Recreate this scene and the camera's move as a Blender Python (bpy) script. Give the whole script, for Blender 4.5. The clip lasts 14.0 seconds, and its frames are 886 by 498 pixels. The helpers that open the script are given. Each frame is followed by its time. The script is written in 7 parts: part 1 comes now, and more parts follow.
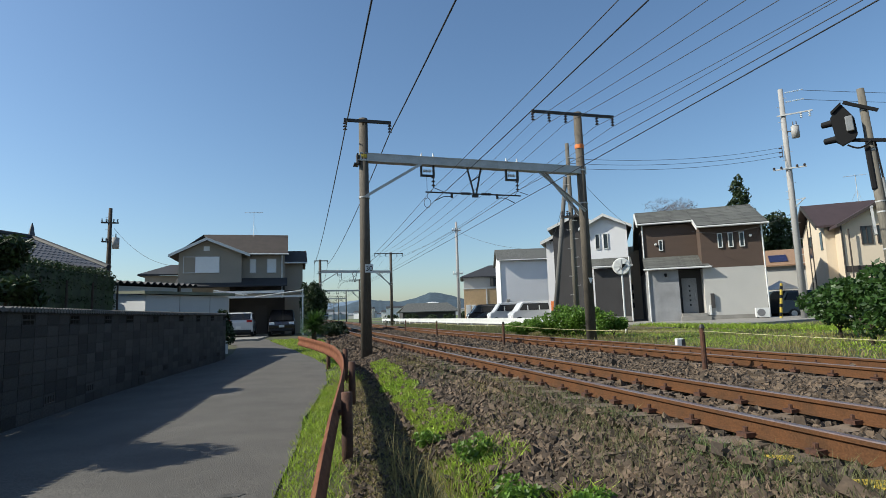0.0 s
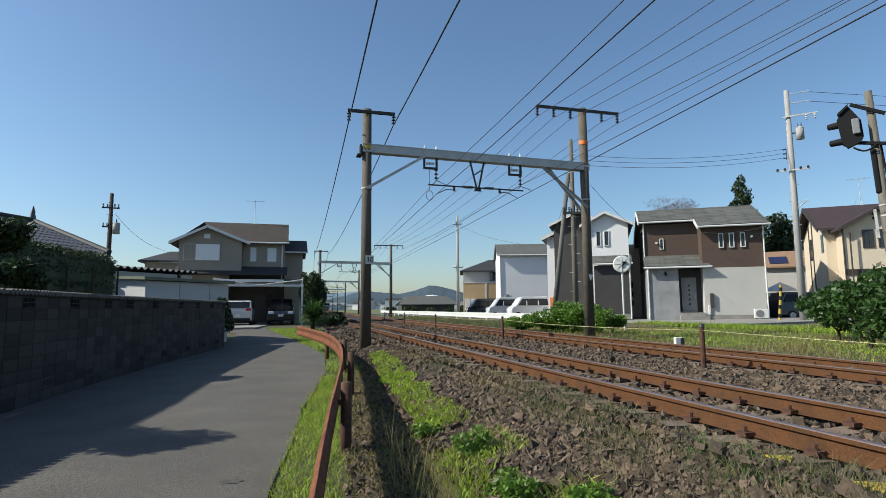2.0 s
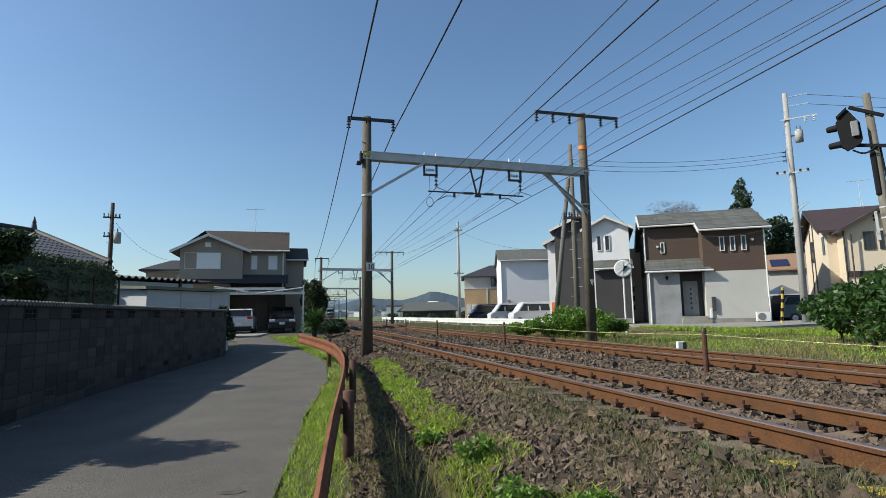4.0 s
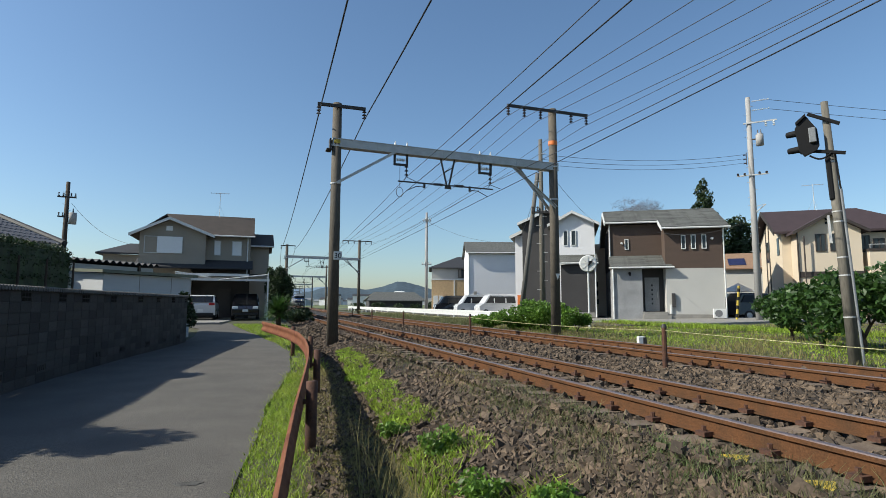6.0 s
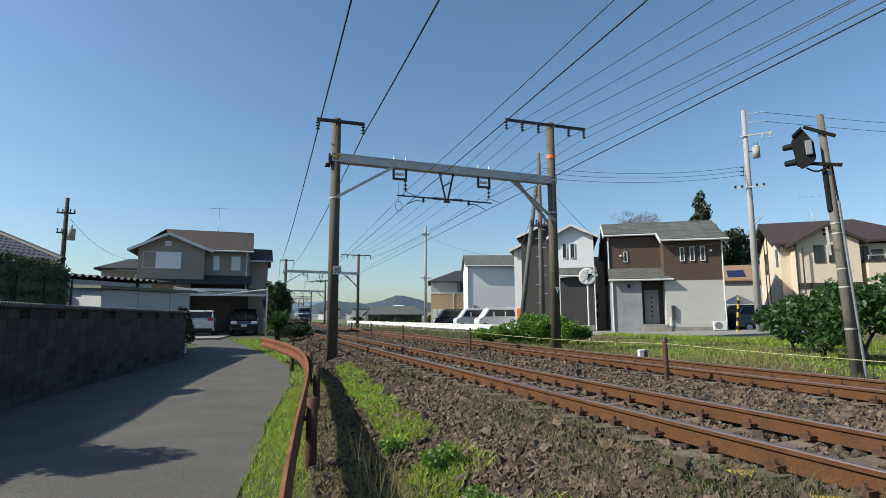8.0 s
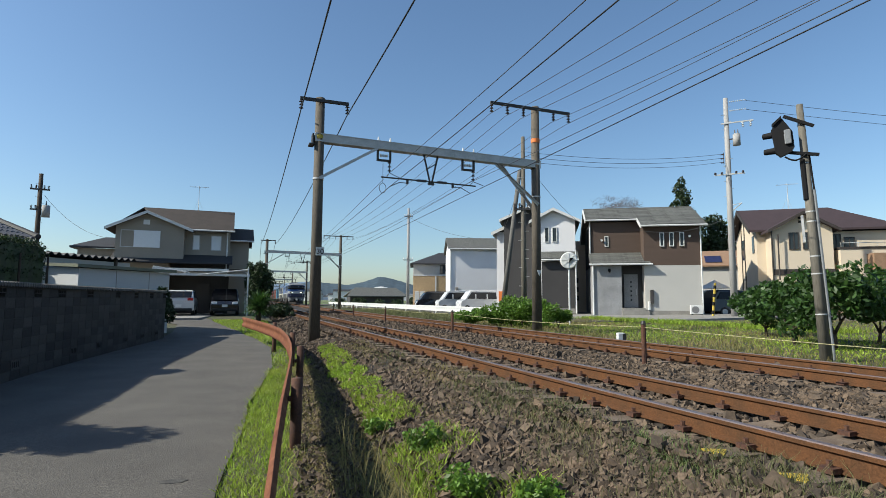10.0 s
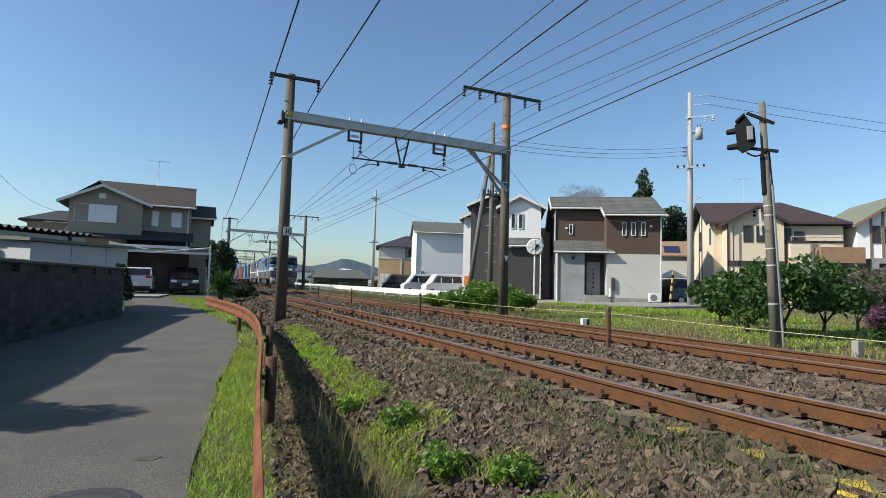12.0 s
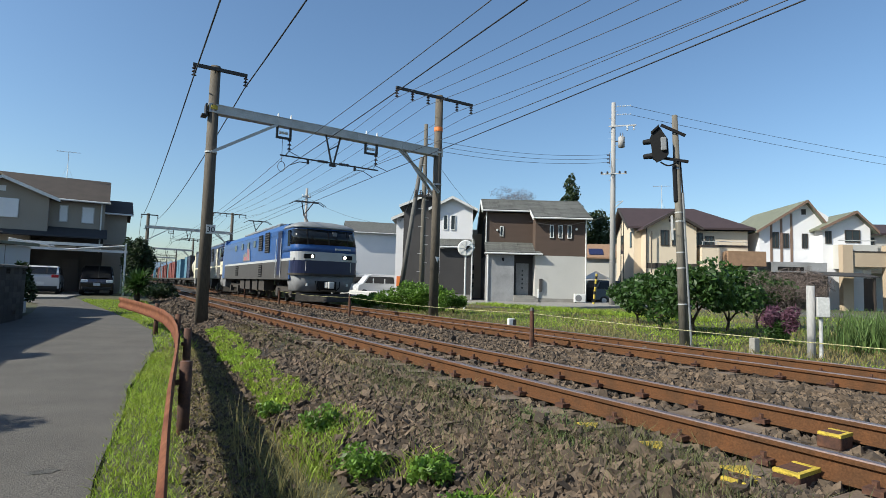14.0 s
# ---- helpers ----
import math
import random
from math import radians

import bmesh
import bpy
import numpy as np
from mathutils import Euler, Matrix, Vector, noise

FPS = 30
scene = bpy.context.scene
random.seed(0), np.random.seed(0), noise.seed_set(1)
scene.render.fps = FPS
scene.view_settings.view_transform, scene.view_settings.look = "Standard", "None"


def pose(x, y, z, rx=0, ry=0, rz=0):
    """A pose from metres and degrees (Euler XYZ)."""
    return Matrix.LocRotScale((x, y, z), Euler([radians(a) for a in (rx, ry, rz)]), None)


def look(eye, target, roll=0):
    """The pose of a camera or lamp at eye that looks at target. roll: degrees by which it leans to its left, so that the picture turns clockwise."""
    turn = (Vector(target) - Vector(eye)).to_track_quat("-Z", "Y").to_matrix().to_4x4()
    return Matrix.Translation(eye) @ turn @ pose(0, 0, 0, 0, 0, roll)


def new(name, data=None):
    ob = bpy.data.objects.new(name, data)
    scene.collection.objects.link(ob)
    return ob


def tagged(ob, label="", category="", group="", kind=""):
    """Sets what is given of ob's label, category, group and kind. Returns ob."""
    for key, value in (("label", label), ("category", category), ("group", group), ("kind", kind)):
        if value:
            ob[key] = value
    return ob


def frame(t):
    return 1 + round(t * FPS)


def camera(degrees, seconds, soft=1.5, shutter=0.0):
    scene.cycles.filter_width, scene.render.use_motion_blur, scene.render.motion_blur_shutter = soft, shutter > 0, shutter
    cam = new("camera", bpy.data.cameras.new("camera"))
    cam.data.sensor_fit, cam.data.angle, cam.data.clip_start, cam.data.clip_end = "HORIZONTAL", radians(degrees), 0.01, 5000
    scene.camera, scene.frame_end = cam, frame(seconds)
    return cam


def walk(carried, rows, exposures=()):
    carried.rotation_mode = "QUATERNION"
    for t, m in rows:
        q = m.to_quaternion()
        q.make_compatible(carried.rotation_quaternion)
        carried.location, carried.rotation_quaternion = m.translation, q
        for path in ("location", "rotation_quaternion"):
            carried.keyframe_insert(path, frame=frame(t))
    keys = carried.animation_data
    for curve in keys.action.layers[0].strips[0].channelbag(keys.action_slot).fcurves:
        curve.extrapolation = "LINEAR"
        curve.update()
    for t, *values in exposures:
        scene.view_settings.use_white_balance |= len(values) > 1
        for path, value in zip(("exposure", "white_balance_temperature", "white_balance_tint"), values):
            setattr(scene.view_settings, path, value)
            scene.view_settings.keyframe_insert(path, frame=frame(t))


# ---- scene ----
cam = camera(78.47, 14.0, soft=0.6)
PATH = [
    (0.0, pose(0.093, 0.010, 1.566, 96.88, 1.87, -2.82)),
    (0.5, pose(0.077, 0.006, 1.566, 97.29, 1.16, -3.25)),
    (1.0, pose(0.096, 0.030, 1.563, 97.30, 1.15, -3.83)),
    (1.5, pose(0.085, 0.037, 1.560, 97.34, 1.36, -3.79)),
    (2.0, pose(0.062, 0.024, 1.559, 96.18, 0.46, -2.97)),
    (2.5, pose(0.058, 0.024, 1.561, 97.33, 0.99, -3.26)),
    (3.0, pose(0.059, 0.021, 1.567, 97.63, 1.26, -2.83)),
    (5.5, pose(0.066, 0.029, 1.579, 95.32, -0.20, -4.06)),
    (6.0, pose(0.058, 0.043, 1.588, 95.80, -0.15, -6.33)),
    (6.5, pose(0.041, 0.051, 1.595, 96.36, -0.71, -6.45)),
    (7.0, pose(0.035, 0.025, 1.599, 96.78, 0.27, -5.06)),
    (7.5, pose(0.030, 0.032, 1.596, 97.20, 0.49, -5.36)),
    (8.0, pose(0.042, 0.041, 1.602, 97.22, 0.22, -6.41)),
    (10.5, pose(-0.030, -0.021, 1.607, 94.42, -0.64, -9.82)),
    (11.0, pose(-0.100, -0.040, 1.591, 93.66, -1.16, -11.99)),
    (11.5, pose(-0.131, -0.031, 1.591, 93.59, -1.45, -11.89)),
    (12.0, pose(-0.143, -0.035, 1.591, 93.70, -1.51, -12.13)),
    (12.5, pose(-0.152, -0.057, 1.594, 94.54, -1.90, -13.62)),
    (13.0, pose(-0.132, -0.072, 1.600, 94.31, -1.81, -14.75)),
    (13.5, pose(-0.103, -0.097, 1.604, 94.53, -1.90, -16.97)),
    (14.0, pose(-0.061, -0.108, 1.607, 93.93, -1.62, -19.14)),
]
walk(cam, PATH, exposures=((0.0, 0.34, 6450, 5), (8.0, 0.38, 6450, 5), (14.0, 0.47, 6450, 5)))

# ---- world and sun ----
SUN_AZ, SUN_EL = -95.0, 37.2
world = bpy.data.worlds.new("world")
scene.world = world
world.use_nodes = True
wn = world.node_tree.nodes
sky = wn.new("ShaderNodeTexSky")
sky.sky_type, sky.sun_disc = "NISHITA", False
sky.sun_elevation, sky.sun_rotation = radians(SUN_EL), radians(SUN_AZ % 360)
sky.air_density, sky.dust_density, sky.ozone_density = 1.12, 0.9, 5.0
world.node_tree.links.new(sky.outputs[0], wn["Background"].inputs[0])
wn["Background"].inputs[1].default_value = 0.112
sun_data = bpy.data.lights.new("sun", "SUN")
sun_data.energy, sun_data.angle, sun_data.color = 5.0, radians(0.5), (1.0, 0.94, 0.84)
sun = new("sun", sun_data)
sd = Vector((math.sin(radians(SUN_AZ)) * math.cos(radians(SUN_EL)), math.cos(radians(SUN_AZ)) * math.cos(radians(SUN_EL)), math.sin(radians(SUN_EL))))
sun.matrix_world = look(sd * 100, (0, 0, 0))


# ---- materials ----
def mat(name, color, rough=0.7, metal=0.0, vary=0.25, scale=6.0, bump=0.3, fine=60.0, stain=None, depth=0.01, spec=0.5, island=0.0, obrand=0.0, stretch=(1, 1, 1), thin=0.0):
    """A surface with large stains and fine grain: two noises tint the colour and raise a small bump."""
    m = bpy.data.materials.new(name)
    m.use_nodes = True
    nt = m.node_tree
    n, l = nt.nodes, nt.links
    b = n["Principled BSDF"]
    b.inputs["Roughness"].default_value, b.inputs["Metallic"].default_value = rough, metal
    b.inputs["Specular IOR Level"].default_value = spec
    tc = n.new("ShaderNodeTexCoord")
    mp = n.new("ShaderNodeMapping")
    mp.inputs["Scale"].default_value = stretch
    l.new(tc.outputs["Object"], mp.inputs["Vector"])
    big, small = n.new("ShaderNodeTexNoise"), n.new("ShaderNodeTexNoise")
    big.inputs["Scale"].default_value, big.inputs["Detail"].default_value = scale, 5
    small.inputs["Scale"].default_value, small.inputs["Detail"].default_value = fine, 4
    for q in (big, small):
        l.new(mp.outputs[0], q.inputs["Vector"])
    ramp = n.new("ShaderNodeMapRange")
    ramp.inputs["From Min"].default_value, ramp.inputs["From Max"].default_value = 0.3, 0.7
    l.new(big.outputs["Fac"], ramp.inputs["Value"])
    mix = n.new("ShaderNodeMix")
    mix.data_type = "RGBA"
    c = Vector(color)
    d = Vector(stain) if stain else c * (1 - vary)
    mix.inputs["A"].default_value, mix.inputs["B"].default_value = (*c, 1), (*d, 1)
    l.new(ramp.outputs[0], mix.inputs["Factor"])
    out = mix.outputs["Result"]
    grain = n.new("ShaderNodeMapRange")
    grain.inputs["From Min"].default_value, grain.inputs["From Max"].default_value = 0.3, 0.7
    grain.inputs["To Min"].default_value, grain.inputs["To Max"].default_value = 1 - vary * 0.7, 1 + vary * 0.7
    l.new(small.outputs["Fac"], grain.inputs["Value"])
    val = grain.outputs[0]
    for amount, node, socket in ((island, "ShaderNodeNewGeometry", "Random Per Island"), (obrand, "ShaderNodeObjectInfo", "Random")):
        if amount:
            src = n.new(node)
            r2 = n.new("ShaderNodeMapRange")
            r2.inputs["To Min"].default_value, r2.inputs["To Max"].default_value = 1 - amount, 1 + amount
            l.new(src.outputs[socket], r2.inputs["Value"])
            mul = n.new("ShaderNodeMath")
            mul.operation = "MULTIPLY"
            l.new(val, mul.inputs[0]), l.new(r2.outputs[0], mul.inputs[1])
            val = mul.outputs[0]
    sc = n.new("ShaderNodeVectorMath")
    sc.operation = "SCALE"
    l.new(out, sc.inputs[0]), l.new(val, sc.inputs["Scale"])
    l.new(sc.outputs[0], b.inputs["Base Color"])
    if bump:
        bp = n.new("ShaderNodeBump")
        bp.inputs["Strength"].default_value, bp.inputs["Distance"].default_value = bump, depth
        l.new(small.outputs["Fac"], bp.inputs["Height"])
        l.new(bp.outputs[0], b.inputs["Normal"])
    if thin:
        tr, ms = n.new("ShaderNodeBsdfTranslucent"), n.new("ShaderNodeMixShader")
        ms.inputs[0].default_value = thin
        l.new(sc.outputs[0], tr.inputs["Color"])
        l.new(b.outputs[0], ms.inputs[1]), l.new(tr.outputs[0], ms.inputs[2])
        l.new(ms.outputs[0], n["Material Output"].inputs["Surface"])
    return m


def glow(name, color, strength):
    m = bpy.data.materials.new(name)
    m.use_nodes = True
    b = m.node_tree.nodes["Principled BSDF"]
    b.inputs["Base Color"].default_value = (*color, 1)
    b.inputs["Emission Color"].default_value, b.inputs["Emission Strength"].default_value = (*color, 1), strength
    return m


ASPHALT = mat("asphalt", (0.105, 0.095, 0.082), 0.92, vary=0.8, scale=1.1, fine=75, bump=1.0, depth=0.008, stain=(0.074, 0.067, 0.058))
# blocks darkened below plain concrete: the wall's shade is put into the colour
CONC_BLOCK_SHADED = mat("shaded_concrete_block", (0.045, 0.041, 0.037), 0.9, vary=0.5, scale=1.6, fine=35, bump=0.6, depth=0.008, obrand=0.45, stretch=(1, 1, 1))
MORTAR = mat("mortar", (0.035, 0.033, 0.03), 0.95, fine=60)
CONCRETE = mat("concrete", (0.27, 0.255, 0.23), 0.85, vary=0.25, scale=1.5, fine=50, bump=0.3)
POLE_CONC = mat("pole_concrete", (0.105, 0.088, 0.068), 0.85, vary=0.35, scale=3, fine=40, bump=0.3, stretch=(1, 1, 0.15))
POLE_TAN = mat("pole_tan", (0.15, 0.135, 0.11), 0.85, vary=0.3, scale=3, fine=40, bump=0.3, stretch=(1, 1, 0.15))
POLE_STRUT = mat("strut_concrete", (0.14, 0.135, 0.125), 0.85, vary=0.3, scale=2.5, fine=40, bump=0.2, stretch=(1, 1, 0.2))
POLE_GREY = mat("pole_grey", (0.34, 0.33, 0.32), 0.8, vary=0.2, scale=2, fine=40, bump=0.2, stretch=(1, 1, 0.2))
STEEL = mat("galvanised_steel", (0.5, 0.5, 0.49), 0.5, metal=0.15, vary=0.2, scale=4, fine=30, bump=0.1)
DARK_STEEL = mat("dark_steel", (0.05, 0.045, 0.042), 0.6, metal=0.2, vary=0.3, scale=8)
WIRE_BLACK = mat("wire_black", (0.012, 0.012, 0.014), 0.5, vary=0.1, bump=0)
WIRE_GREY = mat("wire_grey", (0.06, 0.06, 0.065), 0.5, metal=0.3, vary=0.1, bump=0)
PORCELAIN = mat("dark_porcelain", (0.06, 0.05, 0.05), 0.25, vary=0.1, bump=0)
RUST = mat("rust_rail", (0.11, 0.047, 0.019), 0.85, metal=0.0, vary=0.4, scale=5, fine=70, bump=0.25, depth=0.004, stain=(0.07, 0.035, 0.017), spec=0.2)
RAIL_HEAD = mat("rail_head", (0.2, 0.13, 0.11), 0.42, metal=0.6, vary=0.25, scale=4, fine=60, bump=0.1, stain=(0.2, 0.17, 0.17))
RUST_BEAM = mat("rust_beam", (0.1, 0.032, 0.016), 0.85, metal=0.0, vary=0.4, scale=5, fine=55, bump=0.3, depth=0.004, stain=(0.19, 0.075, 0.036), spec=0.25)
RUST_DARK = mat("rust_dark", (0.04, 0.018, 0.013), 0.85, vary=0.4, scale=8, fine=55, bump=0.4, stain=(0.11, 0.045, 0.022))
SLEEPER = mat("sleeper_concrete", (0.17, 0.128, 0.092), 0.9, vary=0.35, scale=6, fine=60, bump=0.4, obrand=0.2, stain=(0.1, 0.068, 0.046))
CAPPING = mat("wall_capping", (0.12, 0.116, 0.108), 0.9, vary=0.4, scale=3, fine=40, bump=0.3)
TAR = mat("tar_patch", (0.095, 0.09, 0.08), 0.9, vary=0.5, scale=9, fine=70, bump=0.8)
IRON = mat("cast_iron", (0.1, 0.085, 0.07), 0.6, metal=0.4, vary=0.35, scale=9, fine=60, bump=0.4)
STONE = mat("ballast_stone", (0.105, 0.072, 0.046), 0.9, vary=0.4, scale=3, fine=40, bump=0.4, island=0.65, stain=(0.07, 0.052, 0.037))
# bed darker than its stones: the gaps' shade is put into its colour
BALLAST_SHADED = mat("ballast_bed_shaded", (0.035, 0.026, 0.019), 0.95, vary=0.5, scale=9, fine=25, bump=1.0, depth=0.04)
SOIL = mat("soil_grass", (0.07, 0.057, 0.031), 0.95, vary=0.4, scale=0.6, fine=14, bump=0.6, depth=0.03, stain=(0.05, 0.06, 0.022))
FIELD = mat("field", (0.09, 0.15, 0.035), 0.95, vary=0.3, scale=0.05, fine=2, bump=0.4, depth=0.05, stain=(0.14, 0.13, 0.06))
GRASS = mat("grass_blade", (0.24, 0.36, 0.032), 0.65, vary=0.3, scale=0.8, fine=5, bump=0, island=0.35, stain=(0.3, 0.37, 0.05), thin=0.4)
GRASS_MID = mat("green_tuft", (0.1, 0.18, 0.04), 0.7, vary=0.3, scale=0.8, fine=5, bump=0, island=0.35, stain=(0.13, 0.17, 0.06), thin=0.4)
GRASS_DRY = mat("dry_grass_blade", (0.3, 0.235, 0.1), 0.8, vary=0.3, scale=0.8, fine=5, bump=0, island=0.35, stain=(0.21, 0.2, 0.07), thin=0.4)
GRASS_DULL = mat("dull_grass_blade", (0.13, 0.15, 0.055), 0.75, vary=0.3, scale=0.8, fine=5, bump=0, island=0.35, stain=(0.16, 0.15, 0.07), thin=0.4)
LEAF = mat("leaf", (0.05, 0.11, 0.022), 0.5, vary=0.3, scale=1.5, fine=9, bump=0, island=0.4, thin=0.4)
LEAF_DARK = mat("leaf_dark", (0.03, 0.055, 0.014), 0.6, vary=0.3, scale=1.5, fine=9, bump=0, island=0.45, thin=0.2)
LEAF_BRIGHT = mat("leaf_bright", (0.13, 0.24, 0.03), 0.5, vary=0.3, scale=1.5, fine=9, bump=0, island=0.4, thin=0.4)
LEAF_PURPLE = mat("leaf_purple", (0.17, 0.075, 0.115), 0.7, vary=0.3, scale=3, fine=9, bump=0, island=0.4, thin=0.4)
TWIG = mat("grey_twig", (0.15, 0.115, 0.1), 0.9, vary=0.3, scale=3, fine=9, bump=0, island=0.3)
BARK = mat("bark", (0.07, 0.05, 0.035), 0.9, vary=0.4, scale=6, fine=30, bump=0.6, depth=0.02)
WHITE_PAINT = mat("white_paint", (0.64, 0.64, 0.62), 0.5, vary=0.1, scale=3, fine=30, bump=0.05)
WHITE_WALL = mat("white_render", (0.72, 0.71, 0.72), 0.85, vary=0.06, scale=0.6, fine=60, bump=0.2, depth=0.004)
GREY_WALL = mat("pale_grey_render", (0.5, 0.5, 0.5), 0.85, vary=0.1, scale=0.8, fine=60, bump=0.2, depth=0.004)
IVORY_WALL = mat("ivory_render", (0.46, 0.445, 0.415), 0.85, vary=0.07, scale=0.6, fine=60, bump=0.2, depth=0.004)
BROWN_WALL = mat("brown_siding", (0.085, 0.056, 0.042), 0.8, vary=0.12, scale=0.6, fine=40, bump=0.2, depth=0.004, stretch=(1, 1, 6))
CHAR_WALL = mat("charcoal_siding", (0.045, 0.042, 0.042), 0.8, vary=0.15, scale=0.8, fine=40, bump=0.2, depth=0.004)
CREAM_WALL = mat("cream_render", (0.62, 0.52, 0.395), 0.85, vary=0.07, scale=0.6, fine=60, bump=0.2, depth=0.004)
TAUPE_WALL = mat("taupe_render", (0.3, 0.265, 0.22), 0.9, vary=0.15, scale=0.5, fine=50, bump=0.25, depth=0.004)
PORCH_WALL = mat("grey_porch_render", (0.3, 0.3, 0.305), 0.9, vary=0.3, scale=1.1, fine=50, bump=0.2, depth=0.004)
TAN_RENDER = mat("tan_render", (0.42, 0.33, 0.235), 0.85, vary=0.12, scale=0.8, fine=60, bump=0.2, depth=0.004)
# wall colour with the shade under roofs and storeys put into it
SHADED_WALL = mat("shaded_wall", (0.05, 0.044, 0.038), 0.9, vary=0.25, scale=1, fine=50, bump=0.2)
TAN_BRICK = mat("tan_brick", (0.52, 0.36, 0.2), 0.85, vary=0.25, scale=5, fine=25, bump=0.3)
ORANGE_TILE = mat("brown_tile", (0.27, 0.165, 0.1), 0.8, vary=0.2, scale=4, fine=25, bump=0.3)
SHINGLE = mat("grey_shingle", (0.12, 0.118, 0.11), 0.9, vary=0.55, scale=5, fine=12, bump=0.8, depth=0.03, obrand=0.2, stain=(0.065, 0.068, 0.06))
ROOF_BROWN = mat("brown_roof", (0.05, 0.038, 0.03), 0.8, vary=0.25, scale=2, fine=25, bump=0.3, obrand=0.1)
ROOF_PURPLE = mat("maroon_roof", (0.05, 0.032, 0.034), 0.75, vary=0.2, scale=2, fine=25, bump=0.3)
ROOF_GREEN = mat("green_grey_roof", (0.17, 0.18, 0.13), 0.85, vary=0.3, scale=2, fine=25, bump=0.4)
ROOF_DARK = mat("dark_roof", (0.035, 0.035, 0.038), 0.7, vary=0.2, scale=2, fine=25, bump=0.3)
TILE_GLOSS = mat("glazed_roof_tile", (0.07, 0.07, 0.078), 0.42, vary=0.2, scale=3, fine=20, bump=0.1, obrand=0.1)
TRIM_DARK = mat("dark_trim", (0.045, 0.035, 0.03), 0.6, vary=0.2, bump=0)
TIMBER = mat("brown_timber", (0.2, 0.13, 0.095), 0.7, vary=0.2, scale=4, bump=0.2)
SHUTTER = mat("pale_shutter", (0.7, 0.71, 0.72), 0.5, vary=0.05, bump=0)
GLASS = mat("window_glass", (0.03, 0.036, 0.04), 0.08, vary=0.2, scale=0.6, bump=0, spec=0.5)
CAR_WHITE = mat("white_car_paint", (0.52, 0.52, 0.52), 0.25, vary=0.03, bump=0)
CAR_BLACK = mat("black_car_paint", (0.012, 0.012, 0.016), 0.12, vary=0.1, bump=0, spec=0.7)
CAR_BLUE = mat("dark_blue_car_paint", (0.02, 0.02, 0.06), 0.2, vary=0.1, bump=0)
RUBBER = mat("rubber", (0.02, 0.02, 0.02), 0.85, vary=0.2)
LAMP_RED = mat("red_lens", (0.35, 0.02, 0.02), 0.2, vary=0.1, bump=0)
LAMP_CLEAR = mat("clear_lens", (0.7, 0.72, 0.75), 0.15, vary=0.05, bump=0)
YELLOW = mat("yellow_paint", (0.55, 0.4, 0.05), 0.7, vary=0.45, scale=8, bump=0.1)
ORANGE = mat("orange_paint", (0.75, 0.2, 0.04), 0.6, vary=0.15, scale=8, bump=0.1)
BLACK = mat("black_paint", (0.008, 0.008, 0.009), 0.7, vary=0.1, bump=0, spec=0.2)
MIRROR = mat("mirror", (0.75, 0.77, 0.8), 0.06, metal=1.0, vary=0.03, bump=0)
LOCO_BLUE = mat("loco_blue", (0.022, 0.075, 0.24), 0.3, vary=0.15, scale=2, fine=20, bump=0.05)
LOCO_NAVY = mat("loco_navy", (0.012, 0.016, 0.055), 0.35, vary=0.15, scale=2, bump=0.05)
LOCO_GREY = mat("loco_grey", (0.065, 0.06, 0.058), 0.5, vary=0.2, scale=2, bump=0.05)
LOCO_SKIRT = mat("loco_skirt", (0.18, 0.18, 0.185), 0.7, vary=0.25, scale=3, bump=0.05)
LOCO_WHITE = mat("loco_white", (0.42, 0.42, 0.42), 0.4, vary=0.1, scale=2, bump=0)
LOCO_CREAM = mat("loco_cream", (0.66, 0.6, 0.44), 0.45, vary=0.1, scale=2, bump=0)
GEAR = mat("bogie_dirt", (0.05, 0.042, 0.036), 0.85, vary=0.35, scale=6, bump=0.3)
ROOF_GREY = mat("loco_roof_grey", (0.2, 0.21, 0.22), 0.6, vary=0.2, scale=3, bump=0.05)
BOX_RED = mat("container_red", (0.2, 0.045, 0.035), 0.55, vary=0.2, scale=2, bump=0.05)
BOX_BLUE = mat("container_blue", (0.085, 0.2, 0.28), 0.55, vary=0.2, scale=2, bump=0.05)
BOX_TEAL = mat("container_teal", (0.09, 0.2, 0.22), 0.55, vary=0.2, scale=2, bump=0.05)
TANK = mat("tank_pale", (0.45, 0.42, 0.32), 0.4, vary=0.15, scale=2, bump=0.05)
HEADLIGHT = glow("headlight", (1.0, 0.86, 0.62), 6.0)
# distance haze is put into these colours: bluish ridge, paler one behind
HILL = mat("hazed_hill_forest", (0.045, 0.075, 0.1), 1.0, vary=0.25, scale=0.004, fine=0.05, bump=0)
HAZE_HILL = mat("hazed_far_hill", (0.13, 0.19, 0.26), 1.0, vary=0.15, scale=0.002, fine=0.05, bump=0)


# ---- building helpers ----
def part(name, bm, material, parent=None, label="", smooth=False):
    """Links a bmesh as one mesh object, under a thing or a part."""
    me = bpy.data.meshes.new(name)
    bmesh.ops.recalc_face_normals(bm, faces=bm.faces)
    bm.to_mesh(me)
    bm.free()
    me.materials.append(material)
    if smooth:
        me.shade_smooth()
    ob = new(name, me)
    ob.parent = parent
    if label:
        ob["label"] = label
    return ob


def thing(name, m, label, category, group="", kind=""):
    e = new(name)
    e.matrix_basis = m
    e.empty_display_size = 0.2
    return tagged(e, label, category, group, kind)


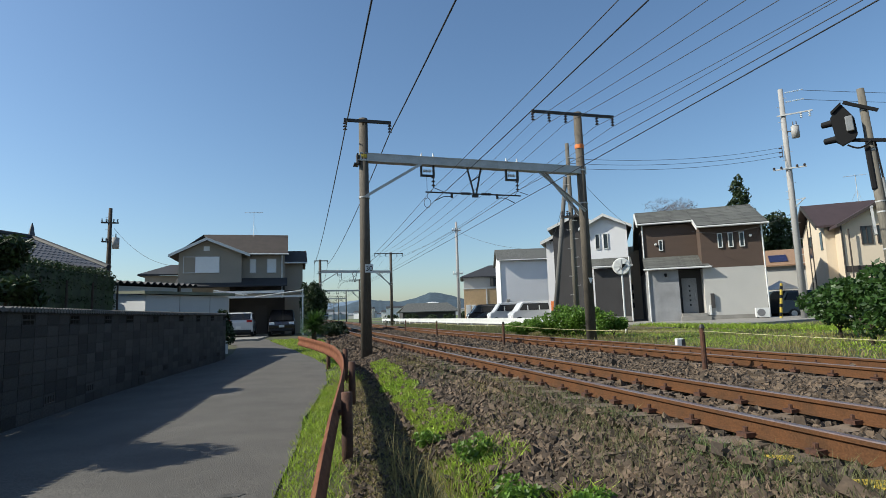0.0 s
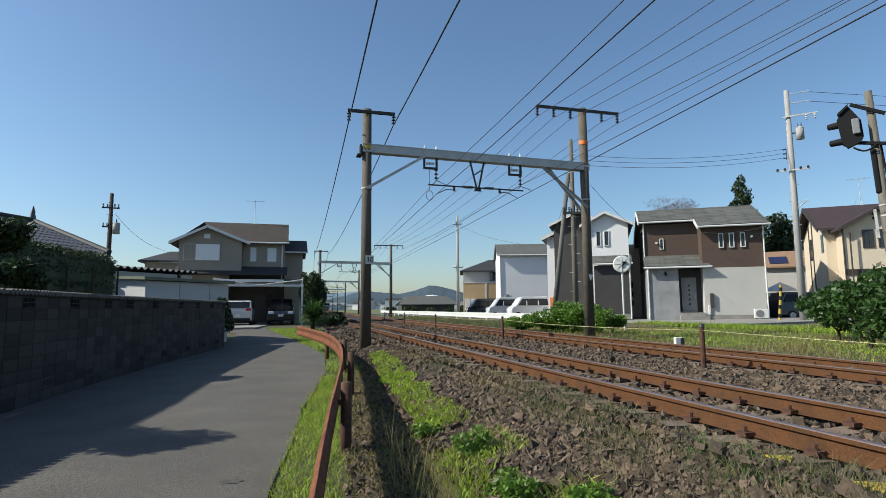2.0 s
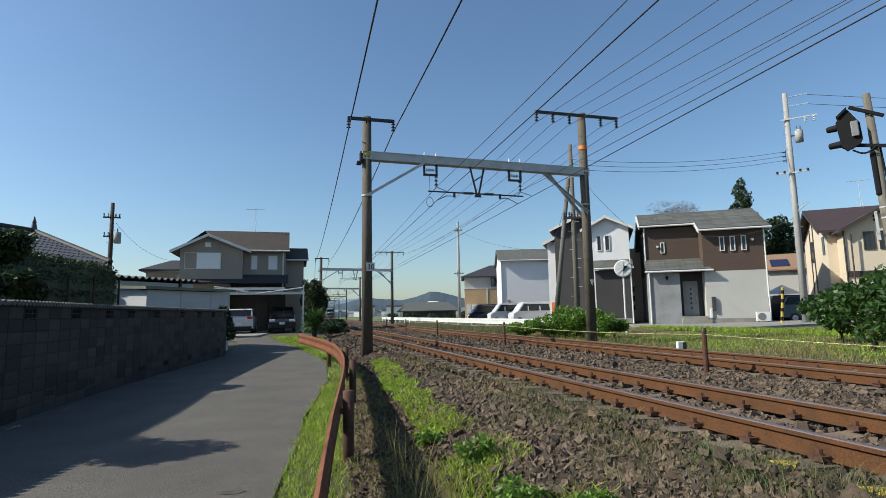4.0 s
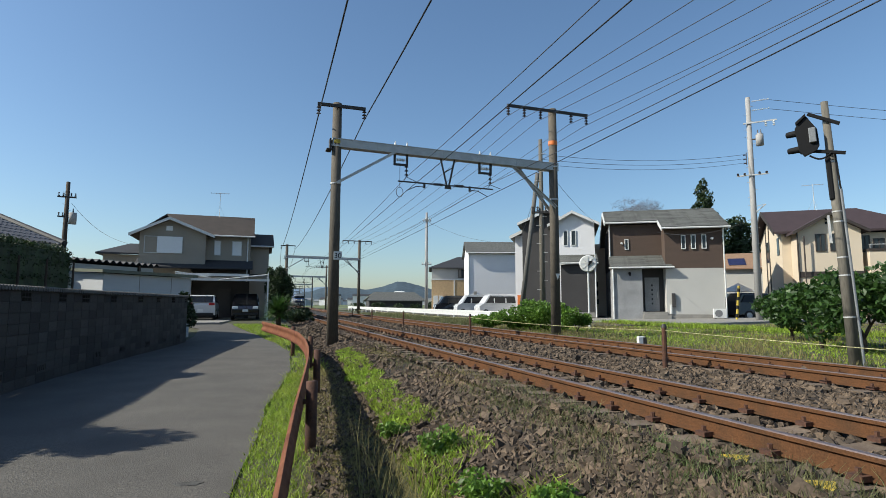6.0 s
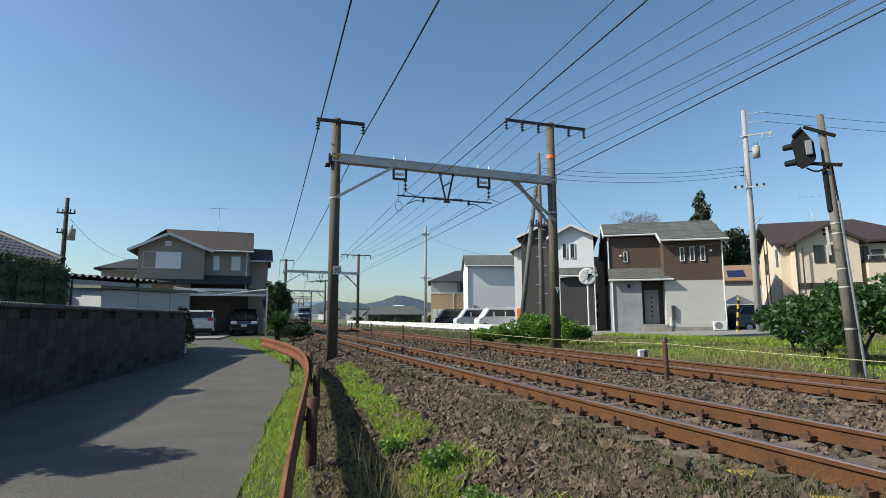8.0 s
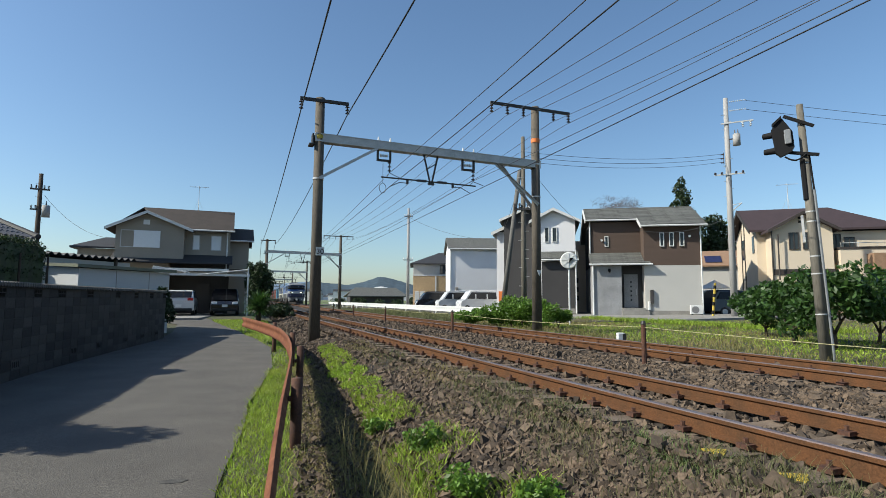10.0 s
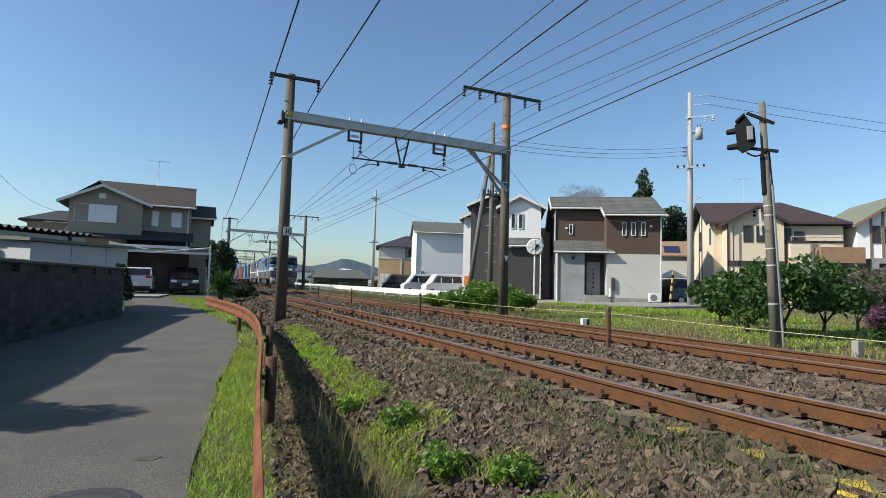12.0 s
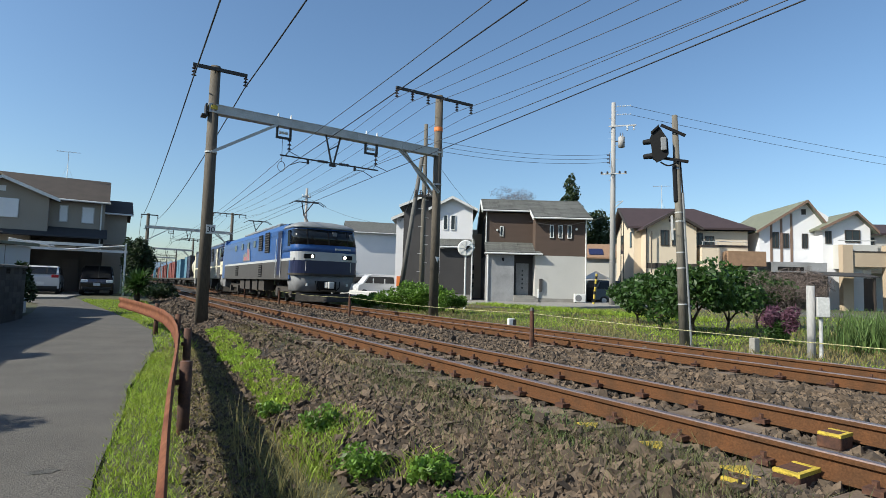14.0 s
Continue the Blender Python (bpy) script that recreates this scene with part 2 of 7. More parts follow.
def box(bm, x0, x1, y0, y1, z0, z1, m=None, bevel=0.0):
    q = Matrix.Translation(((x0 + x1) / 2, (y0 + y1) / 2, (z0 + z1) / 2)) @ Matrix.Diagonal((x1 - x0, y1 - y0, z1 - z0, 1))
    made = bmesh.ops.create_cube(bm, size=1, matrix=(m @ q) if m else q)
    if bevel:
        edges = list({e for v in made["verts"] for e in v.link_edges})
        bmesh.ops.bevel(bm, geom=edges, offset=bevel, segments=2, affect="EDGES", profile=0.5)
    return bm


def rod(bm, a, b, r0, r1=None, seg=10):
    a, b = Vector(a), Vector(b)
    d = b - a
    m = Matrix.Translation((a + b) / 2) @ d.to_track_quat("Z", "Y").to_matrix().to_4x4()
    bmesh.ops.create_cone(bm, cap_ends=True, segments=seg, radius1=r0, radius2=r0 if r1 is None else r1, depth=d.length, matrix=m)
    return bm


def slab(bm, pts, thick):
    """A flat plate through the points, thickened downwards."""
    top = [bm.verts.new(p) for p in pts]
    low = [bm.verts.new(Vector(p) - Vector((0, 0, thick))) for p in pts]
    bm.faces.new(top), bm.faces.new(low[::-1])
    for i in range(len(pts)):
        j = (i + 1) % len(pts)
        bm.faces.new((top[i], low[i], low[j], top[j]))
    return bm


def prism(bm, pts, axis, a, b):
    """Extrudes the outline pts along axis (0: x, 1: y, 2: z) from a to b."""
    def at(p, v):
        q = list(p)
        q.insert(axis, v)
        return q
    lo, hi = [bm.verts.new(at(p, a)) for p in pts], [bm.verts.new(at(p, b)) for p in pts]
    bm.faces.new(lo[::-1]), bm.faces.new(hi)
    for i in range(len(pts)):
        j = (i + 1) % len(pts)
        bm.faces.new((lo[i], lo[j], hi[j], hi[i]))
    return bm


def B():
    return bmesh.new()


def wire(name, pts, r, material, label, category="wire", sag=0.0, parent=None, group="", steps=14):
    cu = bpy.data.curves.new(name, "CURVE")
    cu.dimensions, cu.bevel_depth, cu.bevel_resolution = "3D", r, 1
    cu.materials.append(material)
    run = []
    for i in range(len(pts) - 1):
        a, b = Vector(pts[i]), Vector(pts[i + 1])
        for k in range(steps):
            u = k / steps
            run.append(a.lerp(b, u) - Vector((0, 0, sag * 4 * u * (1 - u))))
    run.append(Vector(pts[-1]))
    sp = cu.splines.new("POLY")
    sp.points.add(len(run) - 1)
    for p, q in zip(sp.points, run):
        p.co = (*q, 1)
    ob = new(name, cu)
    ob.parent = parent
    return tagged(ob, label, category, group) if parent is None else ob


# ---- the railway's line ----
PSI, RADIUS, BEND_END = radians(-13.43), 1319.0, 65.0
TRACK_N, SPACING, RAIL_Z = 4.27, 3.92, 0.68


def line(s, n):
    """The place n metres to the right of the railway's base line, s metres along it, and the line's heading there."""
    sc = min(s, BEND_END)
    th = sc / RADIUS
    d0, n0 = Vector((math.sin(PSI), math.cos(PSI))), Vector((math.cos(PSI), -math.sin(PSI)))
    p = d0 * math.sin(th) * RADIUS + n0 * (1 - math.cos(th)) * RADIUS
    d, nn = d0 * math.cos(th) + n0 * math.sin(th), n0 * math.cos(th) - d0 * math.sin(th)
    p = p + d * (s - sc) + nn * n
    return p.x, p.y, math.degrees(PSI + th)


def T(s, n, z):
    x, y, _ = line(s, n)
    return Vector((x, y, z))


def at_line(s, n, z):
    x, y, h = line(s, n)
    return pose(x, y, z, 0, 0, -h)


def polar(yaw, dist, z=0.0):
    return Vector((dist * math.sin(radians(yaw)), dist * math.cos(radians(yaw)), z))


def ground_z(s, n):
    """Height of the ground: the lane, the verge, the railway's bank, and the gently higher far side."""
    keys = ((-400, 0.5), (-60, 0.4), (-8, 0.0), (0.9, 0.0), (1.5, 0.02), (2.0, 0.12), (3.0, 0.38), (9.5, 0.38), (10.3, 0.42), (13, 0.45), (22, 0.55), (30, 0.7), (60, 0.75), (400, 0.5))
    z = keys[-1][1]
    for (a, za), (b, zb) in zip(keys, keys[1:]):
        if n <= b:
            u = max(0.0, (n - a) / (b - a))
            z = za + (zb - za) * u
            break
    if n < 2.6:
        u = min(1.0, max(0.0, (s - 22) / 18))
        z += 0.5 * u * u * (3 - 2 * u) * min(1.0, (2.6 - n) / 1.5) * (1 - min(1.0, max(0, -n - 30) / 40))
    return z


# ---- ground ----
def sheet(name, srange, nrange, height, material, label, kind="structure", category="ground"):
    ss, ns = list(srange), list(nrange)
    verts = [T(s, n, height(s, n)) for s in ss for n in ns]
    w = len(ns)
    faces = [(i * w + j, i * w + j + 1, (i + 1) * w + j + 1, (i + 1) * w + j) for i in range(len(ss) - 1) for j in range(w - 1)]
    me = bpy.data.meshes.new(name)
    me.from_pydata([tuple(v) for v in verts], [], faces)
    me.materials.append(material)
    me.update()
    me.shade_smooth()
    return tagged(new(name, me), label, category, kind=kind)


def frange(a, b, step):
    return [a + i * step for i in range(int(round((b - a) / step)) + 1)]


S_ALL = [-3000, -1000, -300, -120, -60] + frange(-40, 60, 0.8) + [65, 70, 80, 90, 110, 140, 180, 240, 320, 450, 700, 1200, 2200, 3500]
N_ALL = [-3000, -1200, -400, -150, -70, -45, -30, -22] + frange(-16, 14, 0.4) + [16, 18, 20, 23, 26, 30, 36, 45, 60, 90, 140, 250, 500, 1200, 3000]


def rough_ground(s, n):
    z = ground_z(s, n)
    if 0.4 < n < 3.6 and -10 < s < 60:
        z += 0.05 * noise.noise((s * 0.9, n * 0.9, 0.3))
    far = max(abs(s), abs(n))
    if far > 70:
        z -= min(1.0, (far - 70) / 200) * 0.5
    return z


sheet("ground", S_ALL, N_ALL, rough_ground, SOIL, "earth and grass ground beside the railway")
sheet("rice_field", [95, 130, 180, 260, 420, 700], [-90, -40, -14, -2, 1.0], lambda s, n: rough_ground(s, n) + 0.06, FIELD, "bright green rice field beyond the houses", category="field")
sheet("rice_field", [90, 130, 180, 260, 420, 700], [13.5, 16, 40, 90, 200], lambda s, n: rough_ground(s, n) + 0.06, FIELD, "bright green rice field beside the far tracks", category="field")

# lane: its edges run from behind the camera to the drive of the grey house
LANE = ((-14, -6.0, 0.6), (-4, -5.2, -0.1), (2, -4.7, -0.27), (5, -4.4, 0.01), (8.9, -4.05, 0.37), (13.8, -3.75, 1.05), (18.6, -3.2, 1.3), (23, -2.6, 0.95), (27, -2.4, 0.3), (31, -2.6, -0.6), (36, -5.0, -1.6), (43, -12.0, -2.5))
bm = B()
prev = None
for (s0, l0, r0), (s1, l1, r1) in zip(LANE, LANE[1:]):
    for k in range(6):
        u = k / 6
        s, l, r = s0 + (s1 - s0) * u, l0 + (l1 - l0) * u, r0 + (r1 - r0) * u
        row = []
        for j in range(9):
            n = l + (r - l) * j / 8 + (0.05 * noise.noise((s * 2.3, 1.7, 0)) if j == 8 else 0)
            crown = 0.035 * (1 - (2 * j / 8 - 1) ** 2)
            row.append(bm.verts.new(T(s, n, ground_z(s, n) + 0.025 + crown)))
        if prev:
            for j in range(8):
                bm.faces.new((prev[j], prev[j + 1], row[j + 1], row[j]))
        prev = row
tagged(part("road", bm, ASPHALT, smooth=True), "narrow grey asphalt lane beside the railway", "road", kind="structure")


def on_lane(s, n):
    """Height of the lane's surface."""
    for (s0, l0, r0), (s1, l1, r1) in zip(LANE, LANE[1:]):
        if s0 <= s <= s1:
            u = (s - s0) / (s1 - s0)
            l, r = l0 + (l1 - l0) * u, r0 + (r1 - r0) * u
            return ground_z(s, n) + 0.025 + 0.035 * (1 - (2 * (n - l) / (r - l) - 1) ** 2)


def lane_patch(s, n, rs, rn, seed):
    """A worn patch of newer asphalt with an uneven outline."""
    b = B()
    ring = []
    for k in range(26):
        a = k * math.tau / 26
        w = 1 + 0.45 * noise.noise((math.cos(a) * 1.6, math.sin(a) * 1.6, seed))
        ring.append((s + rs * w * math.cos(a), n + rn * w * math.sin(a)))
    top = [b.verts.new(T(x, y, on_lane(x, y) + 0.004)) for x, y in ring]
    low = [b.verts.new(T(x, y, on_lane(x, y) - 0.02)) for x, y in ring]
    b.faces.new(top)
    for k in range(26):
        b.faces.new((top[k], low[k], low[(k + 1) % 26], top[(k + 1) % 26]))
    tagged(part("asphalt_patch", b, TAR, smooth=False), "dark worn asphalt patch in the lane", "road patch", kind="structure")


lane_patch(5.35, -0.36, 0.06, 0.11, 3.1)
cz = on_lane(4.35, -0.70)
mh = thing("manhole_cover", Matrix.Translation(T(4.35, -0.70, cz)), "round cast-iron manhole cover set in the asphalt", "manhole cover")
part("ring", rod(B(), (0, 0, -0.05), (0, 0, 0.008), 0.36, 0.36, 40), DARK_STEEL, mh)
part("lid", rod(B(), (0, 0, -0.03), (0, 0, 0.014), 0.315, 0.31, 40), IRON, mh)
for k in range(4):
    part("tread_ring", rod(B(), (0, 0, 0.005), (0, 0, 0.018 + 0.003 * k), 0.28 - 0.075 * k, 0.27 - 0.075 * k, 32), (DARK_STEEL, IRON)[k % 2], mh)

bm = B()
for s0, s1 in ((23, 45), (45, 60), (60, 130)):
    slab(bm, [T(s0, 14.6, 0.52), T(s0, 19.5, 0.56), T(s1, 19.5, 0.56), T(s1, 14.6, 0.52)], 0.25)
slab(bm, [T(-30, 28.6, 0.74), T(-30, 32.5, 0.78), T(21.5, 32.5, 0.78), T(21.5, 28.6, 0.74)], 0.3)
tagged(part("road_far", bm, ASPHALT), "grey asphalt street behind the white guard rail", "road", kind="structure")
bm = B()
slab(bm, [T(22, 20.2, 0.62), T(22, 34, 0.86), T(37, 34, 0.86), T(37, 20.2, 0.62)], 0.4)
tagged(part("forecourt", bm, CONCRETE), "pale concrete yard in front of the houses", "pavement", kind="structure")
bm = B()
slab(bm, [T(33.5, -14, 0.52), T(33.5, -1.8, 0.52), T(47, -0.6, 0.54), T(47, -14, 0.54)], 0.3)
tagged(part("driveway", bm, CONCRETE), "pale concrete drive in front of the grey house", "pavement", kind="structure")

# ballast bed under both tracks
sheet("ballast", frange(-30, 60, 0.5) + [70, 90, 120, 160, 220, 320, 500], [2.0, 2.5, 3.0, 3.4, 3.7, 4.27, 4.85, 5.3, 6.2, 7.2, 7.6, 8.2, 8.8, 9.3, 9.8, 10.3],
      lambda s, n: ((0.455 if min(abs(n - TRACK_N), abs(n - TRACK_N - SPACING)) < 1.0 else 0.47) + 0.02 * noise.noise((s, n, 0)) if 3.1 < n < 9.6 else ground_z(s, n) + 0.03 + 0.04 * noise.noise((s * 1.3, n * 1.3, 5)) + (0.0 if n > 2.3 and n < 10 else -0.05)), BALLAST_SHADED, "brown stone ballast bed under two railway tracks", category="ballast")


# ---- tracks ----
def rail_mesh(name, n, s0, s1):
    prof = [(-0.064, -0.153), (0.064, -0.153), (0.064, -0.142), (0.012, -0.122), (0.008, -0.05), (0.032, -0.038), (0.0325, -0.008), (0.026, 0.0), (-0.026, 0.0), (-0.0325, -0.008), (-0.032, -0.038), (-0.008, -0.05), (-0.012, -0.122), (-0.064, -0.142)]
    ss = frange(s0, min(s1, 70), 1.5) + ([x for x in (100, 150, 230, 350, 500, 700) if x <= s1])
    verts, faces, k = [], [], len(prof)
    for s in ss:
        for a, z in prof:
            verts.append(tuple(T(s, n + a, RAIL_Z + z)))
    for i in range(len(ss) - 1):
        for j in range(k):
            faces.append((i * k + j, i * k + (j + 1) % k, (i + 1) * k + (j + 1) % k, (i + 1) * k + j))
    me = bpy.data.meshes.new(name)
    me.from_pydata(verts, [], faces)
    me.materials.append(RUST), me.materials.append(RAIL_HEAD)
    for i, p in enumerate(me.polygons):
        if i % k in (6, 7, 8):
            p.material_index = 1
    me.update()
    return me


bm = B()
prism(bm, [(-1.0, -0.19), (1.0, -0.19), (1.0, 0.0), (0.35, -0.03), (-0.35, -0.03), (-1.0, 0.0)], 1, -0.11, 0.11)
bmesh.ops.recalc_face_normals(bm, faces=bm.faces)
sleeper_mesh = bpy.data.meshes.new("sleeper")
bm.to_mesh(sleeper_mesh), bm.free()
sleeper_mesh.materials.append(SLEEPER)
bm = B()
box(bm, -0.045, 0.045, -0.05, 0.05, 0, 0.035)
rod(bm, (0, 0, 0.0), (0, 0, 0.075), 0.02, seg=6)
bmesh.ops.recalc_face_normals(bm, faces=bm.faces)
clip_mesh = bpy.data.meshes.new("rail_clip")
bm.to_mesh(clip_mesh), bm.free()
clip_mesh.materials.append(RUST_DARK)

for i, n in enumerate((TRACK_N, TRACK_N + SPACING)):
    tr = thing("railway_track", pose(0, 0, 0), ("rusty railway track on concrete sleepers beside the lane", "rusty railway track carrying the freight train")[i], "railway track", "railway tracks")
    for sx in (-0.567, 0.567):
        ob = new("rail", rail_mesh("rail", n + sx, -30, 700))
        ob.parent = tr
    for k in range(150):
        s = -12 + k * 0.6
        o = new("sleeper", sleeper_mesh)
        o.parent = tr
        x, y, h = line(s, n)
        o.matrix_basis = pose(x, y, RAIL_Z - 0.15, 0, 0, -h)
        if i == 0 and k in (23, 24, 25):
            b = B()
            prism(b, [(-1.004, -0.1), (-1.004, 0.11), (-0.84, 0.02)], 2, -0.004, 0.006)
            part("paint_mark", b, YELLOW, o, "worn yellow painted corner")
        if s < 26:
            for sx in (-0.667, -0.467, 0.467, 0.667):
                c = new("rail_clip", clip_mesh)
                c.parent = o
                c.matrix_basis = pose(sx, 0, 0.0)

# ---- catenary portals ----
def insulator(bm, x, y, z0, z1):
    rod(bm, (x, y, z0), (x, y, z1), 0.018, seg=6)
    k = 3
    for i in range(k):
        z = z0 + (z1 - z0) * (i + 0.6) / k
        rod(bm, (x, y, z - 0.025), (x, y, z + 0.025), 0.075, 0.03, seg=10)


PL, PR = 2.55, 10.72


def portal(s, plate):
    """Local x runs across the tracks from the base line, z is height above datum."""
    p = thing("catenary_portal", at_line(s, 0, 0), "steel beam on two concrete poles carrying overhead wires", "catenary portal", "catenary portals")
    for x, base, top, arm in ((PL, 0.1, 8.25, (1.88, 3.46)), (PR, 0.3, 9.05, (8.72, 12.15))):
        pole = part("pole", rod(B(), (x, 0, base), (x, 0, top), 0.185, 0.15, 20), POLE_CONC, p, "weathered brown concrete pole", True)
        for z in (5.5, 6.75):
            part("band", rod(B(), (x, 0, z), (x, 0, z + 0.05), 0.182, 0.182, 16), STEEL, pole)
        if plate and x == PL:
            part("painted_band", rod(B(), (x, 0, 6.86), (x, 0, 6.98), 0.172, 0.172, 18), YELLOW, pole, "yellow painted band")
            board = part("board", box(B(), x - 0.04, x + 0.22, -0.225, -0.195, 3.0, 3.27), WHITE_PAINT, pole, "small white pole board")
            tx = bpy.data.curves.new("digits", "FONT")
            tx.body, tx.size, tx.extrude, tx.align_x = "30", 0.24, 0.002, "CENTER"
            tx.materials.append(BLACK)
            to = new("digits", tx)
            to.parent = board
            to.matrix_basis = pose(x + 0.09, -0.229, 3.05, 90, 0, 0)
        if plate and x == PR:
            part("painted_band", rod(B(), (x, 0, 7.62), (x, 0, 7.78), 0.17, 0.17, 18), ORANGE, pole, "orange painted band")
            part("marker", prism(B(), [(x - 0.09, 2.72), (x + 0.09, 2.72), (x, 2.5)], 1, -0.2, -0.185), WHITE_PAINT, pole, "white triangle marker")
        ya = -0.2
        part("cross_arm", box(B(), arm[0], arm[1], ya - 0.04, ya + 0.04, top - 0.2, top - 0.1), DARK_STEEL, p, "dark steel cross-arm")
        ins = (1.92, 3.42) if x == PL else (8.76, 9.42, 10.1, 11.42, 12.1)
        for q in ins:
            b = B()
            insulator(b, q, ya, top - 0.52, top - 0.2)
            part("insulator", b, PORCELAIN, p)
    # the beam dips a little towards the far pole
    drop = math.degrees(math.atan2(0.12, PR - PL))
    tilt = Matrix.Translation((PL, 0, 6.9)) @ pose(0, 0, 0, 0, drop, 0) @ Matrix.Translation((-PL, 0, -6.9))
    beam = B()
    for z0, z1 in ((6.75, 6.775), (7.01, 7.035)):
        box(beam, PL - 0.15, PR + 0.15, -0.15, 0.15, z0, z1, tilt)
    for y0, y1 in ((-0.135, -0.12), (0.12, 0.135)):
        box(beam, PL - 0.15, PR + 0.15, y0, y1, 6.775, 7.01, tilt)
    for x in (3.9, 5.5, 6.25, 7.3, 9.1):
        box(beam, x, x + 0.05, -0.148, -0.135, 6.775, 7.01, tilt)
    girder = part("beam", beam, STEEL, p, "grey galvanised steel beam")
    b = B()
    box(b, PL - 0.34, PL - 0.17, -0.2, 0.2, 6.62, 6.66)
    box(b, PL - 0.24, PL - 0.19, -0.16, 0.16, 6.66, 7.0)
    part("clamp", b, DARK_STEEL, girder)
    for a, c in (((PL, -0.2, 5.52), (4.5, -0.1, 6.74)), ((PR, -0.2, 5.2), (8.95, -0.1, 6.67)), ((PR, 0.2, 5.1), (9.3, 0.1, 6.66))):
        a, c = Vector(a), Vector(c)
        m = Matrix.Translation(a) @ (c - a).to_track_quat("X", "Z").to_matrix().to_4x4()
        br = B()
        box(br, 0, (c - a).length, -0.045, 0.045, 0.02, 0.035, m)
        box(br, 0, (c - a).length, -0.045, -0.03, -0.055, 0.02, m)
        part("brace", br, STEEL, p)
    for x in (4.75, 7.9):
        dz = -0.12 * (x - PL) / (PR - PL)
        h = B()
        for sx in (-0.22, 0.22):
            box(h, x + sx - 0.03, x + sx + 0.03, -0.05, 0.05, 6.42 + dz, 6.75 + dz)
        box(h, x - 0.25, x + 0.25, -0.05, 0.05, 6.36 + dz, 6.42 + dz)
        hang = part("hanger", h, DARK_STEEL, p, "dark steel hanger frame")
        b = B()
        for q in (-0.1, 0.0, 0.1):
            rod(b, (x + q - 0.04, 0, 6.56 + dz), (x + q + 0.04, 0, 6.56 + dz), 0.06, 0.03, 10)
        part("ribbed_insulator", b, WHITE_PAINT, hang, "pale ribbed insulator")
        b = B()
        insulator(b, x + 0.2, 0, 5.98 + dz, 6.4 + dz)
        part("insulator", b, PORCELAIN, hang)
        b = B()
        rod(b, (x + 0.2, 0, 5.98 + dz), (x + 0.1, 0, 5.78), 0.012, seg=5)
        rod(b, (x + 0.2, 0, 5.98 + dz), (x + 0.62, 0, 5.78), 0.012, seg=5)
        part("tie", b, DARK_STEEL, hang)
        b = B()
        for q in (-0.2, 0.22):
            rod(b, (x + q, 0, 7.03 + dz), (x + q, 0, 7.2 + dz), 0.05, 0.015, 8)
        part("cap", b, WHITE_PAINT, hang)
    v = B()
    rod(v, (6.2, 0, 6.7), (6.44, 0, 5.7), 0.035, seg=6)
    rod(v, (6.72, 0, 6.7), (6.5, 0, 5.7), 0.035, seg=6)
    rod(v, (6.32, 0, 6.2), (6.63, 0, 6.4), 0.02, seg=6)
    box(v, 6.36, 6.58, -0.04, 0.04, 5.64, 5.72)
    rod(v, (4.66, 0, 5.78), (8.2, 0, 5.74), 0.026, seg=8)
    arm_ = part("registration_arm", v, DARK_STEEL, p, "dark steel registration arm on a V-shaped drop")
    for x0 in (5.95, 6.72):
        w = B()
        for k in range(6):
            rod(w, (x0 + k * 0.06, 0, 5.765), (x0 + k * 0.06 + 0.045, 0, 5.765), 0.055, 0.04, 10)
        part("ribbed_insulator", w, PORCELAIN, arm_, "ribbed grey insulator")
    for x0, x1 in ((5.6, 4.96), (7.3, 7.97)):
        w = B()
        box(w, x0 - 0.035, x0 + 0.035, -0.03, 0.03, 5.6, 5.78)
        xm = x0 + (x1 - x0) * 0.45
        rod(w, (x0, 0, 5.64), (xm, 0, 5.64), 0.014, seg=6)
        rod(w, (xm, 0, 5.64), (x1, 0, 5.47), 0.014, seg=6)
        part("steady_arm", w, DARK_STEEL, p)
    w = B()
    ring = [Vector((4.72 + 0.12 * math.cos(a), 0, 5.4 + 0.17 * math.sin(a))) for a in [math.tau * k / 12 for k in range(13)]]
    for a, c in zip(ring, ring[1:]):
        rod(w, a, c, 0.01, seg=5)
    rod(w, (4.72, 0, 5.57), (4.72, 0, 6.4), 0.008, seg=5)
    part("jumper_loop", w, DARK_STEEL, p)
    return p


PORTALS = [-26.0, 17.8, 63.5, 108.0, 152.0, 196.0, 240.0]
for i, s in enumerate(PORTALS):
    portal(s, i == 1)

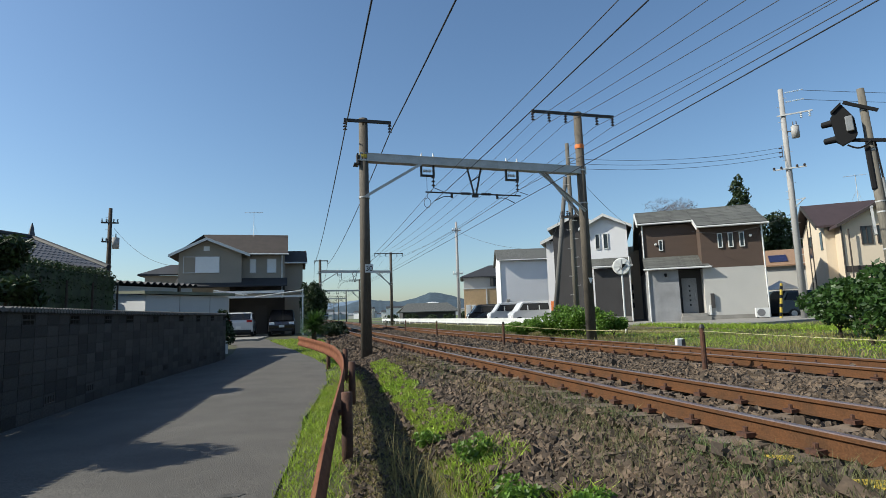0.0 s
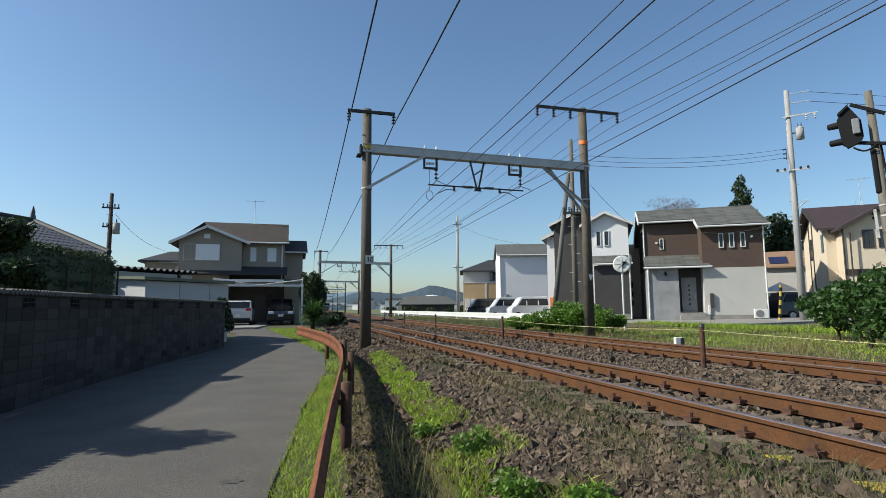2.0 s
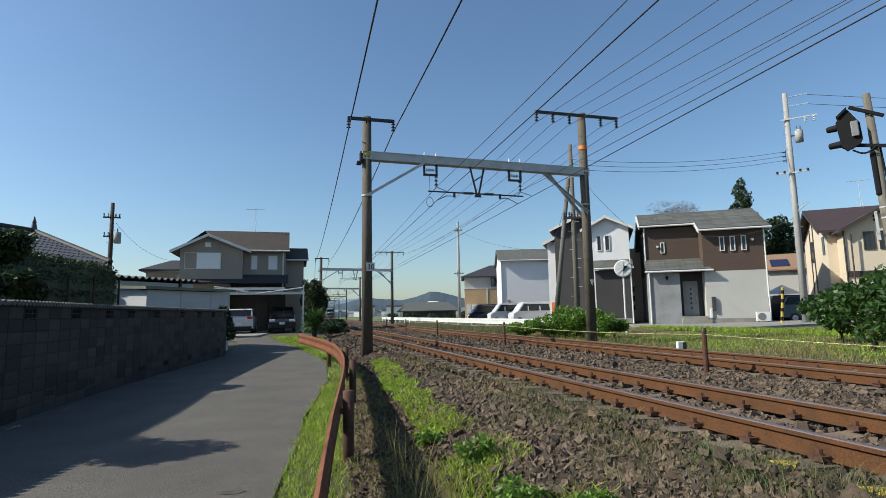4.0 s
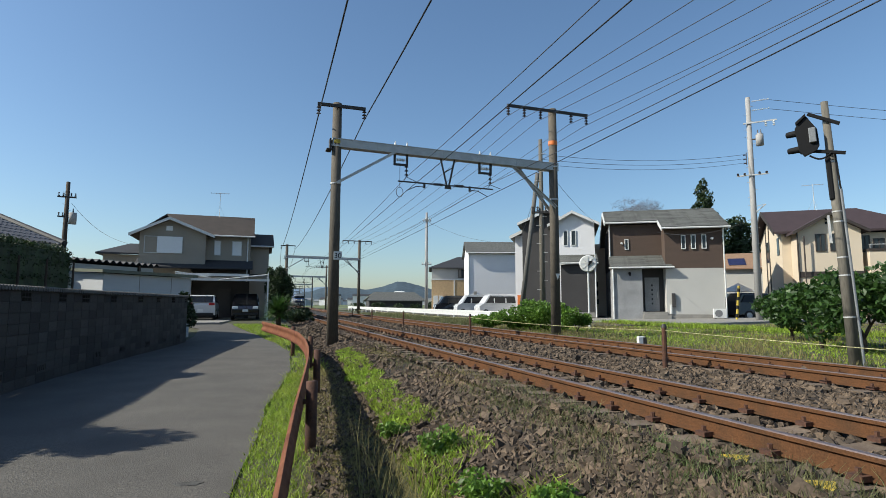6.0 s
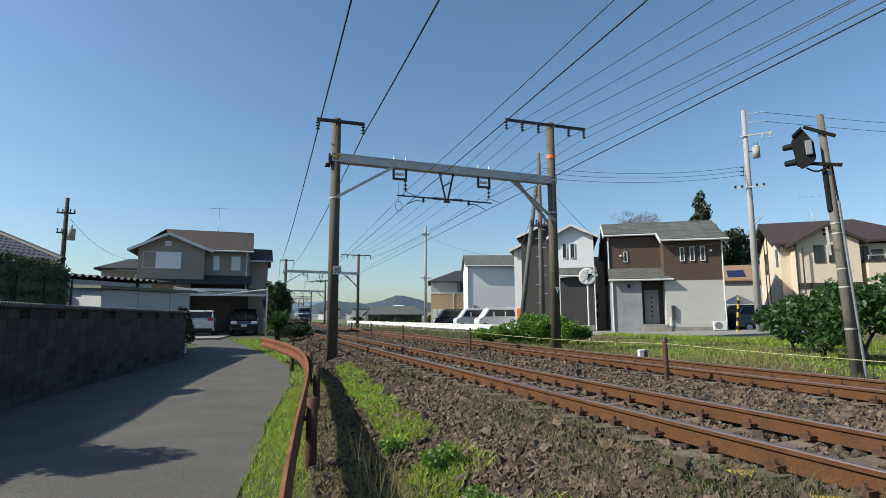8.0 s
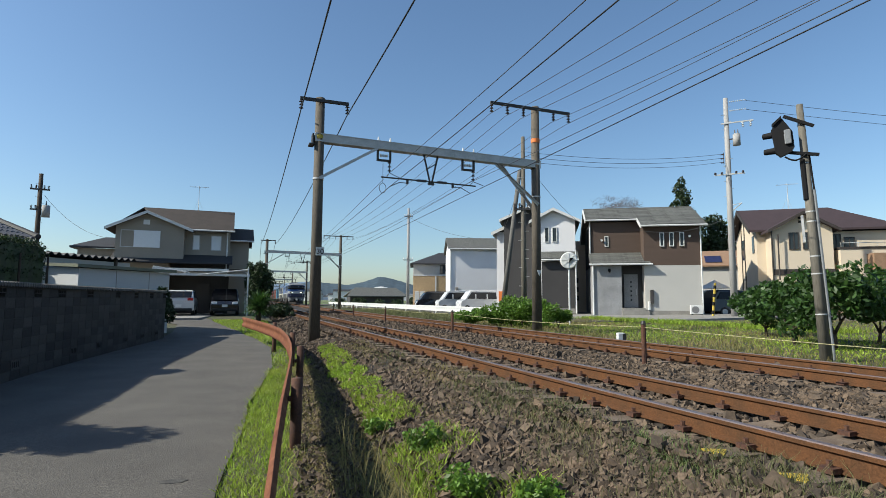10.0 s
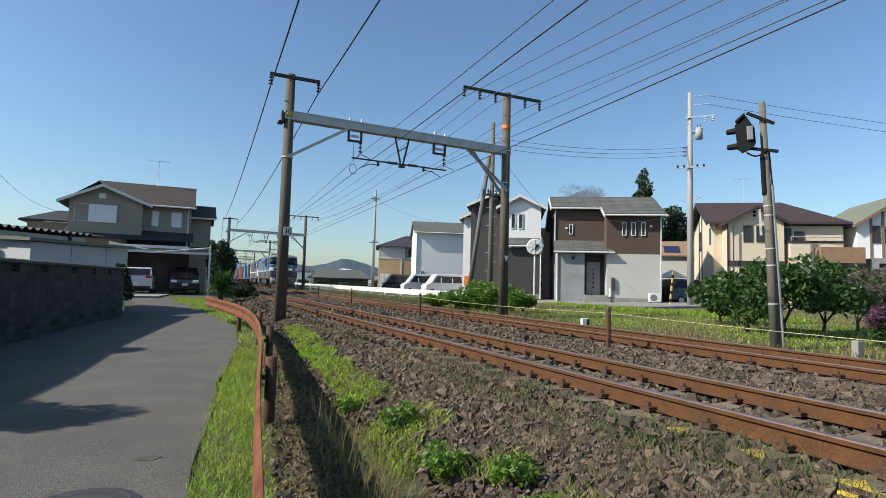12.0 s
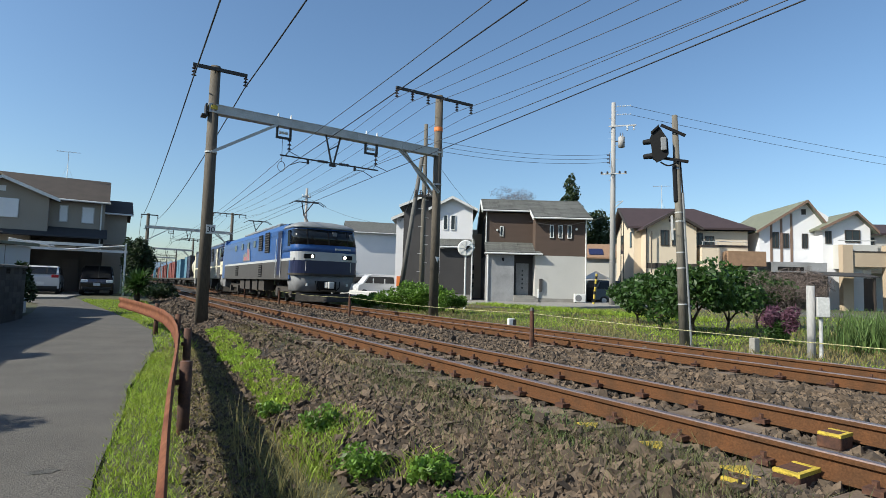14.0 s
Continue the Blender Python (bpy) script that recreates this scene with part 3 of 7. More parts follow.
for n, z, r, m_, sg, dn, lab in (
        (1.92, 7.72, 0.02, WIRE_BLACK, 0.55, -2.20, "thick black feeder cable over the verge"),
        (3.42, 7.72, 0.02, WIRE_BLACK, 0.55, -2.05, "thick black feeder cable over the verge"),
        (8.76, 8.52, 0.009, WIRE_GREY, 0.7, -0.55, "grey overhead wire on insulators"),
        (9.42, 8.52, 0.009, WIRE_GREY, 0.75, -0.05, "grey overhead wire on insulators"),
        (10.1, 8.52, 0.009, WIRE_GREY, 0.8, -0.20, "grey overhead wire on insulators"),
        (11.42, 8.52, 0.009, WIRE_GREY, 0.75, -0.90, "grey overhead wire on insulators"),
        (12.1, 8.52, 0.009, WIRE_GREY, 0.45, -1.70, "grey overhead wire on insulators"),
        (4.96, 5.95, 0.008, WIRE_GREY, 0.5, -3.10, "messenger wire over the near track"),
        (4.95, 5.45, 0.0105, WIRE_BLACK, 0.25, -2.80, "dark contact wire over the near track"),
        (7.95, 5.85, 0.008, WIRE_GREY, 0.3, -1.75, "messenger wire over the far track"),
        (7.97, 5.45, 0.0105, WIRE_BLACK, 0.1, -2.55, "dark contact wire over the far track")):
    wire("overhead_wire", [T(s, n + (dn if s < 0 else 0), z) for s in PORTALS], r, m_, lab, "overhead wire", sag=sg, group="overhead wires")

# ---- block wall along the lane ----
WALL = ((-6, -6.6), (2.0, -5.35), (9.9, -4.08), (14.5, -3.78), (18.3, -3.3), (24.2, -2.48))
wall = tagged(thing("wall_block", pose(0, 0, 0), "weathered grey concrete-block wall with a capping", "wall"), kind="structure")
wpts = [T(s, n, 0) for s, n in WALL]
block_mesh = bpy.data.meshes.new("block")
bm = B()
box(bm, -0.195, 0.195, -0.06, 0.06, 0.0, 0.19, bevel=0.006)
bm.to_mesh(block_mesh), bm.free()
block_mesh.materials.append(CONC_BLOCK_SHADED)
core, cap = B(), B()
vent_spots = []
for i in range(len(wpts) - 1):
    a, b = wpts[i], wpts[i + 1]
    d = b - a
    L = d.length
    ang = math.degrees(math.atan2(d.y, d.x))
    m = Matrix.Translation(a) @ pose(0, 0, 0, 0, 0, ang)
    box(core, 0, L + 0.02, -0.05, 0.05, -0.2, 0.004, m)
    box(core, 0, L + 0.02, -0.05, 0.05, 1.8, 1.83, m)
    k = int(L / 0.4)
    w = L / k
    for r in range(9):
        for c in range(k):
            if r == 8 and c % 4 == 1 and i > 0:
                vent_spots.append((m @ pose((c + 0.5) * w, 0, 1.605), True))
                box(core, c * w, (c + 1) * w, 0.03, 0.045, 1.6, 1.8, m)
                continue
            if r == 1 and c % 4 == 3 and i > 0:
                vent_spots.append((m @ pose((c + 0.5) * w, 0, 0.205), False))
                continue
            box(core, c * w, (c + 1) * w, -0.045, 0.045, r * 0.2, (r + 1) * 0.2, m)
            if i == 0 and c < k - 6:
                continue
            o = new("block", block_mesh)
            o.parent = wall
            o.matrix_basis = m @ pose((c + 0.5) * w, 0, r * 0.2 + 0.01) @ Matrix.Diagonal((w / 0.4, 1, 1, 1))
    for j in range(int(L / 0.115)):
        rod(cap, m @ Vector((j * 0.115, -0.13, 1.86)), m @ Vector((j * 0.115, 0.13, 1.86)), 0.05, seg=6)
    box(cap, 0, L, -0.11, 0.11, 1.83, 1.86, m)
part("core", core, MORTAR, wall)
part("capping", cap, CAPPING, wall, "scalloped tile capping")
for v, top in vent_spots:
    b = B()
    for z in (0.0, 0.085, 0.173) if top else (0.0, 0.155):
        box(b, -0.197, 0.197, -0.06, 0.06, z, z + (0.018 if top else 0.04))
    for x in (-0.197, -0.06, 0.045, 0.182) if top else (-0.197, -0.11, -0.02, 0.07, 0.157):
        box(b, x, x + (0.015 if top else 0.04), -0.058, 0.058, 0.0, 0.193)
    o = part("vent_block", b, CONC_BLOCK_SHADED, wall, "pierced decorative block")
    o.matrix_basis = v


# ---- rusty guard rail along the lane ----
RAILPTS = ((1.0, 0.03, 0.72), (2.5, 0.205, 0.72), (3.5, 0.315, 0.72), (5.0, 0.49, 0.72), (7.5, 0.805, 0.72), (9.5, 1.04, 0.72), (11.2, 1.2, 0.74), (13.0, 1.3, 0.78), (15.0, 1.3, 0.83), (17.0, 1.15, 0.86), (19.0, 0.85, 0.9), (21.0, 0.45, 0.95))
gr = thing("guard_rail", pose(0, 0, 0), "rusty steel guard rail curving away from the lane", "guard rail")
prof = [(0.0, 0.0), (0.028, -0.03), (0.032, -0.09), (0.0, -0.13), (-0.012, -0.175), (0.0, -0.22), (0.032, -0.26), (0.028, -0.32), (0.0, -0.35)]
bm = B()
prev = None
fine = []
for (a, b) in zip(RAILPTS, RAILPTS[1:]):
    for k in range(4):
        fine.append(tuple(a[j] + (b[j] - a[j]) * k / 4 for j in range(3)))
fine.append(RAILPTS[-1])
for s, n, z in fine:
    row = [bm.verts.new(T(s, n - o, z + h)) for o, h in prof] + [bm.verts.new(T(s, n - o + 0.006, z + h)) for o, h in reversed(prof)]
    if prev:
        for j in range(len(row)):
            bm.faces.new((prev[j], prev[(j + 1) % len(row)], row[(j + 1) % len(row)], row[j]))
    else:
        bm.faces.new(row)
    prev = row
bm.faces.new(prev[::-1])
part("beam", bm, RUST_BEAM, gr, "orange-brown corrugated rusty beam", True)
for s, n, top in ((6.1, 0.74, 0.76), (9.7, 1.2, 0.8), (13.4, 1.45, 0.82), (17.2, 1.3, 0.9)):
    b = rod(B(), T(s, n, -0.3), T(s, n, top), 0.06, 0.06, 14)
    post_ = part("post", b, RUST_DARK, gr, "dark rusty round post", True)
    part("bracket", rod(B(), T(s, n - 0.09, 0.55), T(s, n, 0.55), 0.03, seg=6), RUST_DARK, post_)


# ---- houses ----
def quad_roof(parent, pts, thick, material, label=""):
    return part("roof", slab(B(), pts, thick), material, parent, label)


def wall_part(parent, x0, x1, y0, y1, z0, z1, material, label="", name="wall"):
    return part(name, box(B(), x0, x1, y0, y1, z0, z1), material, parent, label)


def window(parent, x0, x1, z0, z1, y, frame_mat=WHITE_PAINT, pane_mat=GLASS, mullion=True, fw=0.05, name="window"):
    """A framed window on a wall that faces local -y at y."""
    b = B()
    for a in ((x0, x1, z0, z0 + fw), (x0, x1, z1 - fw, z1), (x0, x0 + fw, z0 + fw, z1 - fw), (x1 - fw, x1, z0 + fw, z1 - fw)):
        box(b, a[0], a[1], y - 0.06, y + 0.02, a[2], a[3])
    if mullion:
        xm = (x0 + x1) / 2
        box(b, xm - fw / 2, xm + fw / 2, y - 0.05, y + 0.02, z0 + fw, z1 - fw)
    f = part(name, b, frame_mat, parent)
    part("pane", box(B(), x0 + fw, x1 - fw, y - 0.025, y + 0.01, z0 + fw, z1 - fw), pane_mat, f)
    return f


def gutter(parent, a, b, material=WHITE_PAINT, r=0.06):
    return part("gutter", rod(B(), a, b, r, seg=8), material, parent)


def downpipe(parent, x, y, z0, z1, material=WHITE_PAINT, r=0.045):
    return part("downpipe", rod(B(), (x, y, z0), (x, y, z1), r, seg=8), material, parent)


def gable_wall(parent, x0, x1, z0, ze, xp, zp, y0, y1, material, label=""):
    return part("wall", prism(B(), [(x0, z0), (x1, z0), (x1, ze), (xp, zp), (x0, ze)], 1, y0, y1), material, parent, label)


def gable_roof(parent, x0, x1, ze, xp, zp, y0, y1, material, over=0.35, th=0.14, fascia=WHITE_PAINT):
    """Two slopes that meet at xp, with their ridge along y, and white barge boards on the front."""
    for xa in (x0, x1):
        sx = -1 if xa < xp else 1
        k = (zp - ze) / (xp - xa)
        xo, zo = xa + sx * over, ze + k * sx * over
        quad_roof(parent, [(xo, y0, zo + th), (xp, y0, zp + th), (xp, y1, zp + th), (xo, y1, zo + th)], th, material)
        b = slab(B(), [(xo, y0 - 0.05, zo + th + 0.01), (xp, y0 - 0.05, zp + th + 0.01), (xp, y0, zp + th + 0.01), (xo, y0, zo + th + 0.01)], 0.2)
        part("barge_board", b, fascia, parent)


def shingles(roof, x0, x1, y0, y1, z0, z1, rows, material, w=0.9):
    """Courses of shingles laid on a slope that rises from (y0, z0) to (y1, z1)."""
    rnd = random.Random(5)
    th = math.atan2(z1 - z0, y1 - y0)
    run = math.hypot(y1 - y0, z1 - z0) / rows
    k = max(1, int((x1 - x0) / w))
    me = bpy.data.meshes.new("shingle")
    b = B()
    box(b, -(x1 - x0) / k / 2 + 0.006, (x1 - x0) / k / 2 - 0.006, 0.0, run * 1.08, 0.0, 0.025)
    b.to_mesh(me), b.free()
    me.materials.append(material)
    for r in range(rows):
        for c in range(k):
            o = new("shingle", me)
            o.parent = roof
            u = r / rows
            x = x0 + (x1 - x0) * (c + 0.5) / k
            o.matrix_basis = Matrix.Translation((x, y0 + (y1 - y0) * u, z0 + (z1 - z0) * u + 0.004 + rnd.random() * 0.008)) @ pose(0, 0, 0, math.degrees(th) - 1.2)


def brown_house():
    h = thing("house", pose(15.01, 34.36, 0, 0, 0, -19.5) @ pose(0.28, 0, 0) @ Matrix.Diagonal((0.955, 1, 1, 1)), "two-storey house, brown upper siding over ivory walls, grey shingle roof", "house")
    wall_part(h, 3.25, 6.85, 0.0, 7.0, 0.6, 3.92, IVORY_WALL, "ivory rendered ground-floor wall")
    part("wall", prism(B(), [(0.02, 3.925), (0.02, 6.5), (3.2, 8.1), (7.0, 6.3), (7.0, 3.925)], 0, 3.252, 6.848), BROWN_WALL, h, "brown upper siding")
    wall_part(h, -0.2, 3.247, 1.3, 6.9, 3.925, 7.0, BROWN_WALL, "brown recessed siding")
    wall_part(h, -0.2, 1.74, 0.05, 6.9, 0.6, 3.92, PORCH_WALL, "stained grey render beside the door")
    wall_part(h, 1.744, 3.246, 1.0, 6.9, 0.6, 3.92, CHAR_WALL, "dark door recess")
    wall_part(h, -0.215, -0.2, 1.4, 6.8, 3.95, 6.95, CHAR_WALL)
    # door with glazed slots
    d = wall_part(h, 2.0, 2.93, 0.93, 1.0, 1.15, 3.38, PORCH_WALL, "grey front door", "door")
    for z in (1.6, 1.9, 2.2, 2.5, 2.8):
        part("pane", box(B(), 2.42, 2.52, 0.915, 0.935, z, z + 0.12), GLASS, d)
    part("handle", rod(B(), (2.82, 0.9, 2.0), (2.82, 0.9, 2.4), 0.018, seg=6), STEEL, d)
    st = B()
    box(st, 1.75, 3.24, -0.3, 1.0, 0.6, 1.13)
    box(st, 1.65, 3.4, -0.7, -0.3, 0.6, 0.95)
    part("step", st, CONCRETE, h, "pale tiled doorstep")
    # roofs
    main = quad_roof(h, [(-0.55, 3.2, 8.2), (7.2, 3.2, 8.2), (7.2, 7.6, 6.2), (-0.55, 7.6, 6.2)], 0.14, SHINGLE)
    fr = quad_roof(h, [(3.0, -0.45, 6.55), (7.2, -0.45, 6.55), (7.2, 3.2, 8.2), (3.0, 3.2, 8.2)], 0.14, SHINGLE)
    shingles(fr, 3.0, 7.2, -0.45, 3.2, 6.56, 8.21, 11, SHINGLE)
    fl = quad_roof(h, [(-0.55, 0.95, 7.18), (2.996, 0.95, 7.18), (2.996, 3.2, 8.2), (-0.55, 3.2, 8.2)], 0.14, SHINGLE)
    shingles(fl, -0.55, 2.996, 0.95, 3.2, 7.19, 8.21, 7, SHINGLE)
    part("ridge_cap", rod(B(), (-0.55, 3.2, 8.22), (7.2, 3.2, 8.22), 0.07, seg=8), SHINGLE, h)
    po = quad_roof(h, [(-0.35, -0.3, 4.05), (3.7, -0.3, 4.05), (3.245, 1.3, 4.85), (-0.35, 1.3, 4.85)], 0.12, SHINGLE)
    shingles(po, -0.3, 3.24, -0.28, 1.28, 4.06, 4.85, 5, SHINGLE)
    gutter(h, (-0.45, -0.34, 3.98), (3.75, -0.34, 3.98))
    gutter(h, (3.0, -0.5, 6.48), (7.25, -0.5, 6.48))
    gutter(h, (-0.6, 0.9, 7.1), (3.0, 0.9, 7.1))
    part("barge_board", slab(B(), [(2.96, -0.45, 6.58), (3.04, -0.45, 6.58), (3.04, 0.95, 7.22), (2.96, 0.95, 7.22)], 0.25), WHITE_PAINT, h)
    for y0, z0, y1, z1 in ((0.95, 7.2, 3.2, 8.22), (3.2, 8.22, 7.6, 6.22)):
        part("barge_board", slab(B(), [(-0.62, y0, z0), (-0.55, y0, z0), (-0.55, y1, z1), (-0.62, y1, z1)], 0.25), WHITE_PAINT, h)
    downpipe(h, 6.9, -0.06, 0.6, 6.45)
    downpipe(h, -0.16, -0.02, 0.6, 3.95)
    downpipe(h, -0.24, 1.24, 4.3, 7.05)
    wall_part(h, 3.26, 6.86, -0.03, 0.0, 0.6, 0.98, CONCRETE, name="plinth")
    for x0, x1 in ((4.28, 4.57), (4.9, 5.2), (5.56, 5.86)):
        window(h, x0, x1, 5.15, 6.07, 0.0, mullion=False)
    window(h, 0.78, 1.05, 5.3, 6.03, 1.3, mullion=False)
    for x, y, z in ((6.21, 0.0, 5.8), (0.58, 1.3, 5.74)):
        part("wall_lamp", rod(B(), (x, y, z), (x, y - 0.18, z), 0.09, 0.07, 12), WHITE_PAINT, h)
    part("wall_lamp", rod(B(), (0.93, 0.05, 3.63), (0.93, -0.15, 3.5), 0.1, 0.06, 10), BLACK, h, "black bracket lamp")
    part("meter_box", box(B(), 3.56, 3.78, -0.16, 0.0, 1.43, 2.32, bevel=0.02), CHAR_WALL, h)
    part("cabinet", box(B(), 3.42, 3.56, -0.12, 0.0, 1.0, 1.6, bevel=0.02), WHITE_PAINT, h)
    # air conditioner in front
    ac = thing("air_conditioner", pose(15.01, 34.36, 0, 0, 0, -19.5) @ pose(6.0, -0.55, 0.72), "white outdoor air-conditioner unit on the yard", "air conditioner")
    part("body", box(B(), 0, 0.75, 0, 0.28, 0.06, 0.62, bevel=0.02), WHITE_PAINT, ac)
    part("fan_grille", rod(B(), (0.28, -0.012, 0.34), (0.28, 0.0, 0.34), 0.22, 0.22, 20), LOCO_SKIRT, ac)
    for x in (0.08, 0.62):
        part("foot", box(B(), x, x + 0.06, 0, 0.28, 0, 0.06), BLACK, ac)


def white_gable_house():
    h = thing("house", pose(12.36, 38.04, 0, 0, 0, -19.5), "white gabled house with charcoal panels and grey roof", "house")
    gable_wall(h, -0.1, 2.85, 0.7, 7.4, 1.3, 8.15, 0.0, 8.0, WHITE_WALL, "white rendered gable wall")
    gable_roof(h, -0.1, 2.85, 7.4, 1.3, 8.15, -0.35, 8.3, SHINGLE)
    for x0, x1 in ((0.67, 1.0), (1.21, 1.56)):
        window(h, x0, x1, 5.8, 6.9, 0.0, mullion=False)
    wall_part(h, 0.47, 2.74, -0.9, -0.004, 0.7, 4.35, CHAR_WALL, "charcoal ground-floor bay")
    lr = quad_roof(h, [(0.2, -1.2, 4.5), (3.0, -1.2, 4.5), (3.0, -0.004, 5.1), (0.2, -0.004, 5.1)], 0.12, SHINGLE)
    shingles(lr, 0.2, 3.0, -1.2, -0.01, 4.51, 5.1, 4, SHINGLE)
    gutter(h, (0.2, -1.24, 4.44), (3.02, -1.24, 4.44))
    downpipe(h, 2.82, -0.95, 0.7, 5.1)
    downpipe(h, -0.05, -0.05, 0.7, 7.3)
    wall_part(h, 0.46, 2.75, -0.93, -0.9, 0.7, 1.05, CONCRETE, name="plinth")
    gable_wall(h, -2.4, -0.104, 0.7, 7.75, -0.45, 8.55, 1.5, 8.0, CHAR_WALL, "charcoal side gable")
    gable_roof(h, -2.4, 0.8, 7.75, -0.45, 8.6, 1.15, 8.3, SHINGLE)
    wall_part(h, -3.1, -2.404, 3.0, 8.0, 0.7, 7.0, WHITE_WALL, "white rear wall")
    quad_roof(h, [(-3.5, 2.7, 6.95), (-2.4, 2.7, 7.45), (-2.4, 8.2, 7.45), (-3.5, 8.2, 6.95)], 0.14, SHINGLE)
    part("barge_board", slab(B(), [(-3.5, 2.65, 6.96), (-2.4, 2.65, 7.46), (-2.4, 2.7, 7.46), (-3.5, 2.7, 6.96)], 0.25), WHITE_PAINT, h)
    part("sign", box(B(), -2.95, -2.5, 2.94, 3.0, 1.5, 2.3), ORANGE, h, "orange notice board")
    wall_part(h, 2.9, 4.6, 5.0, 9.0, 0.7, 6.4, CREAM_WALL, "beige wall between the houses")
    for z in (1.6, 2.3, 3.0):
        part("meter", box(B(), 3.0, 3.25, 4.85, 5.0, z, z + 0.4), CHAR_WALL, h)


def white_box_house():
    h = thing("house", pose(8.66, 55.33, 0, 0, 0, -5), "plain white two-storey house with a grey shingle roof", "house")
    wall_part(h, 0.15, 5.3, 0, 7, 0.6, 6.85, WHITE_WALL)
    wall_part(h, 5.304, 5.75, 0.1, 7, 0.6, 6.85, CHAR_WALL, "charcoal corner strip")
    r = quad_roof(h, [(-0.1, -0.35, 6.95), (5.95, -0.35, 6.95), (5.95, 3.3, 8.4), (-0.1, 3.3, 8.4)], 0.14, SHINGLE)
    quad_roof(h, [(-0.1, 3.3, 8.4), (5.95, 3.3, 8.4), (5.95, 7.2, 6.9), (-0.1, 7.2, 6.9)], 0.14, SHINGLE)
    for x, dx in ((0.15, 0.004), (5.29, 0.45)):
        part("wall", prism(B(), [(0.0, 6.86), (7.0, 6.86), (3.3, 8.25)], 0, x, x + 0.01 + dx), WHITE_WALL, h)
    gutter(h, (-0.1, -0.4, 6.86), (5.95, -0.4, 6.86))
    downpipe(h, 0.2, -0.05, 0.6, 6.85)
    part("vent_hood", box(B(), 0.7, 1.0, -0.2, 0.0, 2.2, 2.9, bevel=0.03), CONCRETE, h)


def tan_house():
    h = thing("house", pose(5.87, 65.74, 0, 0, 0, -5), "low tan brick and white house with a dark hipped roof", "house")
    wall_part(h, 0.1, 4.7, 0, 7, 0.55, 4.5, TAN_BRICK, "tan brick ground floor")
    wall_part(h, 0.1, 4.7, 0.01, 7, 4.65, 5.95, IVORY_WALL, "ivory upper wall")
    wall_part(h, 0.05, 4.75, -0.04, 7, 4.502, 4.648, WHITE_PAINT, name="belt")
    wall_part(h, 2.75, 2.9, -0.05, 0, 0.55, 4.5, WHITE_PAINT, name="pilaster")
    window(h, 3.3, 4.6, 4.75, 5.8, 0.01, TRIM_DARK)
    quad_roof(h, [(-0.3, -0.35, 6.0), (5.1, -0.35, 6.0), (5.1, 3.4, 7.6), (3.4, 3.4, 7.6)], 0.12, ROOF_DARK)
    quad_roof(h, [(-0.3, -0.35, 6.0), (3.4, 3.4, 7.6), (-0.3, 7.2, 6.0)], 0.12, ROOF_DARK)
    quad_roof(h, [(-0.3, 7.2, 6.0), (3.4, 3.4, 7.6), (5.1, 3.4, 7.6), (5.1, 7.2, 6.0)], 0.12, ROOF_DARK)
    window(h, 3.1, 4.5, 1.0, 2.2, 0.0, STEEL)
    for x in (0.3, 0.95):
        part("cabinet", box(B(), x, x + 0.55, -0.6, -0.1, 0.6, 2.6, bevel=0.03), WHITE_PAINT, h)


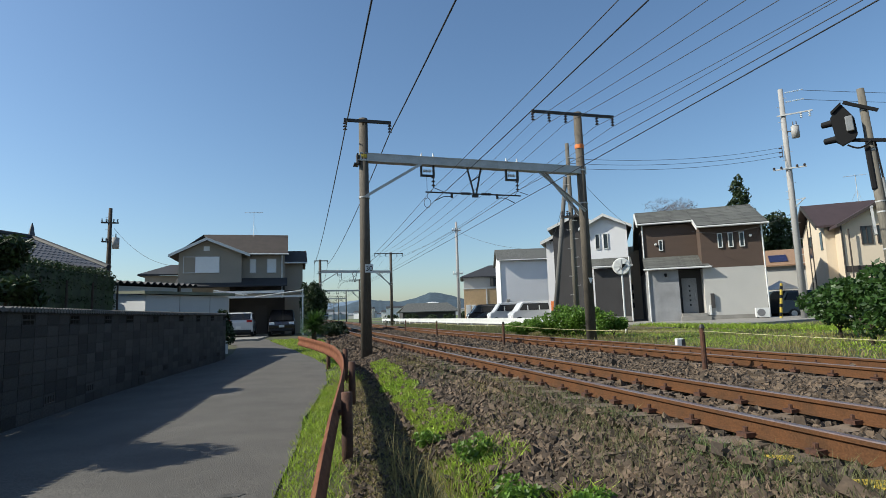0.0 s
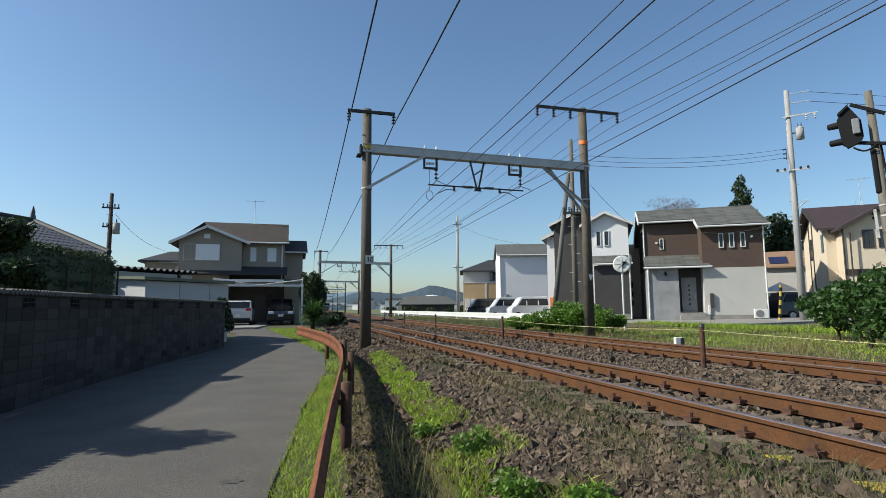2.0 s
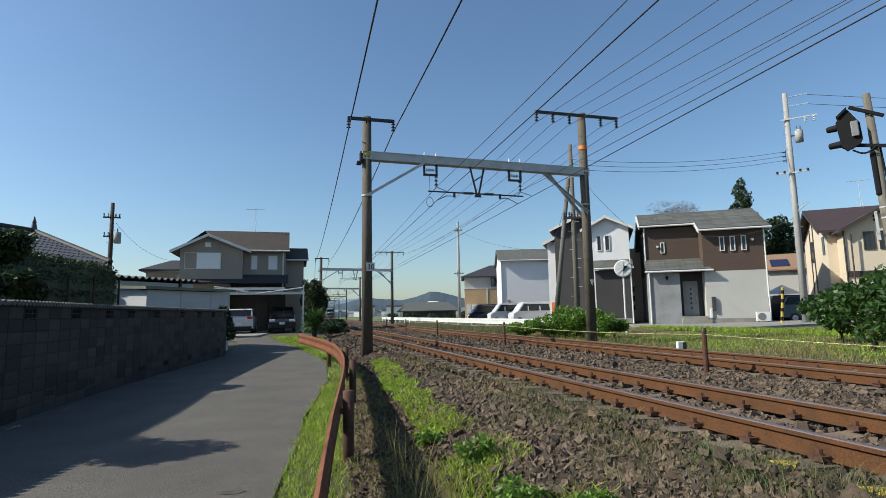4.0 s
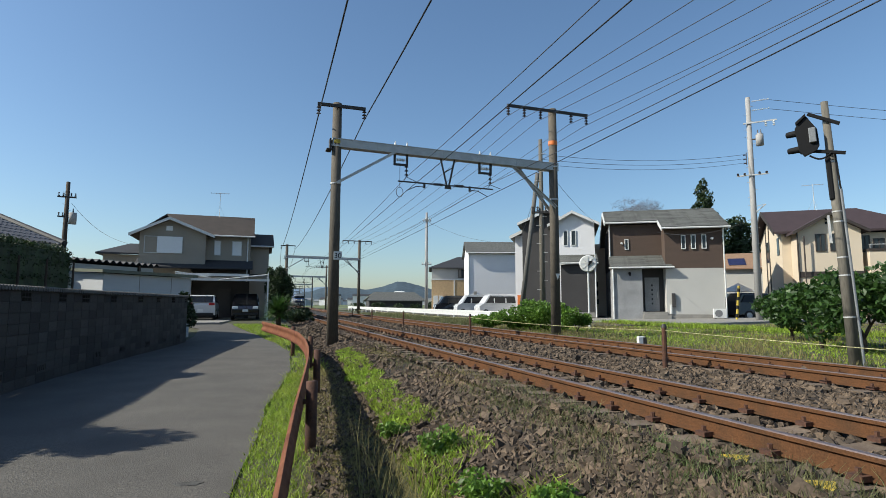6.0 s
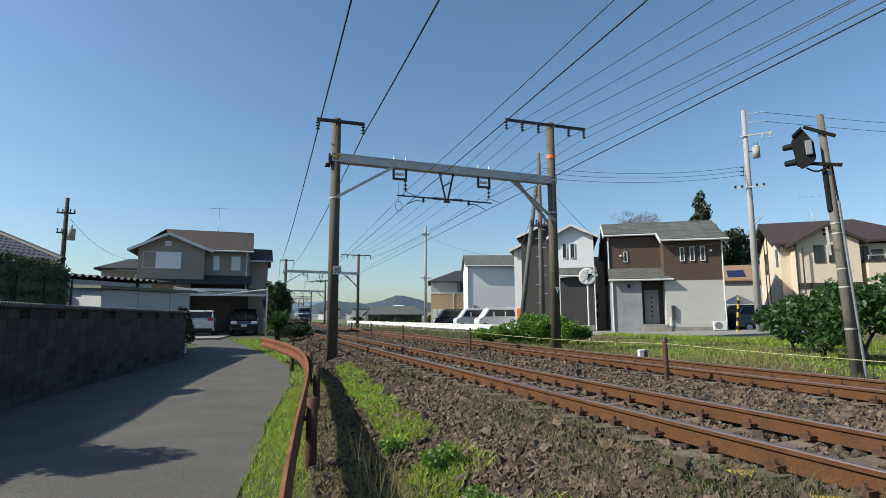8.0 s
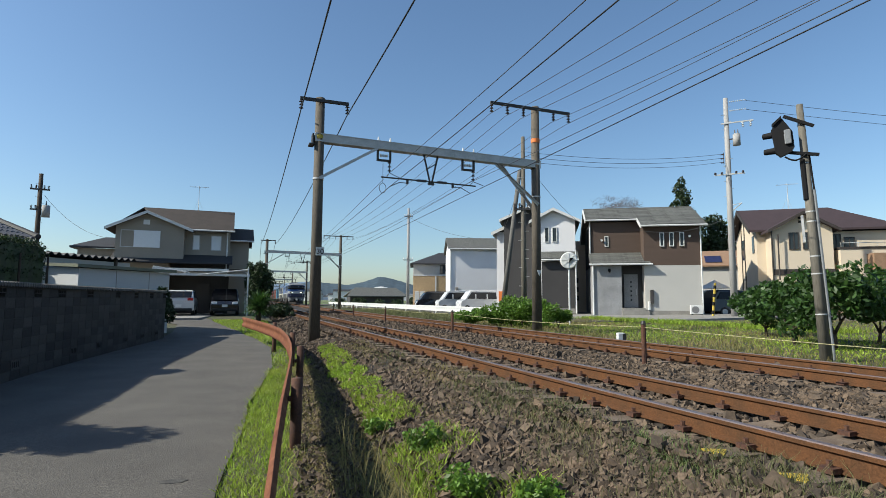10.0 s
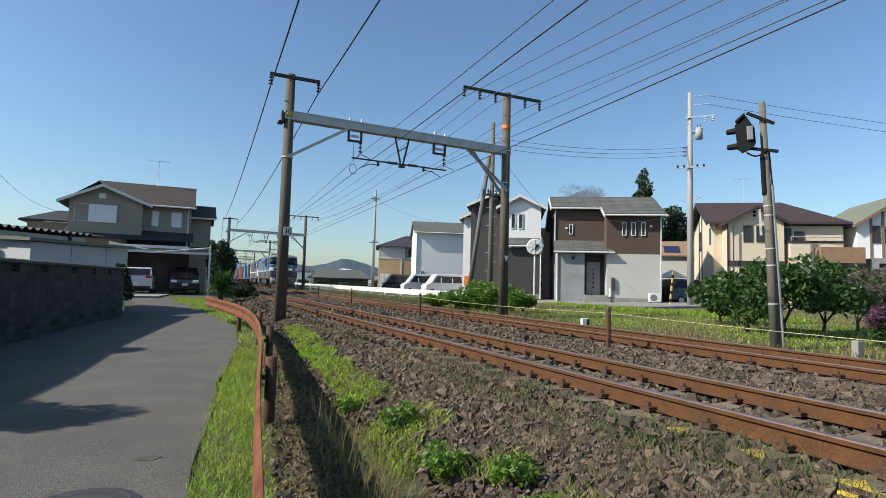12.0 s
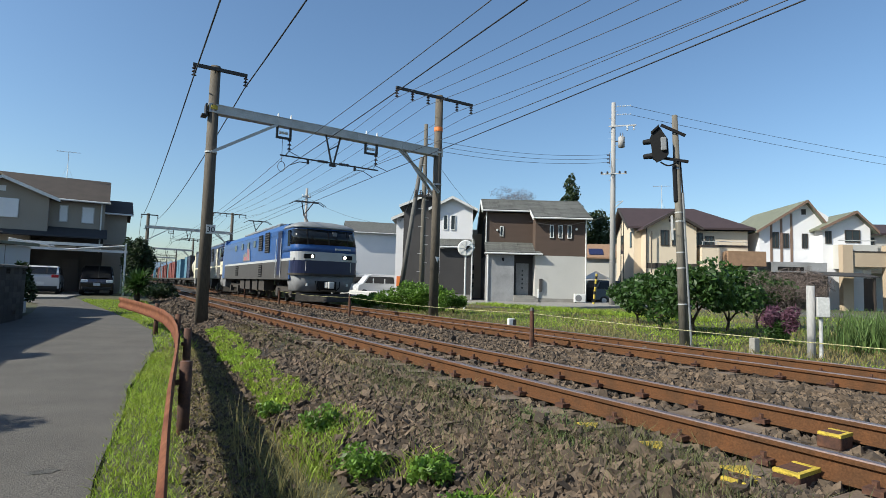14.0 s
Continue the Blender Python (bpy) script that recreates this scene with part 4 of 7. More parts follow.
def cream_house():
    h = thing("house", pose(27.17, 32.03, 0, 0, 0, -25), "cream rendered two-storey house with maroon roof and dark trim", "house")
    gable_wall(h, -0.45, 3.0, 0.6, 6.4, 1.3, 7.35, 0.0, 6.5, CREAM_WALL)
    gable_roof(h, -0.45, 3.0, 6.35, 1.3, 7.35, -0.4, 4.2, ROOF_PURPLE, fascia=TRIM_DARK)
    # long wing behind with the main ridge along x
    part("wall", prism(B(), [(1.6, 0.6), (1.6, 6.4), (4.6, 8.1), (7.6, 6.4), (7.6, 0.6)], 0, -1.0, 3.0), CREAM_WALL, h)
    wall_part(h, 3.004, 7.2, 1.604, 7.6, 0.6, 6.3, CREAM_WALL)
    quad_roof(h, [(-1.5, 1.15, 6.5), (7.6, 1.15, 6.5), (4.4, 4.6, 8.4), (-1.5, 4.6, 8.4)], 0.14, ROOF_PURPLE)
    quad_roof(h, [(-1.5, 4.6, 8.4), (4.4, 4.6, 8.4), (7.6, 8.0, 6.5), (-1.5, 8.0, 6.5)], 0.14, ROOF_PURPLE)
    quad_roof(h, [(7.6, 1.15, 6.5), (7.6, 8.0, 6.5), (4.4, 4.6, 8.4)], 0.14, ROOF_PURPLE)
    for y0, z0, y1, z1 in ((1.15, 6.52, 4.6, 8.42), (4.6, 8.42, 8.0, 6.52)):
        part("barge_board", slab(B(), [(-1.56, y0, z0), (-1.5, y0, z0), (-1.5, y1, z1), (-1.56, y1, z1)], 0.28), TRIM_DARK, h)
    for x0, x1 in ((0.5, 1.08), (1.3, 1.88)):
        window(h, x0, x1, 5.0, 6.13, 0.0, TRIM_DARK)
    for z in (6.75, 7.0):
        part("gable_vent", box(B(), 1.1, 1.28, -0.03, 0.0, z, z + 0.16), BLACK, h)
    wall_part(h, -0.47, 3.02, -0.06, 0.0, 3.35, 3.72, TRIM_DARK, name="belt")
    window(h, 0.9, 2.4, 2.2, 3.2, 0.0, TRIM_DARK)
    # left side wall windows and trim boards
    for y0, y1, z0, z1 in ((2.2, 2.7, 5.0, 6.2), (5.0, 5.6, 4.7, 6.2), (5.0, 5.6, 1.4, 3.2)):
        part("window", box(B(), -1.04, -1.0, y0, y1, z0, z1), GLASS, h)
    for y in (4.85, 5.75):
        part("trim_board", box(B(), -1.05, -1.0, y, y + 0.12, 0.6, 7.6), TRIM_DARK, h)
    downpipe(h, -0.5, -0.06, 0.6, 6.3, TRIM_DARK)
    downpipe(h, -0.2, -0.3, 3.0, 6.0, TRIM_DARK)
    window(h, 3.45, 4.0, 5.1, 6.12, 1.6, TRIM_DARK)
    window(h, 4.17, 4.8, 5.2, 5.9, 1.6, TRIM_DARK)
    wall_part(h, 3.3, 6.4, -0.2, 1.596, 0.6, 4.95, CREAM_WALL, "cream balcony wall", "balcony")
    wall_part(h, 3.25, 6.45, -0.25, 1.59, 4.955, 5.1, TRIM_DARK, name="coping")
    wall_part(h, 4.7, 7.2, -1.2, -0.204, 3.6, 4.62, ORANGE_TILE, "brown tiled balcony front", "balcony")
    wall_part(h, 4.9, 7.0, -1.1, -0.21, 0.6, 3.3, TAUPE_WALL, name="porch")
    part("balcony_rail", rod(B(), (3.3, -0.2, 5.35), (6.4, -0.2, 5.35), 0.025, seg=6), STEEL, h)
    for x in (3.35, 4.3, 5.3, 6.3):
        part("rail_post", rod(B(), (x, -0.2, 5.1), (x, -0.2, 5.35), 0.02, seg=6), STEEL, h)
    aerial(h, 1.9, 4.6, 8.4, 1.9)


def aerial(parent, x, y, z, height):
    b = B()
    rod(b, (x, y, z - 0.1), (x, y, z + height), 0.02, seg=6)
    rod(b, (x - 0.7, y, z + height - 0.1), (x + 0.7, y, z + height - 0.05), 0.014, seg=6)
    for k in range(8):
        u = x - 0.65 + k * 0.18
        rod(b, (u, y - 0.22, z + height - 0.08), (u, y + 0.22, z + height - 0.08), 0.008, seg=4)
    for dx, dy in ((0.4, 0.3), (-0.4, 0.3), (0.0, -0.45)):
        rod(b, (x, y, z + height * 0.45), (x + dx, y + dy, z - 0.15), 0.006, seg=4)
    part("aerial", b, STEEL, parent, "thin metal television aerial")


def white_house():
    h = thing("house", pose(34.87, 30.0, 0, 0, 0, -25), "white house with green-grey gabled roof and brown timber strips", "house")
    part("wall", prism(B(), [(0.1, 0.6), (4.9, 0.6), (4.9, 7.5), (3.3, 8.5), (0.1, 6.4)], 1, 0, 8.0), WHITE_WALL, h)
    gable_roof(h, 0.1, 4.9, 6.4, 3.3, 8.5, -0.4, 8.2, ROOF_GREEN, fascia=TIMBER)
    for x in (0.85, 1.55, 2.25):
        part("timber_strip", box(B(), x, x + 0.16, -0.04, 0.0, 3.9, 6.9 + (x - 0.85) * 0.55), TIMBER, h)
    for x0, x1, z0, z1 in ((0.97, 1.46, 5.1, 6.28), (1.72, 2.15, 5.1, 6.2), (3.05, 3.45, 5.1, 6.2)):
        window(h, x0, x1, z0, z1, 0.0, TRIM_DARK)
    part("gable_vent", box(B(), 3.05, 3.35, -0.03, 0, 7.6, 8.0), TRIM_DARK, h)
    gable_wall(h, 3.9, 7.1, 0.6, 6.5, 6.0, 7.6, -1.0, 6.0, WHITE_WALL)
    gable_roof(h, 3.9, 7.1, 6.5, 6.0, 7.6, -1.4, 4.0, ROOF_GREEN, fascia=TIMBER)
    window(h, 5.4, 6.4, 5.5, 6.4, -1.0, TRIM_DARK)
    window(h, 4.1, 4.5, 5.4, 6.3, -1.0, TRIM_DARK)
    part("balcony_rail", rod(B(), (4.6, -1.6, 5.6), (7.1, -1.6, 5.6), 0.03, seg=6), STEEL, h)
    wall_part(h, 4.6, 7.1, -1.7, -1.004, 3.6, 5.3, IVORY_WALL, name="balcony")
    for x in (4.55, 7.35):
        part("pillar", box(B(), x, x + 0.65, -2.2, -1.704, 0.6, 5.25), TAN_RENDER, h, "tan rendered pillar")
    wall_part(h, 5.21, 7.34, -2.1, -1.71, 3.75, 4.75, TAN_RENDER, "tan rendered balcony front", "balcony")
    wall_part(h, 5.15, 7.4, -2.14, -1.706, 4.755, 4.83, TRIM_DARK, name="coping")
    wall_part(h, 5.5, 6.2, -1.6, -1.1, 0.6, 3.7, GREY_WALL, "pale wing wall under the balcony")
    part("door", box(B(), 6.45, 7.2, -1.12, -1.02, 0.7, 3.0), TRIM_DARK, h, "dark recessed door")
    garage = wall_part(h, -0.2, 3.4, -2.4, -0.01, 3.25, 3.95, PORCH_WALL, "grey flat garage roof", "garage_roof")
    # flat black sheet in place of a shaded opening; the slab is solid
    part("opening_shade", box(B(), 0.2, 1.9, -2.42, -2.4, 3.35, 3.62), BLACK, garage)
    # the garage's inner shade is put into these walls' dark colour
    for x in (-0.2, 1.5, 3.2):
        wall_part(h, x, x + 0.2, -2.3, -0.02, 0.6, 3.245, SHADED_WALL, name="garage_wall")
    wall_part(h, -0.18, 3.38, -0.2, -0.02, 0.6, 3.24, SHADED_WALL, name="garage_back")
    quad_roof(h, [(2.2, -4.2, 3.05), (5.6, -4.2, 3.0), (5.6, -2.45, 3.3), (2.2, -2.45, 3.35)], 0.07, ROOF_DARK, "dark curved carport roof")
    for x in (2.4, 5.3):
        part("carport_post", box(B(), x, x + 0.1, -4.1, -4.0, 0.6, 2.95), TRIM_DARK, h)
    wall_part(h, 7.11, 12.0, 1.0, 6.0, 0.6, 6.3, IVORY_WALL)
    quad_roof(h, [(7.0, 0.6, 6.4), (12.3, 0.6, 6.4), (12.3, 3.5, 7.4), (7.0, 3.5, 7.4)], 0.14, ROOF_PURPLE)
    window(h, 7.6, 8.6, 5.2, 6.1, 1.0, TRIM_DARK)
    wall_part(h, 7.3, 9.6, -0.4, 0.996, 3.4, 5.2, CREAM_WALL, name="balcony")
    window(h, 9.8, 11.2, 5.0, 6.1, 1.0, TRIM_DARK)


def grey_house():
    M = pose(-16.52, 39.7, 0, 0, 0, 13)
    h = thing("house", M, "taupe rendered two-storey house with brown roof beside a carport", "house")
    gable_wall(h, -0.3, 3.95, 4.35, 6.6, 1.6, 7.55, 0.0, 6.0, TAUPE_WALL, "taupe upper gable")
    gable_roof(h, -0.3, 3.95, 6.55, 1.6, 7.5, -0.5, 3.2, ROOF_BROWN, over=0.6)
    wall_part(h, 3.954, 7.0, 0.6, 6.5, 4.35, 6.5, TAUPE_WALL)
    fr = quad_roof(h, [(3.2, 0.1, 6.55), (7.25, 0.1, 6.55), (7.25, 3.2, 8.4), (0.9, 3.2, 8.4), (2.2, 1.5, 7.4)], 0.14, ROOF_BROWN)
    quad_roof(h, [(-0.9, 1.2, 6.6), (0.9, 3.2, 8.4), (-0.9, 6.2, 6.6)], 0.14, ROOF_BROWN)
    quad_roof(h, [(-0.9, 6.4, 6.5), (0.9, 3.2, 8.4), (7.25, 3.2, 8.4), (7.25, 6.6, 6.5)], 0.14, ROOF_BROWN)
    part("wall", prism(B(), [(0.7, 6.4), (6.3, 6.4), (3.2, 8.2)], 0, 6.9, 7.0), TAUPE_WALL, h)
    gutter(h, (4.2, 0.02, 6.5), (7.3, 0.02, 6.5))
    downpipe(h, 6.8, 0.55, 3.2, 6.45)
    # rear wing
    wall_part(h, 7.004, 8.35, 1.5, 6.0, 0.5, 5.95, TAUPE_WALL)
    quad_roof(h, [(7.0, 1.0, 6.0), (8.7, 1.0, 6.0), (8.7, 3.6, 7.15), (7.0, 3.6, 7.15)], 0.14, ROOF_BROWN)
    quad_roof(h, [(7.0, 3.6, 7.15), (8.7, 3.6, 7.15), (8.7, 6.4, 6.0), (7.0, 6.4, 6.0)], 0.14, ROOF_BROWN)
    gutter(h, (7.0, 0.95, 5.92), (8.7, 0.95, 5.92))
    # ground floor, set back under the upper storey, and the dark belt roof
    # darkened for the shade under the carport and upper storey
    wall_part(h, -0.3, 7.0, 1.6, 6.5, 0.5, 4.34, SHADED_WALL)
    quad_roof(h, [(-0.5, -0.4, 4.15), (7.2, -0.4, 4.15), (7.2, 0.6, 4.75), (-0.5, 0.6, 4.75)], 0.1, ROOF_DARK)
    wall_part(h, 0.0, 3.0, 0.9, 1.6, 0.5, 4.1, TAUPE_WALL)
    part("door", box(B(), 4.8, 5.7, 1.5, 1.6, 0.55, 2.7), TRIM_DARK, h)
    w = window(h, 0.0, 2.45, 5.1, 6.3, 0.0, STEEL, TAUPE_WALL, False)
    part("shutter", box(B(), 0.82, 2.42, -0.09, -0.062, 5.12, 6.28), SHUTTER, w, "pale closed roller shutter")
    for x0, x1 in ((4.48, 4.95), (5.7, 6.4)):
        window(h, x0, x1, 5.1, 6.2, 0.6, STEEL, SHUTTER, False)
    part("gable_vent", box(B(), 1.35, 1.75, -0.04, 0.0, 6.72, 7.05), SHUTTER, h)
    # low side wing
    wall_part(h, -2.9, -0.304, 2.0, 6.0, 0.5, 5.1, TAUPE_WALL)
    quad_roof(h, [(-3.3, 1.6, 5.2), (-0.3, 1.6, 5.2), (-0.3, 4.0, 6.1), (-1.6, 4.0, 6.1)], 0.12, ROOF_DARK)
    quad_roof(h, [(-3.3, 1.6, 5.2), (-1.6, 4.0, 6.1), (-3.3, 6.4, 5.2)], 0.12, ROOF_DARK)
    aerial(h, 4.6, 3.2, 8.4, 1.9)
    # carport
    c = thing("carport", M, "white steel carport frame in front of the grey house", "carport")
    for x, y in ((3.0, -4.6), (8.2, -4.6), (8.2, 0.6), (3.0, 0.6)):
        part("post", box(B(), x - 0.05, x + 0.05, y - 0.05, y + 0.05, 0.5, 3.3 + (0.3 if x > 8 else 0)), WHITE_PAINT, c)
    for y, z in ((-4.6, 3.05), (0.6, 3.4)):
        part("beam", box(B(), 2.6, 8.3, y - 0.04, y + 0.04, z, z + 0.14), WHITE_PAINT, c)
    part("beam", box(B(), 2.4, 7.0, -3.0, -2.9, 3.42, 3.6), WHITE_PAINT, c)
    for x in (3.0, 4.3, 5.6, 6.9, 8.2):
        part("rafter", rod(B(), (x, -4.6, 3.15), (x, 0.6, 3.5), 0.035, seg=6), WHITE_PAINT, c)
    part("brace", rod(B(), (5.2, -4.7, 3.1), (8.2, -4.7, 3.5), 0.04, seg=6), WHITE_PAINT, c)
    part("brace", rod(B(), (2.6, -4.4, 3.6), (4.6, -3.2, 3.3), 0.04, seg=6), WHITE_PAINT, c)
    part("roof", slab(B(), [(2.6, -2.8, 3.62), (8.3, -2.8, 3.62), (8.3, 0.55, 3.7), (2.6, 0.55, 3.7)], 0.03), ROOF_DARK, c, "dark translucent roof sheet")


brown_house()
white_gable_house()
white_box_house()
tan_house()
cream_house()
white_house()
grey_house()


# ---- the freight train ----
WINDSCREEN = mat("cab_glass", (0.012, 0.014, 0.016), 0.12, vary=0.2, scale=0.6, bump=0, spec=0.4)
LOCO_PINK = mat("emblem_pink", (0.36, 0.13, 0.15), 0.5, vary=0.25, scale=6, bump=0)

def bogie(parent, x, z=0.43, wheels=(-1.2, 1.2)):
    b = B()
    for sy in (-0.95, 0.95):
        box(b, x - 1.7, x + 1.7, sy - 0.07, sy + 0.07, z + 0.05, z + 0.32)
        for w in wheels:
            box(b, x + w - 0.2, x + w + 0.2, sy * 1.08 - 0.1, sy * 1.08 + 0.1, z - 0.18, z + 0.2)
            rod(b, (x + w - 0.35, sy, z + 0.1), (x + w - 0.35, sy, z + 0.45), 0.09, seg=8)
            rod(b, (x + w + 0.35, sy, z + 0.1), (x + w + 0.35, sy, z + 0.45), 0.09, seg=8)
    box(b, x - 0.3, x + 0.3, -0.9, 0.9, z, z + 0.3)
    f = part("bogie", b, GEAR, parent, "dirty dark bogie frame")
    for w in wheels:
        v = B()
        for sy in (-0.567, 0.567):
            rod(v, (x + w, sy - 0.06, z), (x + w, sy + 0.06, z), 0.43, 0.43, 20)
        rod(v, (x + w, -0.6, z), (x + w, 0.6, z), 0.08, seg=8)
        part("wheelset", v, GEAR, f)
    return f


def pantograph(parent, x, raised):
    b = B()
    z = 3.72
    for sy in (-0.4, 0.4):
        rod(b, (x - 0.6, sy, z), (x + 0.6, sy, z), 0.03, seg=6)
        rod(b, (x + 0.4, sy, z), (x + 0.4, sy, z - 0.2), 0.04, seg=6)
        rod(b, (x - 0.4, sy, z), (x - 0.4, sy, z - 0.2), 0.04, seg=6)
    top = 4.86 if raised else 4.0
    rod(b, (x - 0.4, 0, z), (x + 0.55, 0, (z + top) / 2), 0.045, seg=6)
    for sy in (-0.3, 0.3):
        rod(b, (x + 0.55, 0, (z + top) / 2), (x, sy, top), 0.028, seg=6)
    for dx in (-0.14, 0.14):
        rod(b, (x + dx, -0.6, top), (x + dx, 0.6, top), 0.022, seg=6)
        for sy in (-1, 1):
            rod(b, (x + dx, sy * 0.6, top), (x + dx, sy * 0.87, top - 0.16), 0.018, seg=6)
    part("pantograph", b, DARK_STEEL, parent, "dark folding pantograph")


def shell(f, levels, back):
    """Rings of a bowed cab front, one for each (height, set-back, half width), closed into a solid that ends at x = back."""
    b = B()
    rings = []
    for z, dx, w in levels:
        ring = [b.verts.new((back, -w, z))]
        for k in range(-10, 11):
            y = math.sin(k / 10 * math.pi / 2)
            x = f + dx + 0.62 * (1 - max(0.0, 1 - abs(y) ** 3.2) ** (1 / 3.2))
            ring.append(b.verts.new((x, y * w, z)))
        ring.append(b.verts.new((back, w, z)))
        rings.append(ring)
    for lo, hi in zip(rings, rings[1:]):
        for k in range(len(lo)):
            q = (k + 1) % len(lo)
            b.faces.new((lo[k], lo[q], hi[q], hi[k]))
    b.faces.new(rings[0][::-1]), b.faces.new(rings[-1])
    return b


def loco_front(parent, L, lights, older):
    """The cab front faces local -x at x = -L / 2."""
    f = -L / 2
    back = f + 2.2
    main, band, low = (LOCO_NAVY, LOCO_CREAM, LOCO_CREAM) if older else (LOCO_BLUE, LOCO_WHITE, LOCO_NAVY)
    c = part("cab", shell(f, ((2.24, 0.0, 1.44), (2.42, 0.03, 1.44), (2.56, 0.06, 1.43), (3.24, 0.34, 1.4), (3.3, 0.36, 1.39)), back), main, parent, "navy cab front" if older else "blue raked cab front", True)
    part("front_band", shell(f, ((1.87, -0.01, 1.447), (2.24, -0.01, 1.447)), f + 0.85), band, c, "white front band")
    part("cab_side", box(B(), f + 0.85, back, -1.44, 1.44, 1.05, 2.24), main, c)
    part("lower_front", shell(f, ((1.32, 0.0, 1.446), (1.87, -0.005, 1.446)), f + 0.85), low, c, "navy lower front")
    part("ledge", shell(f, ((1.24, -0.04, 1.45), (1.32, -0.04, 1.45)), f + 1.2), GEAR, c, "dark ledge under the front")
    part("forehead", shell(f, ((3.3, 0.3, 1.41), (3.36, 0.31, 1.41), (3.46, 0.42, 1.33), (3.56, 0.62, 1.12), (3.64, 0.95, 0.75), (3.68, 1.3, 0.45)), back), ROOF_GREY if not older else main, c, "grey domed cab roof", True)
    # wrap-round windscreen
    ws = part("windscreen", shell(f, ((2.56, 0.045, 1.438), (3.24, 0.325, 1.408)), f + 0.95), WINDSCREEN, c, "dark wrap-round windscreen", True)
    def on_glass(z):
        return f + 0.045 + (z - 2.56) * 0.412 - 0.01
    for y in (-0.45, 0.45):
        part("wiper", rod(B(), (on_glass(2.58), y, 2.58), (on_glass(2.95), y * 1.7, 2.95), 0.01, seg=4), BLACK, ws)
    for y in (-0.02, -0.9, 0.9):
        part("pillar", prism(B(), [(on_glass(2.56) + abs(y) * 0.05, 2.56), (on_glass(3.24) + abs(y) * 0.05, 3.24), (on_glass(3.24) + 0.2, 3.24), (on_glass(2.56) + 0.2, 2.56)], 1, y - 0.025, y + 0.025), BLACK, ws)
    part("notice", box(B(), on_glass(3.05) - 0.015, on_glass(3.05) + 0.2, -0.42, -0.22, 2.95, 3.16), LOCO_SKIRT, ws)
    part("notice", box(B(), on_glass(2.95) + 0.07, on_glass(2.95) + 0.2, -1.12, -1.02, 2.75, 3.1), LOCO_SKIRT, ws)
    for sy in (-1, 1):
        hl = part("headlight", box(B(), f - 0.015, f + 0.3, min(sy * 0.62, sy * 1.08), max(sy * 0.62, sy * 1.08), 1.96, 2.14, bevel=0.015), BLACK, c)
        if lights:
            part("lens", rod(B(), (f - 0.03, sy * 0.73, 2.05), (f - 0.014, sy * 0.73, 2.05), 0.065, 0.06, 14), HEADLIGHT, hl, "lit headlight")
        part("handrail", rod(B(), (f - 0.03, sy * 1.0, 1.42), (f - 0.03, sy * 1.0, 1.82), 0.014, seg=6), LOCO_WHITE, c)
        part("cab_side_window", box(B(), f + 1.0, f + 1.32, sy * 1.43 - 0.018, sy * 1.43 + 0.018, 2.5, 3.2), WINDSCREEN, c)
        part("step", box(B(), f + 0.75, f + 1.15, sy * 1.3 - 0.08, sy * 1.3 + 0.08, 0.35, 0.42), GEAR, c)
    # skirt, coupler and snow plough
    sk = part("skirt", shell(f, ((0.52, 0.3, 1.2), (0.58, 0.24, 1.26), (1.24, 0.04, 1.4)), f + 1.5), LOCO_SKIRT, parent, "grey front skirt", True)
    part("coupler_hole", box(B(), f + 0.06, f + 0.35, -0.42, 0.42, 0.62, 1.0), BLACK, sk)
    cp = B()
    box(cp, f - 0.22, f + 0.2, -0.13, 0.13, 0.7, 0.96, bevel=0.04)
    box(cp, f - 0.34, f - 0.16, -0.19, 0.06, 0.68, 0.98, bevel=0.04)
    part("coupler", cp, STEEL, parent, "grey knuckle coupler")
    for sy in (-1, 1):
        wire("air_hose", [Vector((f + 0.02, sy * 0.55, 1.0)), Vector((f - 0.08, sy * 0.5, 0.72)), Vector((f - 0.02, sy * 0.35, 0.58))], 0.022, BLACK, "", parent=sk, steps=3)
        part("hose_cock", box(B(), f + 0.0, f + 0.1, sy * 0.9 - 0.03, sy * 0.9 + 0.03, 0.78, 0.9), WHITE_PAINT, sk)
        pl = B()
        slab(pl, [(f + 0.1, 0.0, 0.44), (f + 0.55, sy * 1.2, 0.5), (f + 0.5, sy * 1.25, 0.16), (f - 0.1, 0.0, 0.14)], 0.04)
        part("snow_plough", pl, GEAR, parent, "dark snow plough blade")
    part("number_bar", box(B(), f - 0.0, f + 0.2, -1.0, -0.3, 2.36, 2.44), STEEL, c)


